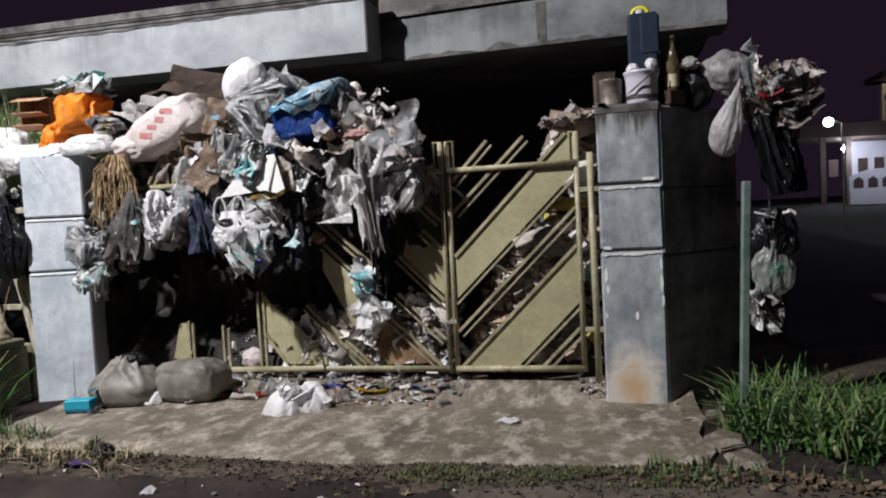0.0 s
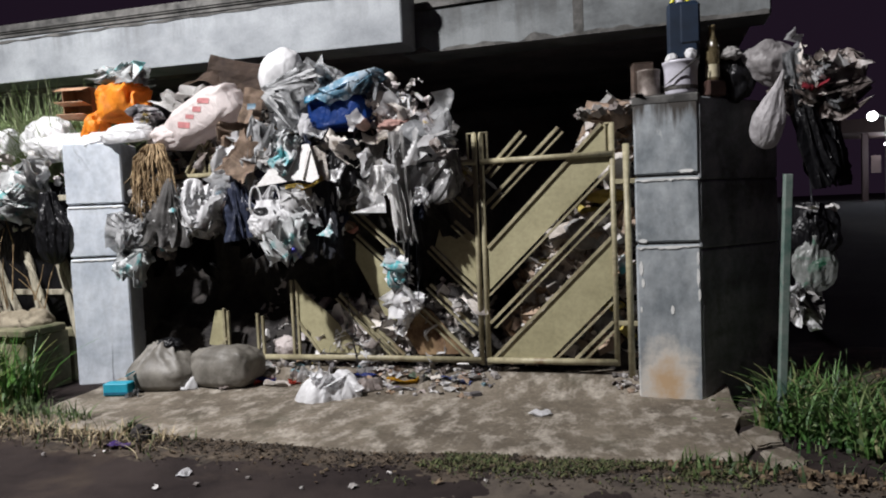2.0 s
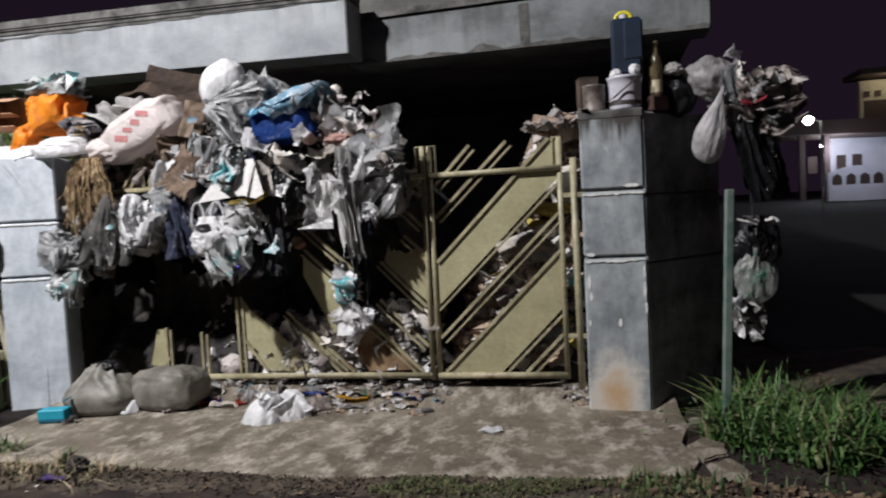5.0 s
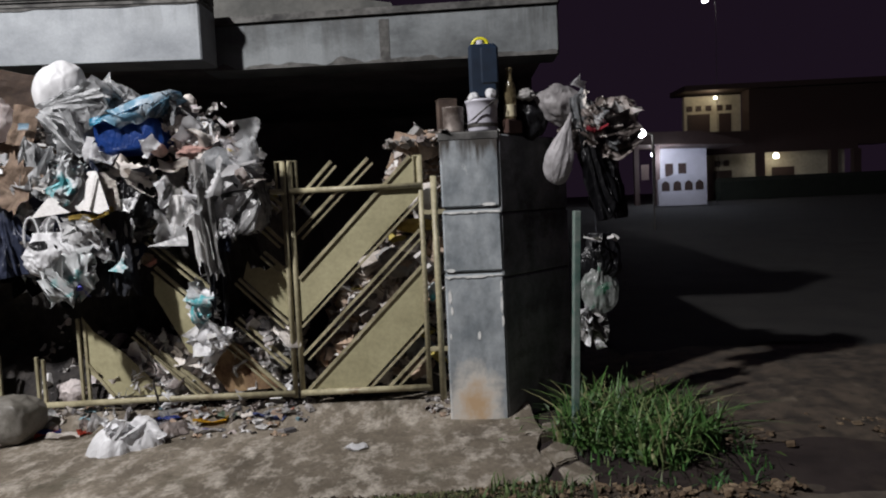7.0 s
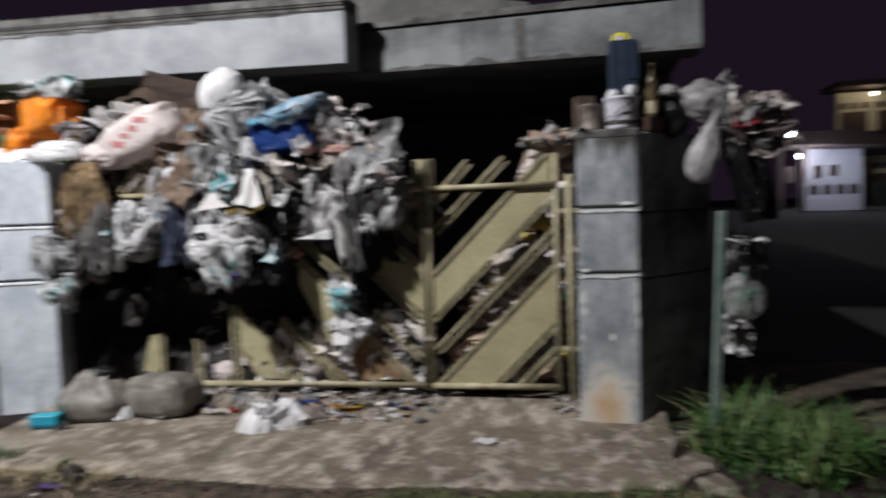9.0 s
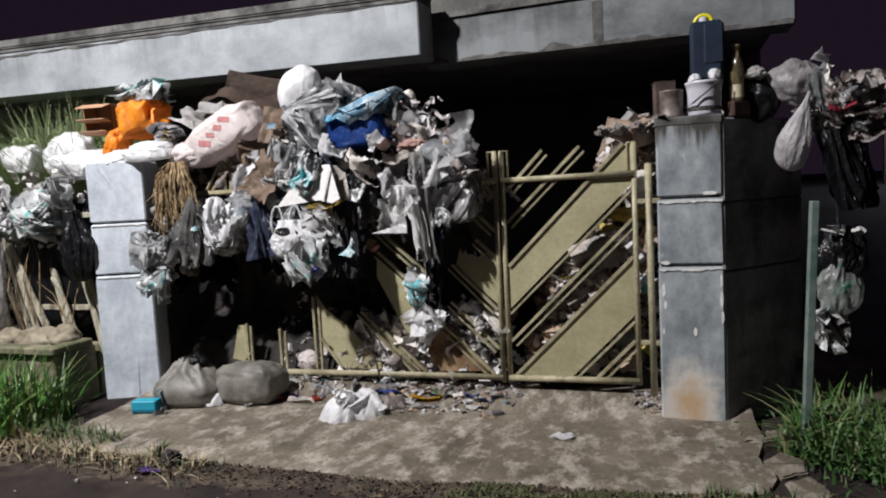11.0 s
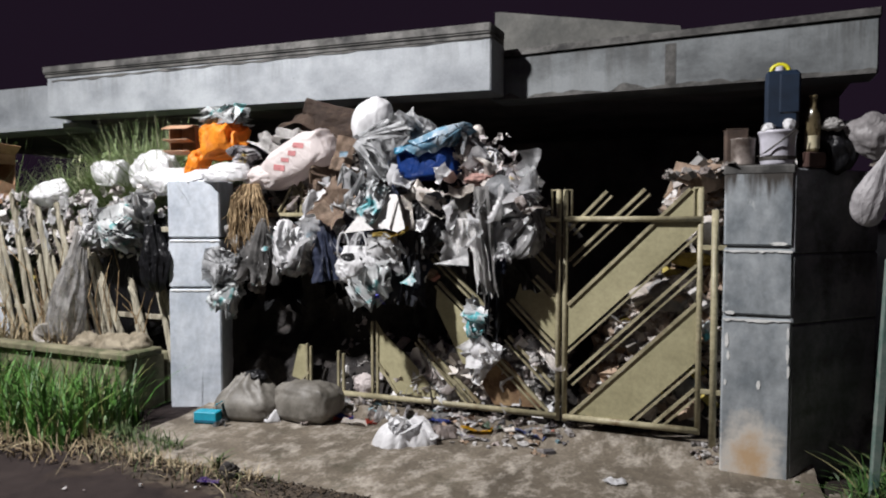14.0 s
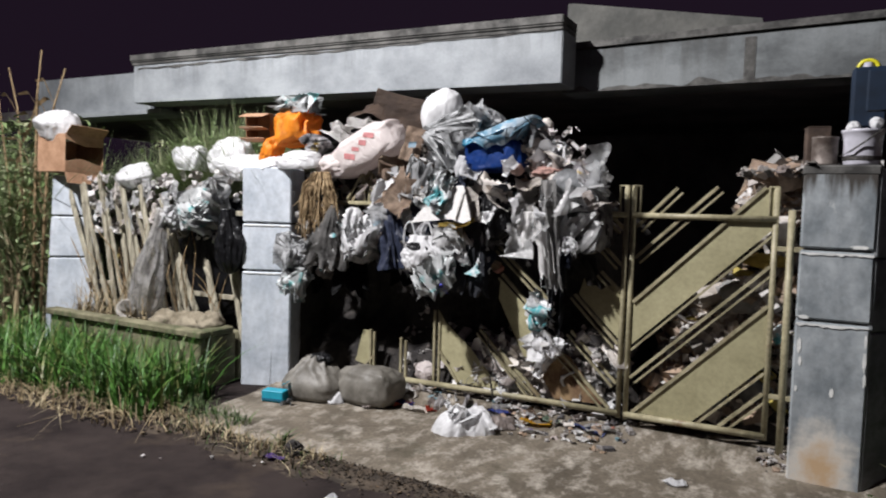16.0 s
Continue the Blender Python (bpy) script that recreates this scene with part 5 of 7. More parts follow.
hanger("plastic_strip", "grey and black plastic strips hanging in a fan", (-2.54, -0.30, 1.58), 0.4, 0.16, 0.56, film("smoky_grey_film", (0.17, 0.165, 0.16), 0.2, 0.05, 0.75), 1, 4, "plastic sheet", neck=0.08, pleats=11, deep=0.45, opened=True, ragged=0.45)
hanger("plastic_strip", "dark blue plastic sheet hanging in folds", (-1.93, -0.30, 1.62), 0.32, 0.15, 0.56, M_DARKBLUE, 2, -8, "plastic sheet", neck=0.15, pleats=10, deep=0.4, opened=True, ragged=0.4)
hanger("plastic_strip", "black plastic sheet hanging behind the bags", (-1.16, -0.26, 1.5), 0.3, 0.16, 0.6, M_DARKBAG, 3, 4, "plastic sheet", neck=0.5, pleats=9, deep=0.35, opened=True, ragged=0.4)
# Two black sheets paint the shaded hollow below the hanging bags.
hung("plastic_strip", "ragged black sheet standing for the shade under the hanging bags", (-1.75, -0.12, 1.5), 0.7, 0.75, M_BLACK_VOID, 4, "plastic sheet", folds=6, depth=0.05, pinch=0.2, ragged=0.5)
hung("plastic_strip", "ragged black sheet standing for the shade by the pillar", (-2.6, -0.1, 1.45), 0.7, 0.8, M_BLACK_VOID, 5, "plastic sheet", folds=6, depth=0.05, pinch=0.2, ragged=0.5)
hung("cloth_strip", "long dingy grey cloth strip hanging down", (-0.54, -0.3, 1.82), 0.14, 0.9, film("smoky_clear_strip", (0.4, 0.39, 0.38), 0.3, 0.2, 0.5), 6, folds=2, depth=0.03, pinch=0.1, ragged=0.2, turn=-5)
hung("white_rag", "torn white rag hanging in strips", (-0.68, -0.3, 1.58), 0.22, 0.36, M_CLOTH, 7, folds=2, depth=0.02, pinch=0.6, ragged=0.7)
hung("white_rag", "long torn white strip of rag", (-0.58, -0.31, 1.56), 0.12, 0.62, M_CLOTH, 17, folds=1, depth=0.02, pinch=0.5, ragged=0.5, turn=-8)
hung("plastic_strip", "thin dark strip with scraps hanging low", (-0.5, -0.15, 1.35), 0.12, 0.75, M_DARKBAG, 8, "plastic sheet", folds=2, depth=0.03, pinch=0.3, ragged=0.4)
hanger("plastic_strip", "shiny dark strips hanging off the wall", (2.12, -0.14, 2.06), 0.17, 0.1, 0.8, M_BLACK, 9, -12, "plastic sheet", neck=0.25, pleats=7, deep=0.5, opened=True, ragged=0.6)
hanger("plastic_strip", "shiny black film trailing below the wrappers", (2.3, -0.08, 1.82), 0.16, 0.1, 0.55, M_BLACK, 109, -6, "plastic sheet", neck=0.6, pleats=6, deep=0.5, opened=True, ragged=0.6)
hung("plastic_strip", "shiny torn brown strips hanging off the wall", (2.3, -0.06, 1.8), 0.2, 0.42, M_BROWNFILM, 10, "plastic sheet", folds=2, depth=0.03, pinch=0.2, ragged=0.5)
bag("grey_sheet", "grey plastic sheet draped over the wall end", (2.0, -0.02, 2.1), (0.32, 0.26, 0.28), film("pale_grey_film", (0.4, 0.38, 0.38), 0.35, 0.1, 0.3), 21, (0, 22, 0), "plastic sheet", crease=0.1)
hung("grey_sheet", "loose grey film hanging off the wall end", (2.1, -0.16, 2.14), 0.14, 0.3, M_GREYBAG, 22, "plastic sheet", -10, folds=2, depth=0.015, pinch=0.1, ragged=0.5)
rng = random.Random(61)
for i in range(34):
    s = rng.uniform(0.05, 0.12)
    a, r = rng.uniform(0, 6.3), 0.21 * rng.random() ** 0.5
    scrap("wrapper", "crumpled brownish wrapper on the hanging bag", (2.26 + r * math.cos(a), -0.18 + 1.6 * r * r, 1.93 + r * math.sin(a)), s, s * rng.uniform(0.7, 1.2), (M_BROWNFILM, M_SILVER, M_BROWNFILM, M_GREYBAG, M_PALECARD, M_BROWNFILM)[i % 6], 500 + i, (rng.uniform(-50, 20), rng.uniform(-70, 70), rng.uniform(-50, 50)))
scrap("red_wrapper", "dark red crumpled wrapper on the hanging bag", (2.22, -0.2, 1.9), 0.14, 0.06, plain("dark_red_film", (0.2, 0.02, 0.03), 0.4), 530, (-20, 8, 0))
scrap("white_card", "small bright white card on the hanging bag", (2.24, -0.21, 1.98), 0.07, 0.09, M_WHITE, 531, (-15, 14, 0))
scrap("white_card", "small white card standing on the wall end", (2.13, -0.1, 2.24), 0.08, 0.07, M_WHITE, 532, (-15, 20, 0))
hung("plastic_strip", "white plastic flap hanging on the gate", (-1.08, -0.25, 1.5), 0.12, 0.3, M_WHITE_THIN, 13, "plastic sheet", folds=2, depth=0.03, pinch=0.3, ragged=0.7)


rng = random.Random(77)
FLAPS = (M_WHITE_THIN, M_SILVER, M_CLEAR, M_GREYBAG, M_WHITE, M_DARKBAG, M_CLOTH, M_DARKBLUE)
for i in range(34):
    x = rng.uniform(-2.75, -1.05) if i < 26 else rng.uniform(-0.75, -0.2)
    s, z = rng.uniform(0.09, 0.22), rng.uniform(1.3, 1.9)
    z -= 0.4 if -2.7 < x < -2.05 and z > 1.45 else 0
    hung("plastic_flap", "limp torn plastic flap snagged on the heap", (x, rng.uniform(-0.3, -0.16), z), s, s * rng.uniform(1.0, 2.2), FLAPS[i % 8], 200 + i, "plastic sheet", rng.uniform(-35, 35), folds=rng.randint(2, 4), depth=0.035, pinch=rng.uniform(0.2, 0.8), ragged=rng.uniform(0.3, 0.9), n=14)

for i in range(14):
    x = -5.7 + 1.9 * i / 13
    hung("plastic_flap", "pale torn plastic flap jammed between the pickets", (x, -0.36 + 0.01 * (i % 3), 1.55 + 0.12 * (i % 3)), 0.12 + 0.03 * (i % 3), 0.22 + 0.06 * (i % 4), (M_WHITE_THIN, M_SILVER, M_PALECARD, M_CLEAR)[i % 4], 700 + i, "plastic sheet", 12 - 8 * (i % 4), folds=2, depth=0.02, pinch=0.5, ragged=0.7, n=12)


def card(name, label, at, w, h, mat, seed, turn, cat="cardboard", **shape):
    return solid(name, sheet(w, h, seed, **shape), mat, label, cat, pose(*at, *turn))


card("cardboard", "broad dark damp cardboard roof-like sheet", (-2.45, 0.35, 2.56), 0.62, 0.4, M_CARD_DARK, 1, (-62, 12, 10), bend=0.05, thick=0.006, fold=0.3)
card("cardboard", "dark damp cardboard flap standing on the heap", (-2.2, 0.3, 2.42), 0.7, 0.4, M_CARD_DARK, 2, (-10, 14, 4), bend=0.04, thick=0.006)
card("cardboard", "torn pale board behind the printed sack", (-2.72, -0.04, 2.3), 0.46, 0.15, M_PALEBOARD, 3, (-40, 18, -10), bend=0.05, torn=0.3, fold=0.3)
card("cardboard", "torn pale board flap", (-2.6, -0.02, 2.36), 0.34, 0.14, M_PALEBOARD, 4, (-50, -30, -10), bend=0.05, torn=0.3, fold=0.3)
card("cardboard", "brown carton piece with a blue mark", (-1.77, -0.24, 2.11), 0.17, 0.29, M_CARD, 5, (-12, 10, 8), bend=0.02)
card("cardboard", "crumpled brown cardboard scrap", (-2.04, -0.06, 1.87), 0.4, 0.26, M_CARD, 6, (-35, -20, 12), bend=0.16, torn=0.5, n=12)
card("cardboard", "large bent grey-brown carton side", (-1.8, -0.36, 1.7), 0.26, 0.34, M_CARD, 7, (-14, 34, -10), bend=0.04, torn=0.5, n=12)
card("cardboard", "flat brown carton flap leaning", (-2.02, -0.14, 1.8), 0.34, 0.22, M_PALECARD, 8, (-40, 18, 14), bend=0.1, torn=0.4, fold=0.3)
# a white board folded twice, its panels fanning down over the gate rail
board = thing("white_board", "creased white folded board hanging over the gate", "board", pose(0, -0.37, 0))
for lab, outline, y0, turn in (("broad front panel", [(-1.65, 1.46), (-1.42, 1.76), (-1.3, 1.77), (-1.3, 1.5)], 0.0, 6), ("turned panel", [(-1.295, 1.5), (-1.295, 1.77), (-1.22, 1.77), (-1.1, 1.5), (-1.17, 1.47)], -0.006, -10), ("narrow edge strip", [(-1.26, 1.52), (-1.22, 1.74), (-1.205, 1.74), (-1.235, 1.5)], -0.03, -12)):
    bm = plate([(x + 1.3, z - 1.6) for x, z in outline], -0.002, 0.002)
    part("panel", bm, M_PALEBOARD, board, lab, m=pose(-1.3, y0, 1.6, -12, 0, turn))
card("white_board", "torn white board scrap on the heap", (-1.55, -0.34, 1.7), 0.16, 0.18, M_PALEBOARD, 20, (-30, 40, 0), "board", bend=0.06, torn=0.4)
card("cardboard", "pale carton side beside the white board", (-1.2, -0.3, 1.62), 0.17, 0.3, M_PALECARD, 10, (-14, -8, 24), bend=0.04)
card("cardboard", "mustard yellow carton lining", (-1.25, -0.4, 1.46), 0.3, 0.07, M_MUSTARD, 11, (-30, -14, -6), bend=0.05, torn=0.2)
card("cardboard", "grey-brown carton flap hanging", (-0.76, -0.22, 1.66), 0.16, 0.3, M_GREYCLOTH, 12, (-10, 8, 10), bend=0.04)
card("cardboard", "dark grey board sticking out of the heap", (-0.32, 0.0, 1.9), 0.34, 0.16, M_GREYCLOTH, 13, (-60, 30, 0), bend=0.05, torn=0.3)
card("cardboard", "dark board under the blue bag", (-1.05, -0.2, 1.78), 0.34, 0.16, M_DARKBAG, 14, (-60, 5, 0), bend=0.05)
# Black filler for a dark box's unlit inside, shaped like a slack bag.
hanger("black_bag", "black shape standing for the dark box hollow under the blue bag", (-1.05, -0.16, 1.76), 0.34, 0.22, 0.42, M_BLACK, 141, 0, neck=0.7, belly=0.6, pleats=7, deep=0.15)
card("cardboard", "pale pink board with a cut edge", (-0.72, -0.26, 1.79), 0.2, 0.12, M_PALECARD, 15, (-40, -6, 0), bend=0.04)

rng = random.Random(55)
for i in range(16):
    s = rng.uniform(0.12, 0.26)
    card("cardboard", "torn crumpled brown cardboard shard", (rng.uniform(-2.2, -1.72), rng.uniform(-0.26, -0.1), rng.uniform(1.72, 2.02)), s, s * rng.uniform(0.5, 0.9), (M_CARD, M_CARD_DARK, M_CARD)[i % 3], 400 + i, (rng.uniform(-65, 0), rng.uniform(-50, 50), rng.uniform(-30, 30)), bend=0.05, torn=0.6, fold=0.3)
card("print", "sky blue printed mark on the carton side", (-1.74, -0.285, 2.1), 0.07, 0.05, M_LIGHTBLUE, 450, (-12, 0, 8), "label", bend=0.004, thick=0.002)


def carton(name, label, m, w, d, h, mat=None, gap=0.0):
    """An open or closed box with separate flaps."""
    mat = mat or M_CARD
    t = thing(name, label, "carton", m)
    part("body", box(-w / 2, w / 2, -d / 2, d / 2, 0, h, 0.005), mat, t)
    for s in (-1, 1):
        part("flap", box(-w / 2, w / 2, 0, d / 2, 0, 0.005, 0.001), mat, t, m=pose(0, s * d / 2, h + 0.002, (180 - 25 if s > 0 else 25) if gap else 4 * s, 0, 0))
    return t


M_CARTON = surface("orange_brown_carton", (0.27, 0.15, 0.085), (0.42, 0.25, 0.155), 5, 80, 0.8, 0.2, (0.2, 0.12, 0.07), (0.58, 0.72))


def open_carton(name, label, m, w, d, h, tilt, flaps=((1.0, 1.0), (0.42, -0.7), (0.0, -1.0)), reach=0.62):
    """A carton on its side: thin walls round a dark hollow, two flaps folded out at the open end."""
    t = thing(name, label, "carton", m)
    k = 0.006
    for b in ((-w / 2, w / 2, d / 2 - k, d / 2, 0, h), (-w / 2, -w / 2 + k, -d / 2, d / 2 - k, 0, h), (w / 2 - k, w / 2, -d / 2, d / 2 - k, 0, h), (-w / 2 + k, w / 2 - k, -d / 2, d / 2 - k, 0, k), (-w / 2 + k, w / 2 - k, -d / 2, d / 2 - k, h - k, h)):
        part("wall", box(*b, 0.001), M_CARTON, t)
    for z, a in [(h * p, tilt * q) for p, q in flaps]:
        part("flap", box(-w / 2 + 0.004, w / 2 - 0.004, -reach * d, 0, -0.003, 0.003, 0.001), M_CARTON, t, m=pose(0, -d / 2, z, a, 0, 0))
    return t


open_carton("carton", "small brown open carton beside the orange bag", pose(-3.76, 0.12, 2.2, 4, 0, 12), 0.28, 0.22, 0.28, 16)
far_carton = open_carton("carton", "crushed brown carton open on one side on the far pillar", pose(-6.36, -0.28, 1.86, 0, 2, 96), 0.5, 0.44, 0.42, 30, ((1.0, -1.6), (0.0, 2.4)), 0.3)
part("end_strip", plate([(-0.245, 0.0), (0.245, 0.0), (0.245, 0.09), (-0.05, 0.16), (-0.245, 0.12)], -0.226, -0.221), M_CARTON, far_carton, "torn lower strip of the open end")
part("end_strip", plate([(-0.245, 0.42), (0.245, 0.42), (0.245, 0.32), (0.0, 0.3), (-0.245, 0.36)], -0.226, -0.221), M_CARTON, far_carton)
part("tape", box(-0.232, 0.232, -0.03, 0.03, 0.421, 0.423, 0), plain("brown_tape", (0.3, 0.2, 0.12), 0.3), far_carton, "strip of brown tape")
limp("white_bag", "white plastic bag stuffed in the carton", (-6.42, -0.34, 2.25), 0.5, 0.46, 0.32, M_WHITE, 10, (20, 10, 0))
carton("carton", "brown carton behind the slate pillar", pose(1.02, 0.28, 1.8, 12, -18, 28), 0.2, 0.18, 0.15)
carton("carton", "brown carton lying on the heap", pose(0.86, 0.34, 1.84, -8, 14, -24), 0.2, 0.16, 0.13)
carton("carton", "pale carton piece on the heap", pose(0.92, 0.36, 1.9, 30, 34, 40), 0.17, 0.1, 0.12, M_GREYCLOTH)
bag("yellow_bag", "yellow plastic wrapper behind the bars", (0.92, 0.2, 1.28), (0.28, 0.12, 0.1), M_MUSTARD, 46, crease=0.3)
bag("green_bag", "green wrapper behind the hinge post", (1.03, 0.12, 0.78), (0.08, 0.08, 0.12), M_TEAL, 47, crease=0.3)
for i, (x, y, z, s) in enumerate([(0.75, 0.25, 1.0, 0.3), (0.6, 0.3, 0.8, 0.26), (0.86, 0.2, 0.72, 0.24), (0.9, 0.18, 0.35, 0.26), (0.5, 0.26, 0.62, 0.2), (0.95, 0.25, 1.5, 0.26), (0.8, 0.3, 1.55, 0.2), (0.62, 0.12, 0.3, 0.24)]):
    bag("grey_bag", "dusty grey-brown bag behind the bars", (x, y, z), (s, s * 0.7, s * 0.8), (M_GREYCLOTH, M_PALECARD, M_CARD, M_GREYBAG)[i % 4], 60 + i, crease=0.27, detail=4)
for i, (x, z, s) in enumerate([(-1.15, 0.42, 0.32), (-0.95, 0.27, 0.3), (-1.05, 0.33, 0.34), (-0.75, 0.2, 0.24), (-0.85, 0.46, 0.22), (-1.3, 0.2, 0.2), (-0.3, 0.42, 0.24), (-0.2, 0.3, 0.22), (-0.16, 0.18, 0.2), (-1.8, 0.2, 0.24), (-0.35, 0.2, 0.2)]):
    limp("white_bag", "crumpled pale bag behind the gate bars", (x, 0.12 + 0.02 * (i % 3), z - 0.08), s * 1.0, s * 0.9, s * 0.28, (M_WOVEN, M_PALECARD, M_BROWNFILM)[i % 3] if x < -0.5 else (M_GREYCLOTH, M_PALECARD)[i % 2], 80 + i, (62, 0, i * 25 % 40 - 20))
rng = random.Random(83)
for i in range(130):
    x, z, s = rng.uniform(-1.42, -0.72) if i < 90 else rng.uniform(-0.75, -0.08), rng.uniform(0.05, 0.5), rng.uniform(0.1, 0.22)
    if z > 0.2 + 0.85 * (x + 1.5) and x < -0.9:
        continue
    scrap("paper_scrap", "flat pale paper and film scrap behind the gate", (x, 0.035 + 0.12 * z + rng.uniform(-0.01, 0.04), z), s, s * rng.uniform(0.4, 0.8), (M_WHITE, M_PALECARD, M_PALEBOARD, M_WHITE_THIN, M_PALEBOARD, M_BROWNFILM)[i % 6] if x < -0.7 else (M_PALECARD, M_GREYCLOTH, M_SILVER)[i % 3], 600 + i, (rng.uniform(-65, -25), rng.uniform(-40, 40), rng.uniform(-40, 40)), "paper scrap")

# red print on the woven sack: bars laid on its face
from mathutils.bvhtree import BVHTree
sack = bpy.data.objects["printed_sack"]
tree = BVHTree.FromPolygons([sack.matrix_basis @ v.co for v in sack.data.vertices], [tuple(p.vertices) for p in sack.data.polygons])
for u, v, w, hh in ((0.1, 0.12, 0.11, 0.045), (0.04, 0.055, 0.08, 0.045), (-0.03, 0.0, 0.08, 0.035), (-0.09, -0.065, 0.12, 0.05)):
    bm, g = bmesh.new(), []
    for i in range(9):
        row = []
        for k in range(4):
            du, dv = (i / 8 - 0.5) * w, (k / 3 - 0.5) * hh
            x, z = -2.34 + u + du * 0.98 + dv * 0.1, 2.08 + v - du * 0.12 + dv * 0.98
            hit = tree.ray_cast(Vector((x, -1.5, z)), Vector((0, 1, 0)))[0]
            row.append(bm.verts.new((x, hit.y - 0.004, z)) if hit else None)
        g.append(row)
    for r0, r1 in zip(g, g[1:]):
        for k in range(3):
            f = (r0[k], r1[k], r1[k + 1], r0[k + 1])
            if all(f):
                bm.faces.new(f)
    p = part("print", bm, M_RED, sack, "faded red printed bar")
    p.matrix_parent_inverse = sack.matrix_basis.inverted()

# dried palm broom
rng = random.Random(9)
broom = thing("dried_fronds", "bundle of drooping dried straw fronds", "dried plant", pose(-2.74, -0.22, 1.88))
for i in range(150):
    a, sp = rng.uniform(-1, 1), rng.uniform(0.26, 0.64)
    x = a * 0.21
    pts = [(x * 0.35, rng.uniform(-0.03, 0.05), 0.0), (x * 0.8, rng.uniform(-0.08, 0), -0.05 - 0.2 * sp), (x + rng.gauss(0, 0.02), rng.uniform(-0.09, 0), -0.7 * sp), (x * 1.05 + rng.gauss(0, 0.03), rng.uniform(-0.08, 0), -sp)]
    part("frond", tube(pts, 0.0065, 4, 0.003), M_STRAW, broom)

# ---- on the slate pillar ----
can = thing("tin_can", "rusty dented tin can on the pillar", "can", pose(1.235, -0.12, 1.925))
part("body", lathe([(0.075, 0), (0.078, 0.01), (0.073, 0.02), (0.074, 0.17), (0.079, 0.18), (0.07, 0.181), (0.068, 0.1)]), M_CAN, can, smooth=True)
pail = thing("paint_pail", "white plastic paint pail with a wire handle", "pail", pose(1.44, -0.11, 1.925))
part("body", lathe([(0.098, 0), (0.102, 0.01), (0.105, 0.03), (0.106, 0.16), (0.112, 0.2), (0.118, 0.205), (0.118, 0.22), (0.108, 0.222), (0.1, 0.1)]), M_PAIL, pail, smooth=True)
part("band", lathe([(0.107, 0.03), (0.109, 0.032), (0.109, 0.055), (0.107, 0.057)]), M_DARKMETAL, pail, "dark band near the base")
part("handle", tube([(-0.118, -0.03, 0.06), (-0.07, -0.115, 0.08), (0.02, -0.13, 0.15), (0.1, -0.09, 0.215)], 0.006, 6), M_DARKMETAL, pail, "dark wire handle")
for x, z in ((-0.055, 0.24), (0.06, 0.26)):
    bag("white_bag", "small crumpled white bag stuffed in the pail", (1.44 + x, -0.17, 1.92 + z), (0.08, 0.08, 0.075), M_WHITE, 100 + int(z * 100), crease=0.15, detail=4)
jug = thing("canister", "dark blue plastic canister with a yellow ring handle", "canister", pose(1.46, -0.08, 2.148))
part("body", box(-0.1, 0.1, -0.09, 0.09, 0.0, 0.38, 0.02), M_JUG, jug)
part("rib", box(-0.02, 0.105, -0.1, 0.0, 0.1, 0.36, 0.012), M_JUG, jug)
bm = tube([(0.052 * math.cos(a), 0, 0.045 * math.sin(a)) for a in [math.radians(-10 + i * 20) for i in range(11)]], 0.014, 8)
part("ring_handle", bm, M_YELLOW, jug, "yellow ring handle", m=pose(-0.015, -0.03, 0.38), smooth=True)
part("cap", lathe([(0.03, 0), (0.032, 0.03), (0.02, 0.035)]), M_PAIL, jug, m=pose(-0.015, -0.02, 0.38))
brick = solid("brick", box(-0.07, 0.07, -0.05, 0.05, 0, 0.1, 0.008), M_BRICK, "red-brown brick under the bottle", "brick", pose(1.64, -0.08, 1.905, 0, 0, 38))
bottle = thing("bottle", "amber glass bottle with a pale label", "bottle", pose(1.64, -0.09, 2.006))
part("body", lathe([(0.04, 0), (0.043, 0.01), (0.043, 0.2), (0.038, 0.24), (0.022, 0.29), (0.02, 0.31), (0.02, 0.34), (0.024, 0.342), (0.024, 0.36)]), M_GLASS, bottle, smooth=True)
part("label", lathe([(0.0442, 0.02), (0.0445, 0.022), (0.0445, 0.1), (0.0442, 0.102)]), plain("cream_label", (0.5, 0.45, 0.3), 0.6), bottle, "cream paper label")
bag("dark_bag", "dark crumpled bag beside the bottle", (1.78, 0.05, 2.04), (0.28, 0.2, 0.34), M_BLACK, 48, crease=0.25)
bag("brown_wrapper", "brown crumpled wrapper beside the bottle", (1.76, -0.06, 2.18), (0.12, 0.1, 0.09), M_GREYCLOTH, 49, crease=0.3)
stuff("pillar_litter", scatter(area(46, 1.12, 1.54, -0.22, 0.12, 1.935, 41) + area(150, 0.72, 1.15, 0.08, 0.5, 1.9, 42), 0.03, 0.09, 43, 0.5), M_BITS_DIM, "dusty scraps round the pail and can", "litter")
carton("carton", "dark upright carton beside the can", pose(1.19, 0.06, 1.925, 0, 0, 12), 0.14, 0.1, 0.26, M_CARD_DARK)

# green post beside the wall
solid("green_post", box(-0.022, 0.022, -0.022, 0.022, 0, 1.5, 0.004), M_GREENPOST, "slim green painted post standing in the grass", "post", pose(1.945, -0.6, GROUND, 0, 2.2, 10))

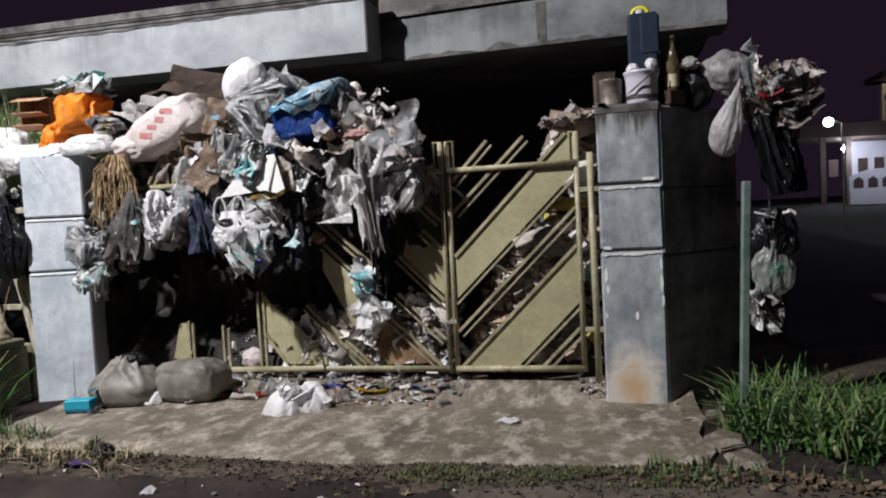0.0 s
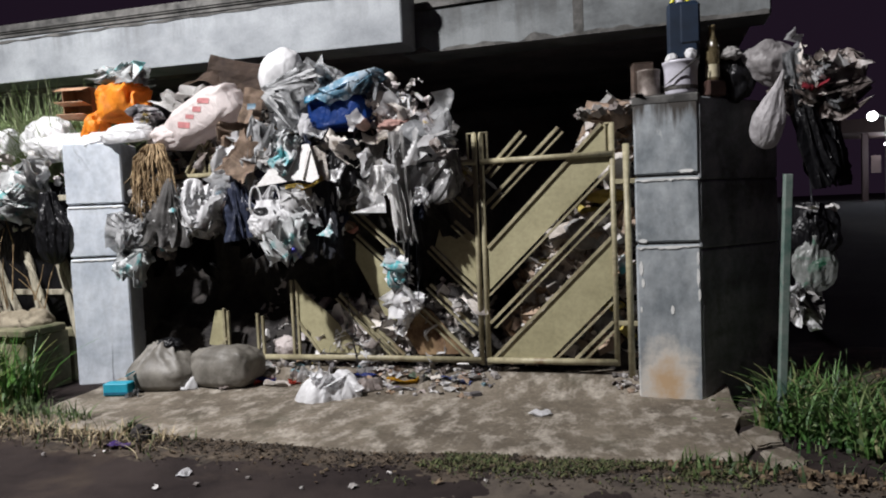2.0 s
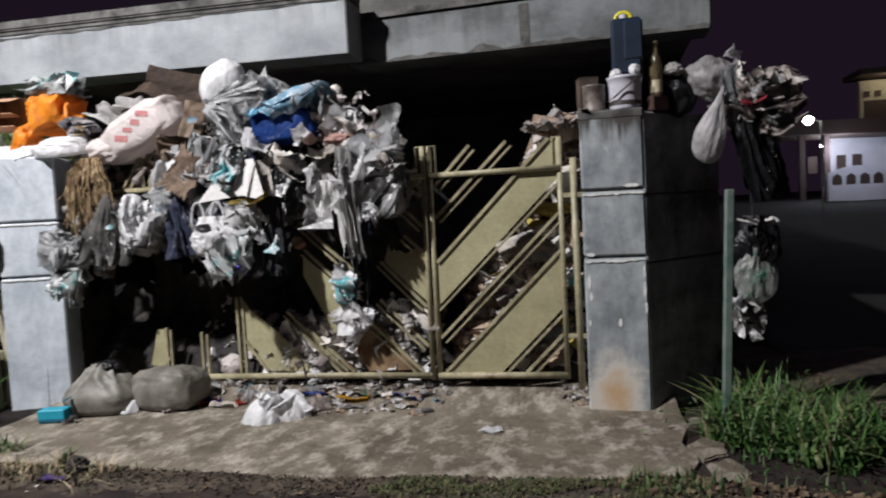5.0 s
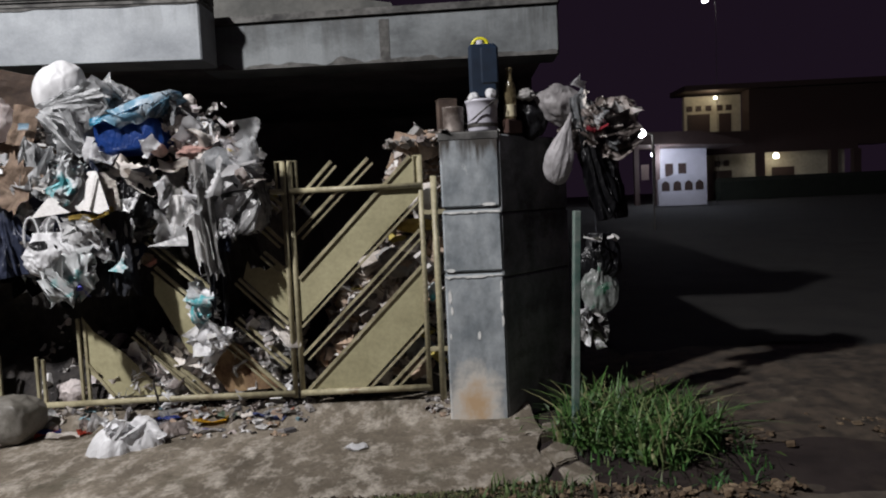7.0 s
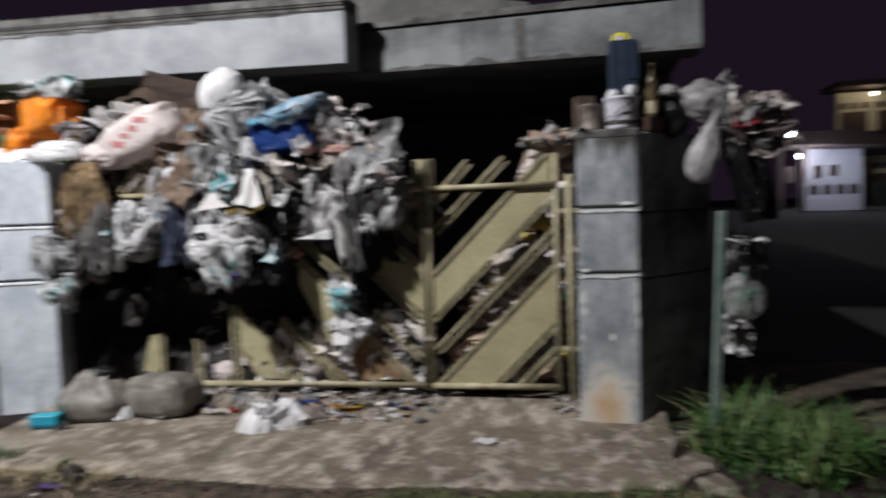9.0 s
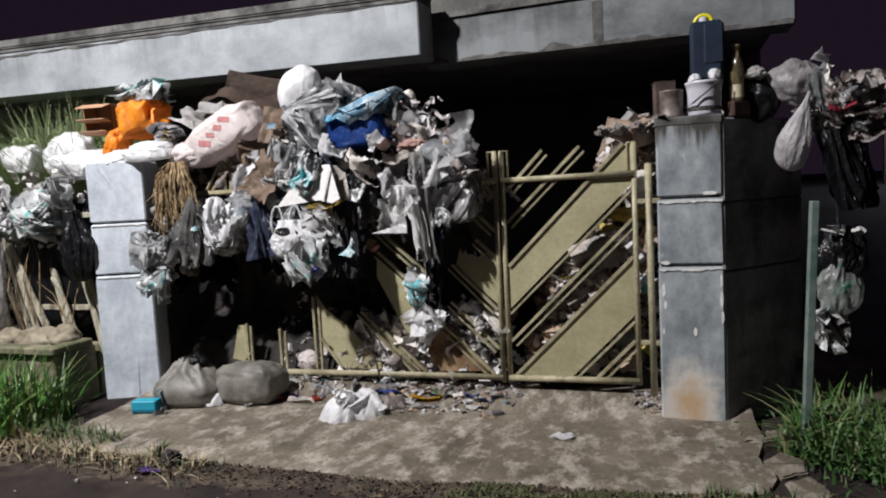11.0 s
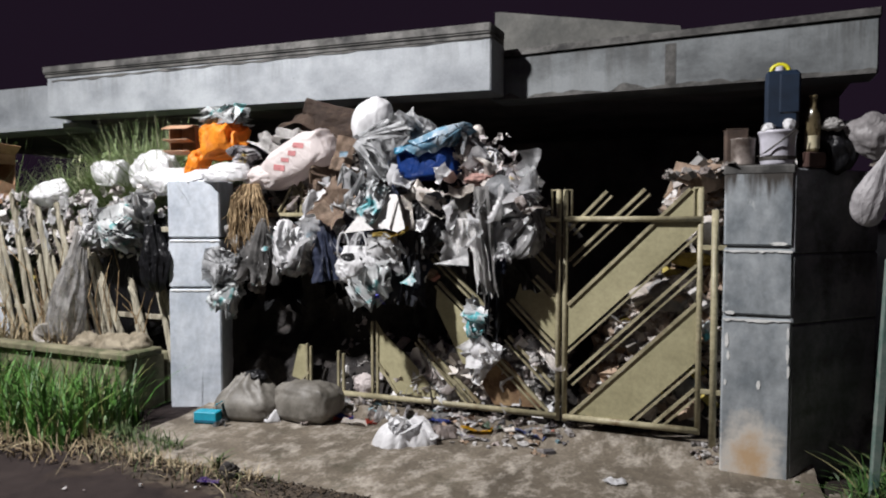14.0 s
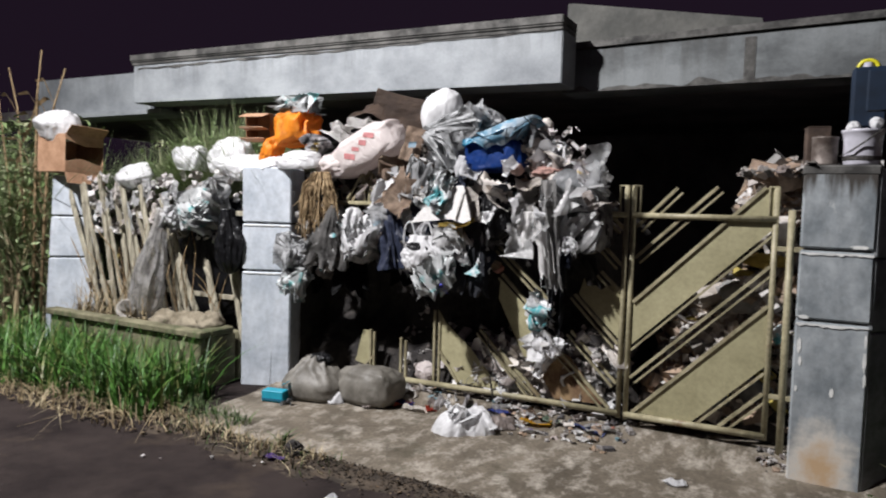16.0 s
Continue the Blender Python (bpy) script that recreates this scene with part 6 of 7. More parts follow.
# ---- sacks and litter on the apron ----
def mud_sack(at, size, seed, turn, slope=0.0, knot=None):
    """A soft filled sack slumped on the ground: broad flat foot, sagging sides, drawn folds near the tied end."""
    t = thing("mud_sack", "grey muddy filled sack lying by the gate", "sack", pose(*at, 0, 0, turn), "filled sacks")
    bm = bmesh.new()
    bmesh.ops.create_icosphere(bm, subdivisions=5, radius=1)
    off = Vector((seed * 1.3, seed * 2.1, seed * 0.7))
    for v in bm.verts:
        p = v.co.copy()
        q = p * 1.2 + off
        a = math.atan2(p.y, p.x)
        p = Vector([math.copysign(abs(k) ** (0.74 if knot else 0.6), k) for k in p]) * (0.95 if knot else 0.9)
        up = max(0.0, p.z)
        w = 1 + 0.12 * noise.noise(q) + 0.03 * noise.noise(q * 2.3) + (0.09 if knot else 0.03) * up * zigzag(9 * a + 3 * noise.noise(q * 1.5))
        e1, e2 = noise.voronoi(Vector((q.x * 1.5, q.y * 1.5, q.z * 2.4)))[0][:2]
        w += 0.06 * (0.3 - min(0.6, e2 - e1))
        p *= w
        if knot:
            p.x, p.y = p.x * (1 - 0.62 * up ** 1.2), p.y * (1 - 0.6 * up ** 1.2)
        if p.z < 0:
            p.x, p.y, p.z = p.x * (1 - 0.1 * p.z * p.z), p.y * (1 - 0.1 * p.z * p.z), max(p.z, -0.62) * 0.8
        v.co = Vector((p.x * size[0] / 2, p.y * size[1] / 2, (p.z + 0.5) * size[2] / 1.45 + slope * p.x * max(0, p.z)))
    part("body", bm, M_SACK, t, smooth=True)
    if knot:
        part("knot", crumple((0.2, 0.15, 0.12), seed + 3, crease=0.3), M_BLACK, t, "black tied knot", m=pose(*knot), smooth=True)
    return t


mud_sack((-2.6, -0.42, -0.11), (0.62, 0.46, 0.36), 50, 14, 0.0, (0.05, 0.0, 0.33))
mud_sack((-2.1, -0.3, -0.1), (0.66, 0.42, 0.31), 57, -4, 0.03)
cy = thing("carton", "small bright cyan carton lying on the apron", "carton", pose(-2.8, -0.72, -0.112, 0, 0, 14))
part("body", box(-0.1, 0.1, -0.055, 0.055, 0, 0.095, 0.006), M_CYAN, cy)
part("end_flap", box(0.112, 0.15, -0.055, 0.055, 0.01, 0.016, 0.001), M_CYAN, cy, m=pose(0, 0, 0, 0, 14, 0))
part("end_flap", box(0.104, 0.14, -0.05, 0.05, 0.0, 0.005, 0.001), M_CYAN, cy, m=pose(0, 0, 0.088, 0, -35, 0))
part("label", box(-0.09, 0.09, -0.058, -0.0555, 0.012, 0.03, 0), plain("dark_teal_print", (0.01, 0.12, 0.2), 0.5), cy, "dark printed band")
scrap("wrapper", "torn dark wrapper beside the cyan carton", (-2.64, -0.74, -0.09), 0.1, 0.07, M_GREYBAG, 1601, (40, 0, 20))
scrap("wrapper", "crushed pale wrapper under the sacks", (-2.34, -0.5, -0.09), 0.14, 0.09, M_WHITE, 1602, (70, 0, 10))
scrap("wrapper", "crushed pale wrapper under the sacks", (-1.98, -0.44, -0.09), 0.16, 0.06, M_BROWNFILM, 1603, (70, 0, -10))
solid("white_bag", slump(0.5, 0.38, 0.18, 3, 36, 120), M_WHITE, "crumpled white plastic bag on the apron", "plastic bag", pose(-1.08, -0.5, -0.115, 0, 0, 20), smooth=True)
for i in range(4):
    scrap("white_bag", "torn fold of the white bag on the apron", (-1.14 + 0.06 * (i % 4), -0.58 + 0.03 * i, -0.03 + 0.02 * (i % 3)), 0.17, 0.13, M_WHITE, 640 + i, (-70 + 20 * (i % 4), 25 * (i % 3) - 25, 40 * i), "plastic bag")
limp("clear_bag", "grey wet plastic beside the white bag", (-0.86, -0.3, -0.1), 0.26, 0.22, 0.08, M_BROWNFILM, 4)


def packet(label, at, w, d, mat, seed, turn):
    return solid("packet", sheet(w, d, seed, 0.02, 0.006, 7, 0.15), mat, label, "packet", pose(at[0], at[1], (apron_z(at[1]) if at[1] > -1.75 else GROUND) + 0.016, 84, 0, turn))


packet("yellow and red snack packet", (-0.62, -0.16, 0), 0.24, 0.13, film("yellow_red_print", (0.7, 0.42, 0.03), 0.35, 0, 0.3, (0.6, 0.06, 0.02)), 1, 10)
packet("white and purple packet", (-0.6, -0.28, 0), 0.2, 0.1, film("white_purple_print", (0.6, 0.58, 0.56), 0.4, 0, 0.3, (0.1, 0.07, 0.35)), 2, 18)
packet("flat white paper packet", (-1.64, -0.29, 0), 0.22, 0.09, M_PALECARD, 3, -4)
packet("blue and white packet", (-1.8, -0.23, 0), 0.2, 0.08, film("blue_print", (0.06, 0.1, 0.45), 0.4, 0, 0.3, (0.6, 0.6, 0.6)), 4, 14)
packet("white and red packet by the post", (-0.08, -0.1, 0), 0.18, 0.08, film("white_red_print", (0.62, 0.6, 0.58), 0.4, 0, 0.3, (0.4, 0.04, 0.04)), 5, -14)
packet("torn white paper scrap", (0.52, -0.69, 0), 0.13, 0.1, M_WHITE, 6, 30)
packet("white paper cup lid on the road", (-1.2, -1.98, 0), 0.07, 0.06, M_WHITE, 7, 70)
packet("blue packet by the rail", (-0.95, -0.12, 0), 0.2, 0.07, film("blue_wrapper", (0.05, 0.08, 0.35), 0.4, 0, 0.3), 8, 6)
packet("small purple scrap on the verge", (-1.9, -1.7, 0), 0.14, 0.05, film("purple_wrapper", (0.12, 0.06, 0.3), 0.4, 0, 0.3), 9, 10)
rng = random.Random(91)
PACKS = [film("red_packet_print", (0.5, 0.08, 0.05), 0.4, 0, 0.3, (0.6, 0.5, 0.4)), film("blue_packet_print", (0.14, 0.17, 0.36), 0.4, 0, 0.3, (0.62, 0.62, 0.62)), M_WHITE, M_PALECARD, M_SILVER, film("green_packet_print", (0.2, 0.28, 0.2), 0.4, 0, 0.3, (0.5, 0.5, 0.45)), M_PALEBOARD]
for i in range(17):
    packet("small flattened wrapper lying by the gate foot", (rng.uniform(-1.95, 0.05), rng.uniform(-0.3, -0.06), 0), rng.uniform(0.08, 0.2), rng.uniform(0.05, 0.1), PACKS[i % 7], 20 + i, rng.uniform(-60, 60))
stuff("apron_litter", scatter(on_apron(area(120, -1.95, 0.1, -0.2, 0.1, 0, 51) + area(24, -1.2, 0.0, -0.4, -0.2, 0, 52)), 0.02, 0.075, 53, 1.5), M_BITS, "small scraps and wrappers along the gate foot", "litter")
stuff("apron_litter", scatter(on_apron(area(34, 0.95, 1.12, -0.2, 0.0, 0, 54)), 0.02, 0.055, 55, 0.8), M_BITS_DIM, "dusty scraps at the hinge post foot", "litter")
stuff("road_litter", scatter(area(16, -2.8, 1.4, -2.2, -1.75, GROUND + 0.015, 56), 0.015, 0.045, 57, 1.3), M_BITS_PALE, "small pale scraps along the verge", "litter")
bag("dark_clod", "dark sooty clod on the apron edge", (-1.85, -1.56, -0.1), (0.14, 0.11, 0.13), M_HEAP, 55, crease=0.3, cat="clod")
stuff("weed_sprig", blades(area(26, -2.06, -1.98, -1.5, -1.44, -0.13, 155), 0.06, 0.17, 156, 0.01, 1.2, 5, 0.8), M_WEED, "small weed sprig growing from the apron edge", "weed")

# broken corner of the apron: flat pieces split along cracks, one tipped up
SLABS = [([(1.7, -0.8), (1.8, -0.65), (1.93, -0.76), (1.9, -0.93), (1.76, -1.03)], 0.0, 0.0), ([(1.77, -1.08), (1.91, -0.97), (1.98, -1.16), (1.93, -1.36), (1.8, -1.36)], 0.0, 0.0),
         ([(1.83, -1.42), (1.95, -1.4), (1.99, -1.5), (1.88, -1.54)], -0.02, 3.0), ([(1.72, -0.62), (1.76, -0.34), (1.98, -0.3), (1.95, -0.44)], 0.03, -7.0), ([(1.8, -0.6), (1.86, -0.55), (1.9, -0.62), (1.84, -0.67)], 0.03, 8.0)]
for i, (outline, lift, tip) in enumerate(SLABS):
    cx, cy = sum(p[0] for p in outline) / len(outline), sum(p[1] for p in outline) / len(outline)
    rim = []
    for (ax, ay), (bx, by) in zip(outline, outline[1:] + outline[:1]):
        for k in range(5):
            x, y = ax + (bx - ax) * k / 5 - cx, ay + (by - ay) * k / 5 - cy
            w = 1 + 0.1 * noise.noise(Vector((x * 14, y * 14, i)))
            rim.append((x * w, y * w))
    bm = plate(rim, -0.09, 0.0, "z")
    edges = [e for e in bm.edges if all(v.co.z > -0.01 for v in e.verts) and e.is_manifold]
    bmesh.ops.bevel(bm, geom=edges, offset=0.01, segments=2, affect="EDGES")
    solid("broken_slab", bm, M_SLAB, "flat broken piece of concrete at the apron corner", "rubble", pose(cx, cy, apron_z(cy) - 0.003 + lift, tip, tip * 0.6, 0), "broken slabs")

# ---- fence bay and planter ----
planter = thing("planter", "long mossy plastered planter trough below the fence", "planter", pose(0, 0, 0))
part("front", box(-5.95, -3.66, -0.78, -0.7, -0.3, 0.33, 0.01), M_PLANTER, planter)
part("end", box(-3.74, -3.66, -0.698, -0.34, -0.3, 0.33, 0.01), M_PLANTER, planter)
part("back", box(-5.95, -3.66, -0.3, -0.24, -0.3, 0.33, 0.01), M_PLANTER, planter)
part("rim", box(-5.98, -3.62, -0.82, -0.68, 0.335, 0.4, 0.012), M_PLANTER, planter, "broad worn rim")
part("rim", box(-3.76, -3.62, -0.678, -0.4, 0.335, 0.4, 0.012), M_PLANTER, planter)
part("soil", box(-5.94, -3.75, -0.69, -0.31, 0.1, 0.3, 0.02), M_SOIL, planter)
for x, w, y, z in ((-4.08, 0.56, -0.5, 0.38), (-4.42, 0.3, -0.54, 0.36), (-3.84, 0.26, -0.5, 0.4)):
    bag("earth_clod", "rough dry lump of earth in the planter", (x, y, z), (w, 0.28, 0.26), M_CLOD, int(-x * 10), crease=0.16, cat="clod", detail=4, freq=2.2)
fence = thing("picket_fence", "leaning weathered split-wood picket fence", "fence", pose(0, 0, 0))
rng = random.Random(17)
x = -6.0
while x < -3.62:
    broken = -4.55 < x < -3.75
    top = rng.uniform(0.85, 1.25) if broken else rng.uniform(1.5, 1.86)
    w, lean, y = rng.uniform(0.022, 0.042), rng.uniform(-0.62, -0.26), -0.31 + rng.uniform(-0.05, 0.03)
    bm = box(-w, w, -0.012, 0.012, 0.2, top, 0.004)
    bmesh.ops.subdivide_edges(bm, edges=[e for e in bm.edges if e.calc_length() > 0.5], cuts=6)
    for v in bm.verts:
        k = (v.co.z - 0.2)
        v.co.x += lean * k * 0.75 + 0.012 * noise.noise(Vector((x * 5, v.co.z * 3, 0)))
        v.co.y += 0.02 * noise.noise(Vector((x * 5, v.co.z * 2, 9)))
        if v.co.z > top - 0.02:
            v.co.z += 0.09 * noise.noise(v.co * 30 + Vector((x, 0, 0)))
    part("picket", bm, M_WOOD, fence, m=pose(x + 0.25, y, 0))
    x += rng.uniform(0.14, 0.22) if broken else rng.uniform(0.075, 0.13)
for z in (0.62, 1.45):
    part("rail", box(-6.1, -3.6, -0.275, -0.255, z, z + 0.05, 0.004), M_WOOD, fence)
stuff("fence_litter", scatter([(random.Random(i).uniform(-6.0, -3.7), -0.3 + random.Random(i + 900).uniform(-0.06, 0.12), random.Random(i + 500).uniform(1.2, 1.85)) for i in range(240)], 0.04, 0.13, 90, 0.1), M_BITS_PALE, "pale scraps jammed between the picket tops", "litter")
rng = random.Random(23)
for i in range(26):
    x0, z0 = rng.uniform(-5.9, -3.8), rng.uniform(0.4, 0.6)
    a = rng.uniform(-0.7, 0.7)
    l = rng.uniform(0.3, 0.9)
    solid("dry_stalk", tube([(x0, -0.4, z0), (x0 + a * l * 0.5, -0.42 + rng.uniform(-0.1, 0.1), z0 + l * 0.55), (x0 + a * l, -0.44 + rng.uniform(-0.1, 0.1), z0 + l * 0.9)], 0.006, 4, 0.003), M_STRAW, "thin dry stalk leaning on the fence", "dry stalk", group="dry stalks")

stuff("planter_weeds", blades(area(260, -5.9, -4.6, -0.66, -0.36, 0.28, 93), 0.12, 0.5, 94, 0.008, 1.2), M_GRASS_DRY, "dry tangled weeds in the planter", "dry grass")
stuff("planter_litter", scatter(area(120, -5.9, -3.8, -0.66, -0.36, 0.31, 95), 0.03, 0.1, 96, 0.6), M_BITS_DIM, "dusty scraps and clods in the planter", "litter")
pot = thing("flower_pot", "small grey clay pot lying in the planter", "pot", pose(-4.95, -0.52, 0.42, 70, 0, 30))
part("body", lathe([(0.06, 0), (0.09, 0.14), (0.1, 0.145), (0.1, 0.17), (0.085, 0.17), (0.055, 0.02)], 18), M_ROCK, pot, smooth=True)

# ---- plants ----
stuff("grass", blades(area(2600, -6.3, -3.35, -1.65, -0.82, GROUND, 61, lambda x, y, r: y < -0.8 and y > -1.65 + 0.25 * noise.noise(Vector((x * 2, 0, 0))) - 0.1 * (x + 4.5) * 0), 0.18, 0.68, 62, 0.011, 1.0), M_GRASS, "thick green grass in front of the planter", "grass")
stuff("grass", blades(area(700, -6.4, -3.2, -1.9, -1.3, GROUND + 0.005, 63), 0.06, 0.3, 64, 0.006, 3.0), M_GRASS_DRY, "dry yellow grass lying along the road edge", "dry grass")
stuff("grass", blades(area(1300, 1.75, 3.1, -1.25, 0.05, GROUND, 65, lambda x, y, r: ((x - 2.34) / 0.47) ** 2 + ((y + 0.58) / 0.5) ** 2 < 1 + 0.8 * noise.noise(Vector((x * 4, y * 4, 0)))), 0.06, 0.42, 66, 0.009, 1.5, 5, 0.4), motley("mixed_green_grass", [(0.0, (0.05, 0.13, 0.025)), (0.3, (0.09, 0.19, 0.045)), (0.55, (0.03, 0.085, 0.018)), (0.75, (0.16, 0.21, 0.08)), (0.92, (0.25, 0.24, 0.12))], 0.55), "dense green grass clump beside the post", "grass")
stuff("grass", leaves([(2.3 + random.Random(i).gauss(0, 0.27), -0.6 + random.Random(i + 7000).gauss(0, 0.28), GROUND + 0.04 + 0.2 * random.Random(i + 9000).random()) for i in range(420)], 0.03, 0.07, 165), M_WEED, "small broad leaves among the grass clump", "weeds")
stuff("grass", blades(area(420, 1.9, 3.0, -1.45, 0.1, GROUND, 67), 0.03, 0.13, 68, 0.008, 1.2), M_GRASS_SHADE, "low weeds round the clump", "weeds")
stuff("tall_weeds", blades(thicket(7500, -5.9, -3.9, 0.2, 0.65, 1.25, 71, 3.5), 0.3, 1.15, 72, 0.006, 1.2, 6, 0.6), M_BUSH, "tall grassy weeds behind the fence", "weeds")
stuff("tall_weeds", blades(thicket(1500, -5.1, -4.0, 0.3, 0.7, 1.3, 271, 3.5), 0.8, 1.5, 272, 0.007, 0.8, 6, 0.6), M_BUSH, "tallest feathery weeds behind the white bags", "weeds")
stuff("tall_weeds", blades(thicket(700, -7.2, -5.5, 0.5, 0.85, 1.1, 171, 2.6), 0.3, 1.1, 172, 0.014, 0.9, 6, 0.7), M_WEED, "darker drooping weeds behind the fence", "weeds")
rng = random.Random(173)
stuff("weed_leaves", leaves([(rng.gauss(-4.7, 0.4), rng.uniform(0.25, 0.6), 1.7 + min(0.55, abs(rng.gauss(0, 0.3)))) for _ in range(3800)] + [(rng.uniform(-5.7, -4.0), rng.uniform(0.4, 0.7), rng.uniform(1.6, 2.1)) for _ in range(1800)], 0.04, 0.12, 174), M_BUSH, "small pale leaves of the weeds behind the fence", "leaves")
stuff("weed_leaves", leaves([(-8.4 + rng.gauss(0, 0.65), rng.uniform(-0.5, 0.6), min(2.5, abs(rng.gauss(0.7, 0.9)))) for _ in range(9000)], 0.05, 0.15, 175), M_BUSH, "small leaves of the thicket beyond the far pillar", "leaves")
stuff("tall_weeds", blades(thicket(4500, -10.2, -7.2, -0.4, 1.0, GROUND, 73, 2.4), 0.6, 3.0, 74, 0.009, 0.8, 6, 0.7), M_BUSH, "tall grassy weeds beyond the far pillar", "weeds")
stuff("dry_reeds", blades(thicket(260, -8.8, -7.1, -0.5, 0.1, GROUND, 75, 2.2), 1.0, 2.6, 76, 0.012, 0.5, 6, 0.5), M_GRASS_DRY, "dry reed stalks beyond the far pillar", "reeds")
rng = random.Random(177)
for x, h, bow in ((-7.35, 3.3, -0.2), (-7.2, 3.45, 0.25), (-7.05, 3.2, 0.5), (-7.6, 3.6, -0.5)):
    cane = thing("dry_cane", "tall dry cane with a drooping feathery head", "reed", pose(x, -0.25, GROUND), "dry canes")
    part("stem", tube([(0, 0, 0), (bow * 0.2, 0.02, h * 0.5), (bow * 0.6, 0, h * 0.85), (bow * 1.2, -0.03, h)], 0.022, 7, 0.006), M_STRAW, cane, smooth=True)
    for k in range(9):
        f = 0.3 + 0.075 * k
        s = rng.choice((-1, 1)) * rng.uniform(0.25, 0.5)
        bm = bmesh.new()
        rib = [(bow * 0.6 * f * f + s * t, -0.1 * t * k % 0.07, h * f + 0.25 * t - 0.6 * t * t) for t in (0, 0.3, 0.6, 0.85, 1.0)]
        rows = [[bm.verts.new((px, py - 0.018 * wd, pz + 0.018 * wd)), bm.verts.new((px, py + 0.018 * wd, pz - 0.018 * wd))] for (px, py, pz), wd in zip(rib, (0.5, 1.0, 0.8, 0.5, 0.1))]
        for a, b in zip(rows, rows[1:]):
            bm.faces.new((a[0], a[1], b[1], b[0]))
        part("leaf", bm, M_STRAW, cane)
rubble = scatter(area(900, 2.7, 5.5, -0.9, 1.3, GROUND + 0.03, 77, lambda x, y, r: noise.noise(Vector((x * 1.6, y * 1.6, 3))) > r.uniform(-0.3, 0.5)), 0.015, 0.06, 78, 1.3)
stuff("ground_litter", rubble, M_LEAVES, "leaf litter and scraps on the bare verge", "litter")
bm = bmesh.new()
bmesh.ops.create_grid(bm, x_segments=40, y_segments=30, size=1)
for v in bm.verts:
    x, y = 4.6 + v.co.x * 2.9, 0.6 + v.co.y * 1.7
    e = max(abs(v.co.x), abs(v.co.y))
    e = min(1.0, e + 0.3 * max(0, noise.noise(Vector((x * 1.3, y * 1.3, 4)))))
    v.co = (x, y, GROUND + 0.11 * (1 - e ** 2) - 0.03 + 0.03 * noise.noise(Vector((x * 2, y * 2, 0))) * (1 - e))
solid("verge", bm, M_SOIL, "bare brown soil verge beyond the grass", "verge", kind="structure", smooth=True)

EDGE = [(-4.2, -1.0), (-3.6, -1.25), (-3.0, -1.5), (-2.5, -1.54), (-0.86, -1.54), (-0.3, -1.56), (0.32, -1.46), (0.94, -1.44), (1.5, -1.36), (2.0, -1.4), (2.5, -1.5), (3.2, -1.4)]


# Ground sheet whose near-black colour paints the shadow lying beyond the wall.
bm = bmesh.new()
bmesh.ops.create_grid(bm, x_segments=70, y_segments=70, size=1)
for v in bm.verts:
    x, y = 2.75 + 40 * ((v.co.x + 1) / 2) ** 2, 1.7 + 40 * ((v.co.y + 1) / 2) ** 2
    y += 0.4 * noise.noise(Vector((x * 0.6, 1, 0)))
    v.co = (x, y, GROUND + 0.03 + min(0.045 * max(0.0, y - 3), 1.0) + 0.03 * noise.noise(Vector((x, y, 5))))
solid("field", bm, surface("shadow_dark_earth", (0.005, 0.0045, 0.004), (0.014, 0.012, 0.01), 2, 30, 1.0, 0.8, dist=0.03), "ground beyond the wall, coloured dark as if in shadow", "ground", kind="structure", smooth=True)


def edge_spots(n, seed, x0, x1, wide):
    r, out = random.Random(seed), []
    while len(out) < n:
        x = r.uniform(x0, x1)
        e = lerp(x, EDGE)
        out.append((x, e - abs(r.gauss(0, wide)) + 0.05, GROUND + 0.012))
    return out


def silt(x0, x1, nx, ny, inner, width, lift, seed):
    """Loose earth or a brighter road strip along the apron edge: thin, uneven, breaking up into patches at its margin.
    """
    bm, rows = bmesh.new(), []
    for i in range(nx + 1):
        x, row = x0 + (x1 - x0) * i / nx, []
        ends = min(1.0, 3 * (x - x0), 3 * (x1 - x))
        for j in range(ny + 1):
            k = j / ny
            y = lerp(x, EDGE) + inner - width * k
            z = lift * (1 - 1.6 * k) * ends - 0.012 * (1 - ends) + 0.016 * noise.noise(Vector((x * 3.1, y * 3.1, seed))) * min(1, 3 * k) + 0.009 * noise.noise(Vector((x * 11, y * 11, seed))) + 0.005 * noise.noise(Vector((x * 31, y * 31, seed)))
            row.append(bm.verts.new((x, y, GROUND + z)))
        rows.append(row)
    for a, b in zip(rows, rows[1:]):
        for j in range(ny):
            bm.faces.new((a[j], a[j + 1], b[j + 1], b[j]))
    return bm


# Paler than the asphalt, to paint the stronger light on the right-hand road.
M_ROAD_BRIGHT = surface("brightened_road_brown", (0.03, 0.0225, 0.018), (0.075, 0.06, 0.046), 4, 60, 0.95, 0.6, (0.035, 0.03, 0.02), (0.56, 0.7), dist=0.012)
solid("bright_verge", silt(0.2, 3.8, 220, 40, -0.1, 0.75, 0.012, 3), M_ROAD_BRIGHT, "paler brown strip brightening the road edge on the right", "soil", kind="structure", smooth=True)
solid("verge_soil", silt(-4.2, 3.2, 380, 24, 0.04, 0.36, 0.02, 8), M_SOIL, "dark crumbly soil washed along the apron edge", "soil", kind="structure", smooth=True)
stuff("soil_crumbs", scatter([(x, y, z + 0.015) for x, y, z in edge_spots(2600, 81, -3.8, 2.4, 0.13)], 0.006, 0.022, 82, 0.8), M_SOILBITS, "crumbled soil along the apron edge", "soil")
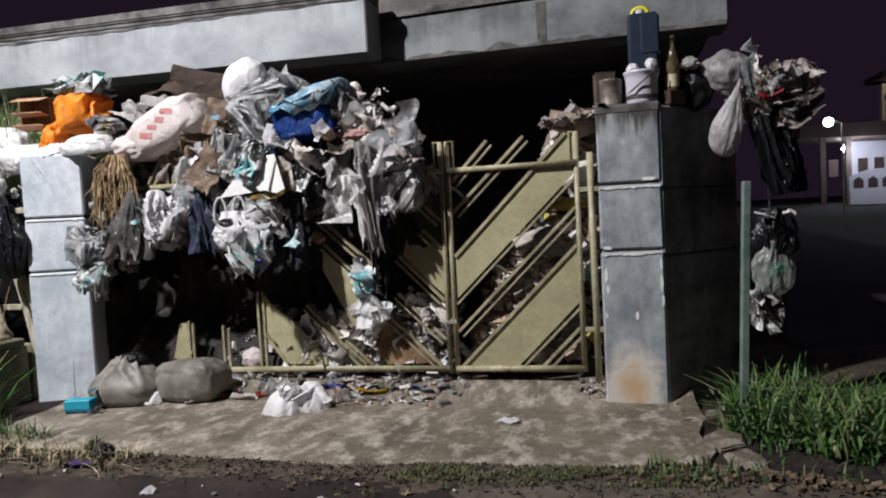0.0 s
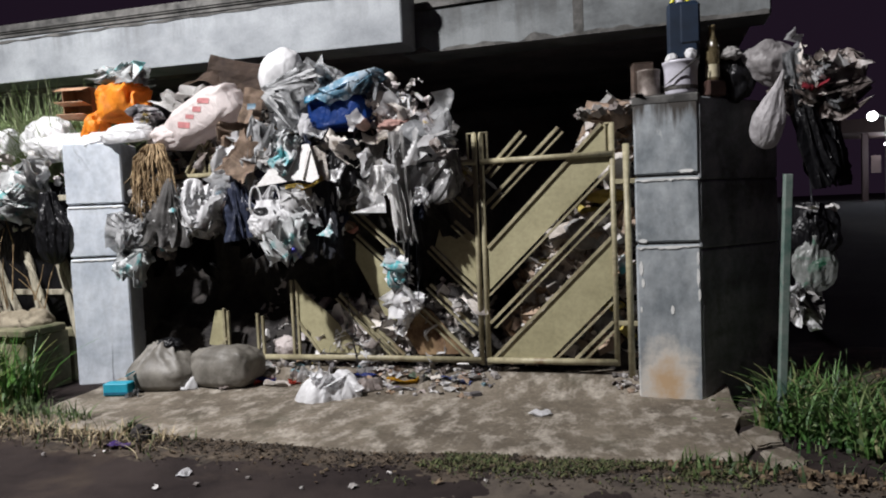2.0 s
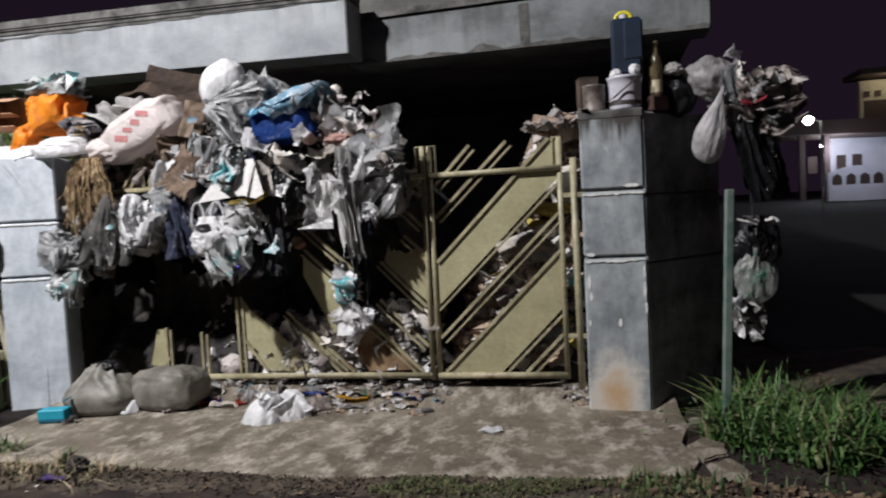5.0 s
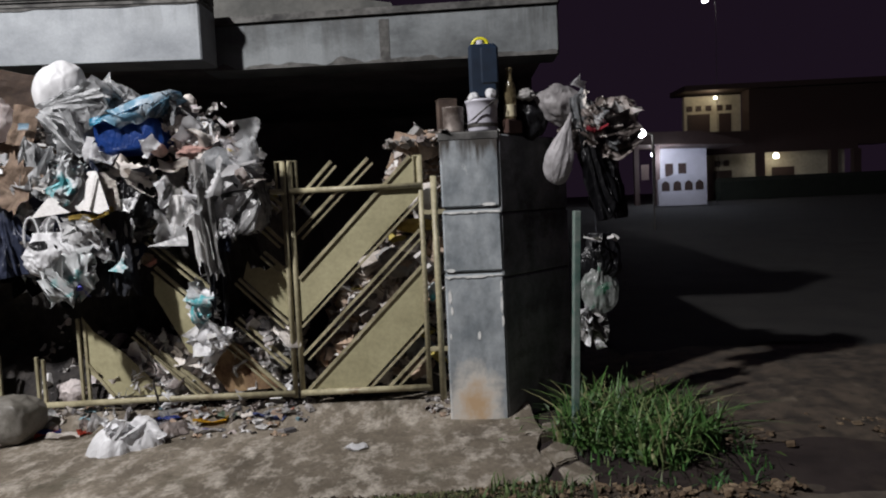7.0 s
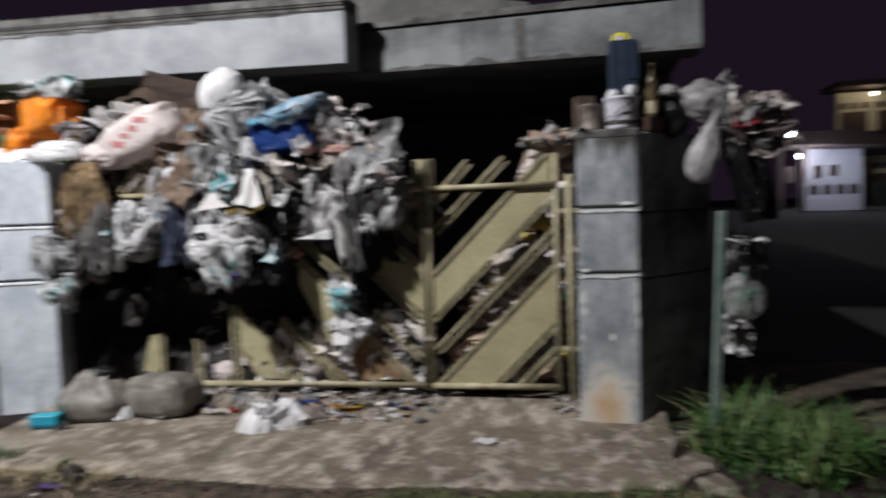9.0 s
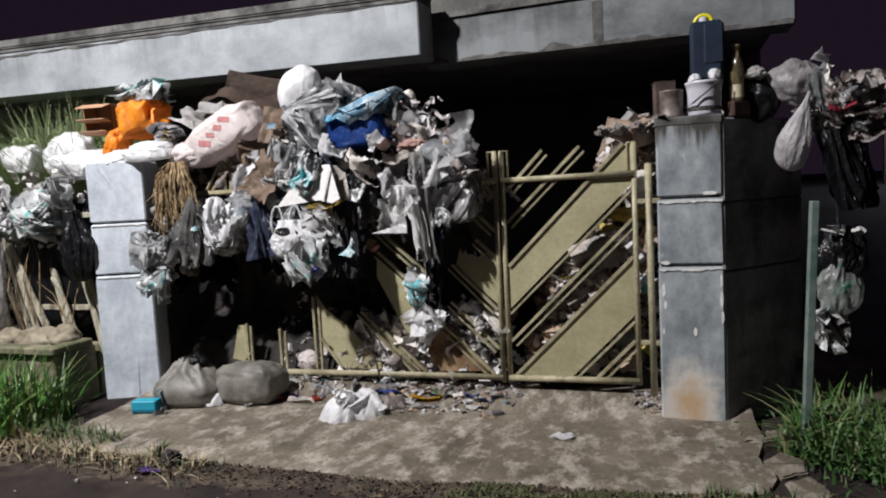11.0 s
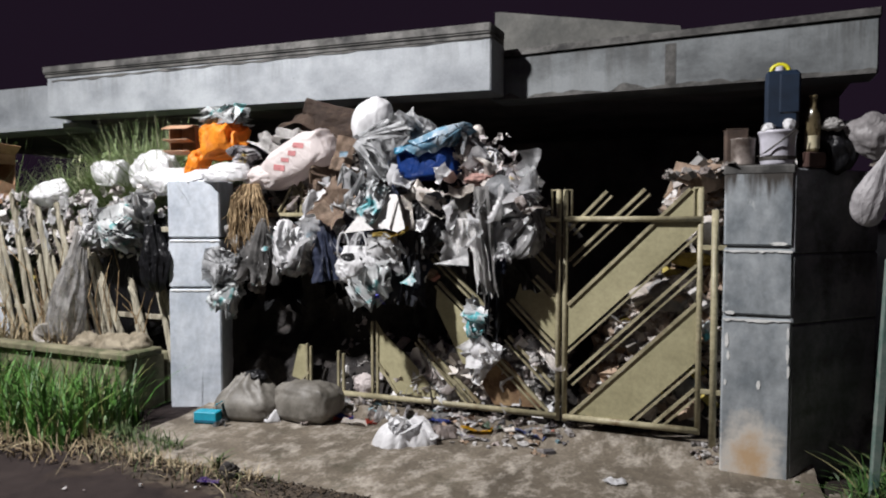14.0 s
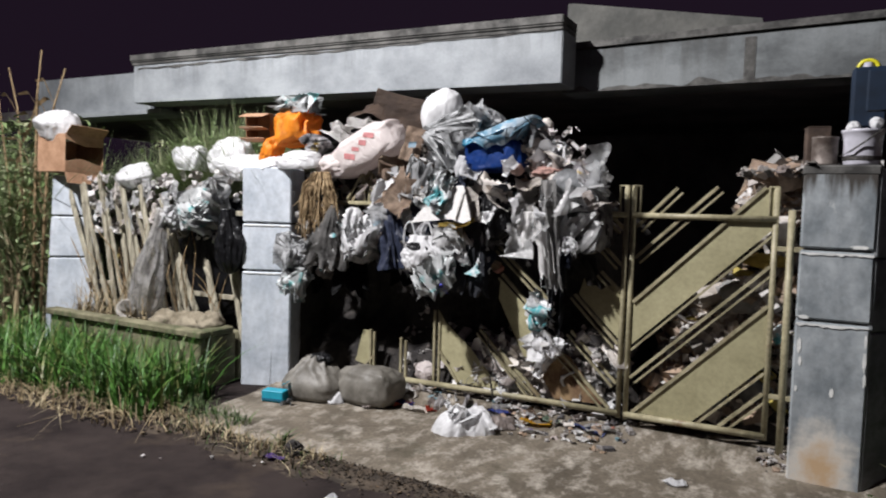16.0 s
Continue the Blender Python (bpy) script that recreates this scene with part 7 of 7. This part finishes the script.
stuff("dead_leaves", scatter(edge_spots(90, 83, -3.5, 2.0, 0.2) + area(220, -5.6, -3.0, -1.9, -1.4, GROUND + 0.02, 84), 0.015, 0.04, 85, 1.2), M_LEAVES, "dead brown leaves along the road edge", "leaf litter")
stuff("verge_grass", blades([(x, y, GROUND + 0.02) for x, y, z in edge_spots(420, 98, -3.9, -1.6, 0.14)], 0.04, 0.15, 99, 0.005, 2.2), M_GRASS_DRY, "dry trampled grass along the apron edge", "dry grass")
stuff("verge_grass", blades([(x, y + 0.25, GROUND + 0.03) for x, y, z in edge_spots(260, 198, -3.5, -2.5, 0.14)], 0.04, 0.16, 199, 0.006, 1.6), M_WEED, "small weeds creeping over the apron corner", "grass")
stuff("verge_grass", blades([(x, y - 0.02, GROUND + 0.018) for x, y, z in edge_spots(5200, 86, -0.2, 1.75, 0.13) if noise.noise(Vector((x * 2.5, y * 5, 4))) > -0.25 + 0.5 * max(0, 0.5 - x)], 0.008, 0.032, 87, 0.006, 1.6), motley("mossy_stubble", [(0.0, (0.07, 0.095, 0.03)), (0.35, (0.11, 0.12, 0.045)), (0.65, (0.05, 0.065, 0.025)), (0.85, (0.14, 0.12, 0.06))], 0.85), "short mossy green grass along the apron edge", "grass")
stuff("verge_grass", blades([(x, y, GROUND + 0.03) for x, y, z in edge_spots(90, 186, 1.3, 1.9, 0.1)], 0.04, 0.1, 187, 0.008, 1.2), M_WEED, "taller green tufts at the apron corner", "grass")
stuff("dead_leaves", scatter([(x, y, z + 0.02) for x, y, z in edge_spots(160, 188, 1.3, 3.0, 0.1)], 0.02, 0.06, 189, 1.2), M_LEAVES, "dead leaves and twigs below the grass clump", "leaf litter")
stuff("verge_grass", blades([(x, y, GROUND) for x, y, z in edge_spots(170, 88, -3.4, -1.4, 0.12)], 0.03, 0.12, 89, 0.007, 1.1), M_WEED, "sparse weeds along the apron edge", "grass")

# ---- lit houses far off ----
M_FARWALL = surface("far_cream_wall", (0.45, 0.4, 0.3), (0.6, 0.55, 0.42), 0.8, 6, 0.8, 0.1)
M_FARDARK = plain("far_dark_wood", (0.06, 0.035, 0.03), 0.7)
M_FARWHITE = plain("far_white_paint", (0.62, 0.62, 0.7), 0.6, 0, 0.15, 2)
M_LAMPGLOW = glow("lamp_glass", (0.95, 0.95, 1.0), 60)
M_WARMGLOW = glow("porch_lamp_glass", (1.0, 0.95, 0.8), 9)
fh = thing("far_house", "two-storey cream house with a lit upper balcony", "house", pose(0, 0, 0))
part("wall", box(12.6, 15.4, 30.0, 30.3, 3.9, 6.1, 0), M_FARWALL, fh)
part("wall", box(13.4, 20.5, 30.0, 30.3, 0.5, 3.3, 0), M_FARWALL, fh)
part("side_wall", box(15.4, 22, 29.0, 29.9, 3.3, 6.4, 0), M_FARDARK, fh)
part("roof", box(12.2, 22.5, 28.6, 31, 6.2, 6.45, 0), M_FARDARK, fh)
part("balcony", box(12.4, 15.6, 28.8, 29.9, 3.4, 4.2, 0), M_FARDARK, fh, "dark balcony front")
for x in (12.85, 13.3, 13.8, 14.35, 14.8):
    part("vent_window", box(x - 0.14, x + 0.14, 29.95, 30.02, 5.35, 5.62, 0), M_FARDARK, fh)
part("door", box(12.75, 13.85, 29.95, 30.02, 4.0, 5.2, 0), M_FARDARK, fh)
part("window", box(14.3, 14.9, 29.95, 30.02, 4.1, 5.2, 0), M_FARDARK, fh)
for x in (14.2, 14.65):
    part("vent_window", box(x - 0.13, x + 0.13, 29.95, 30.02, 2.55, 2.85, 0), M_FARDARK, fh)
part("door", box(14.0, 14.9, 29.95, 30.02, 1.0, 2.35, 0), M_FARDARK, fh)
part("window", box(16.9, 18.0, 29.95, 30.02, 1.2, 2.4, 0), M_FARDARK, fh)
part("porch_beam", box(12.6, 20.5, 28.8, 29.0, 3.1, 3.4, 0), M_FARDARK, fh)
for x in (15.7, 19.2, 20.3):
    part("porch_post", box(x, x + 0.35, 28.8, 29.1, 0.5, 3.1, 0), M_FARDARK, fh)
part("hedge", box(13.2, 22, 27.5, 28.0, 0.0, 1.95, 0.2), M_HEDGE, fh, "dark hedge along the garden")
for at, r in (((14.05, 29.7, 5.95), 0.08), ((16.9, 29.5, 2.95), 0.14)):
    bm = bmesh.new()
    bmesh.ops.create_uvsphere(bm, u_segments=12, v_segments=8, radius=r)
    part("wall_lamp", bm, M_WARMGLOW, fh, "glowing warm wall lamp", m=pose(*at))
lamp("balcony_light", "POINT", 22, (1.0, 0.85, 0.6), pose(13.6, 28.9, 5.8), soft=0.1)
lamp("porch_light", "POINT", 9, (1.0, 0.9, 0.7), pose(16.9, 29.2, 2.7), soft=0.1)
fw = thing("far_bungalow", "small white house with a lit porch and arched fence", "house", pose(0, 0, 0))
part("wall", box(10.2, 12.6, 27.0, 27.3, 0.5, 3.5, 0), M_FARWHITE, fw)
part("roof", plate([(8.0, 3.5), (13.4, 3.3), (13.2, 3.5), (11.5, 3.95), (8.0, 4.0)], 24.6, 27.6), M_FARDARK, fw)
for x in (9.6, 10.7, 11.3):
    part("window", box(x, x + 0.35, 26.95, 27.02, 2.0, 2.7, 0), M_FARDARK, fw)
for x in (8.8, 9.7):
    part("porch_post", box(x, x + 0.2, 25.0, 25.2, 0.4, 3.5, 0), M_FARDARK, fw)
lamp("bungalow_light", "POINT", 150, (0.78, 0.84, 1.0), pose(10.2, 24.6, 2.9), soft=0.1)
# Added lamp without a fixture, only to brighten the fence front.
lamp("fence_fill", "POINT", 45, (0.78, 0.84, 1.0), pose(10.3, 22.6, 2.6), soft=0.1)
bm = bmesh.new()
bmesh.ops.create_uvsphere(bm, u_segments=12, v_segments=8, radius=0.13)
part("porch_lamp", bm, M_LAMPGLOW, fw, "bright cool porch lamp", m=pose(10.0, 26.2, 3.1))
ff = thing("far_fence", "white panelled fence with arched openings", "fence", pose(0, 0, 0))
part("base", box(9.5, 11.5, 23.9, 24.1, 0.4, 1.35, 0), M_FARWHITE, ff)
arc = [(9.5, 1.36)] + [(9.5 + 2.0 * i / 10, 1.9 + 0.25 * math.sin(math.pi * i / 10)) for i in range(11)] + [(11.5, 1.36)]
part("panel", plate(arc, 23.95, 24.05), M_FARWHITE, ff, "white panel with an arched top")
for x in (9.65, 10.13, 10.6, 11.05):
    part("opening", plate([(x, 1.45), (x + 0.32, 1.45), (x + 0.32, 1.75), (x + 0.16, 1.87), (x, 1.75)], 23.92, 23.96), M_FARDARK, ff)
# street lamp down the road
sl = thing("street_lamp", "bright white street lamp on a dark pole", "street lamp", pose(6.25, 14.0, 0))
part("pole", tube([(0.3, 0, 0.2), (0.3, 0, 3.0), (0.02, 0, 3.12)], 0.03, 8), M_DARKMETAL, sl)
bm = bmesh.new()
bmesh.ops.create_uvsphere(bm, u_segments=14, v_segments=10, radius=0.11)
part("bulb", bm, M_LAMPGLOW, sl, "glowing white bulb", m=pose(0, 0, 3.05))
lamp("street_lamp_light", "POINT", 6, (0.9, 0.95, 1.0), pose(6.25, 13.8, 2.95), soft=0.1)
sl2 = thing("street_lamp", "distant white street lamp on a tall pole", "street lamp", pose(13.0, 28.0, 0))
part("pole", tube([(0.5, 0, 0.2), (0.5, 0, 10.2), (0, 0, 10.4)], 0.015, 8), M_DARKMETAL, sl2)
bm = bmesh.new()
bmesh.ops.create_uvsphere(bm, u_segments=14, v_segments=10, radius=0.15)
part("bulb", bm, M_LAMPGLOW, sl2, "glowing white bulb", m=pose(0, 0, 10.3))
# the lamp that lights the gate, on its pole across the verge
sl3 = thing("street_lamp", "tall street lamp lighting the gate", "street lamp", pose(-5.1, -5.5, 0))
part("pole", tube([(0, 0, GROUND), (0, 0, 7.7), (0.45, 0.35, 7.95)], 0.06, 10), M_DARKMETAL, sl3)
part("head", box(0.4, 1.1, 0.35, 0.75, 7.82, 7.9, 0.02), M_DARKMETAL, sl3)
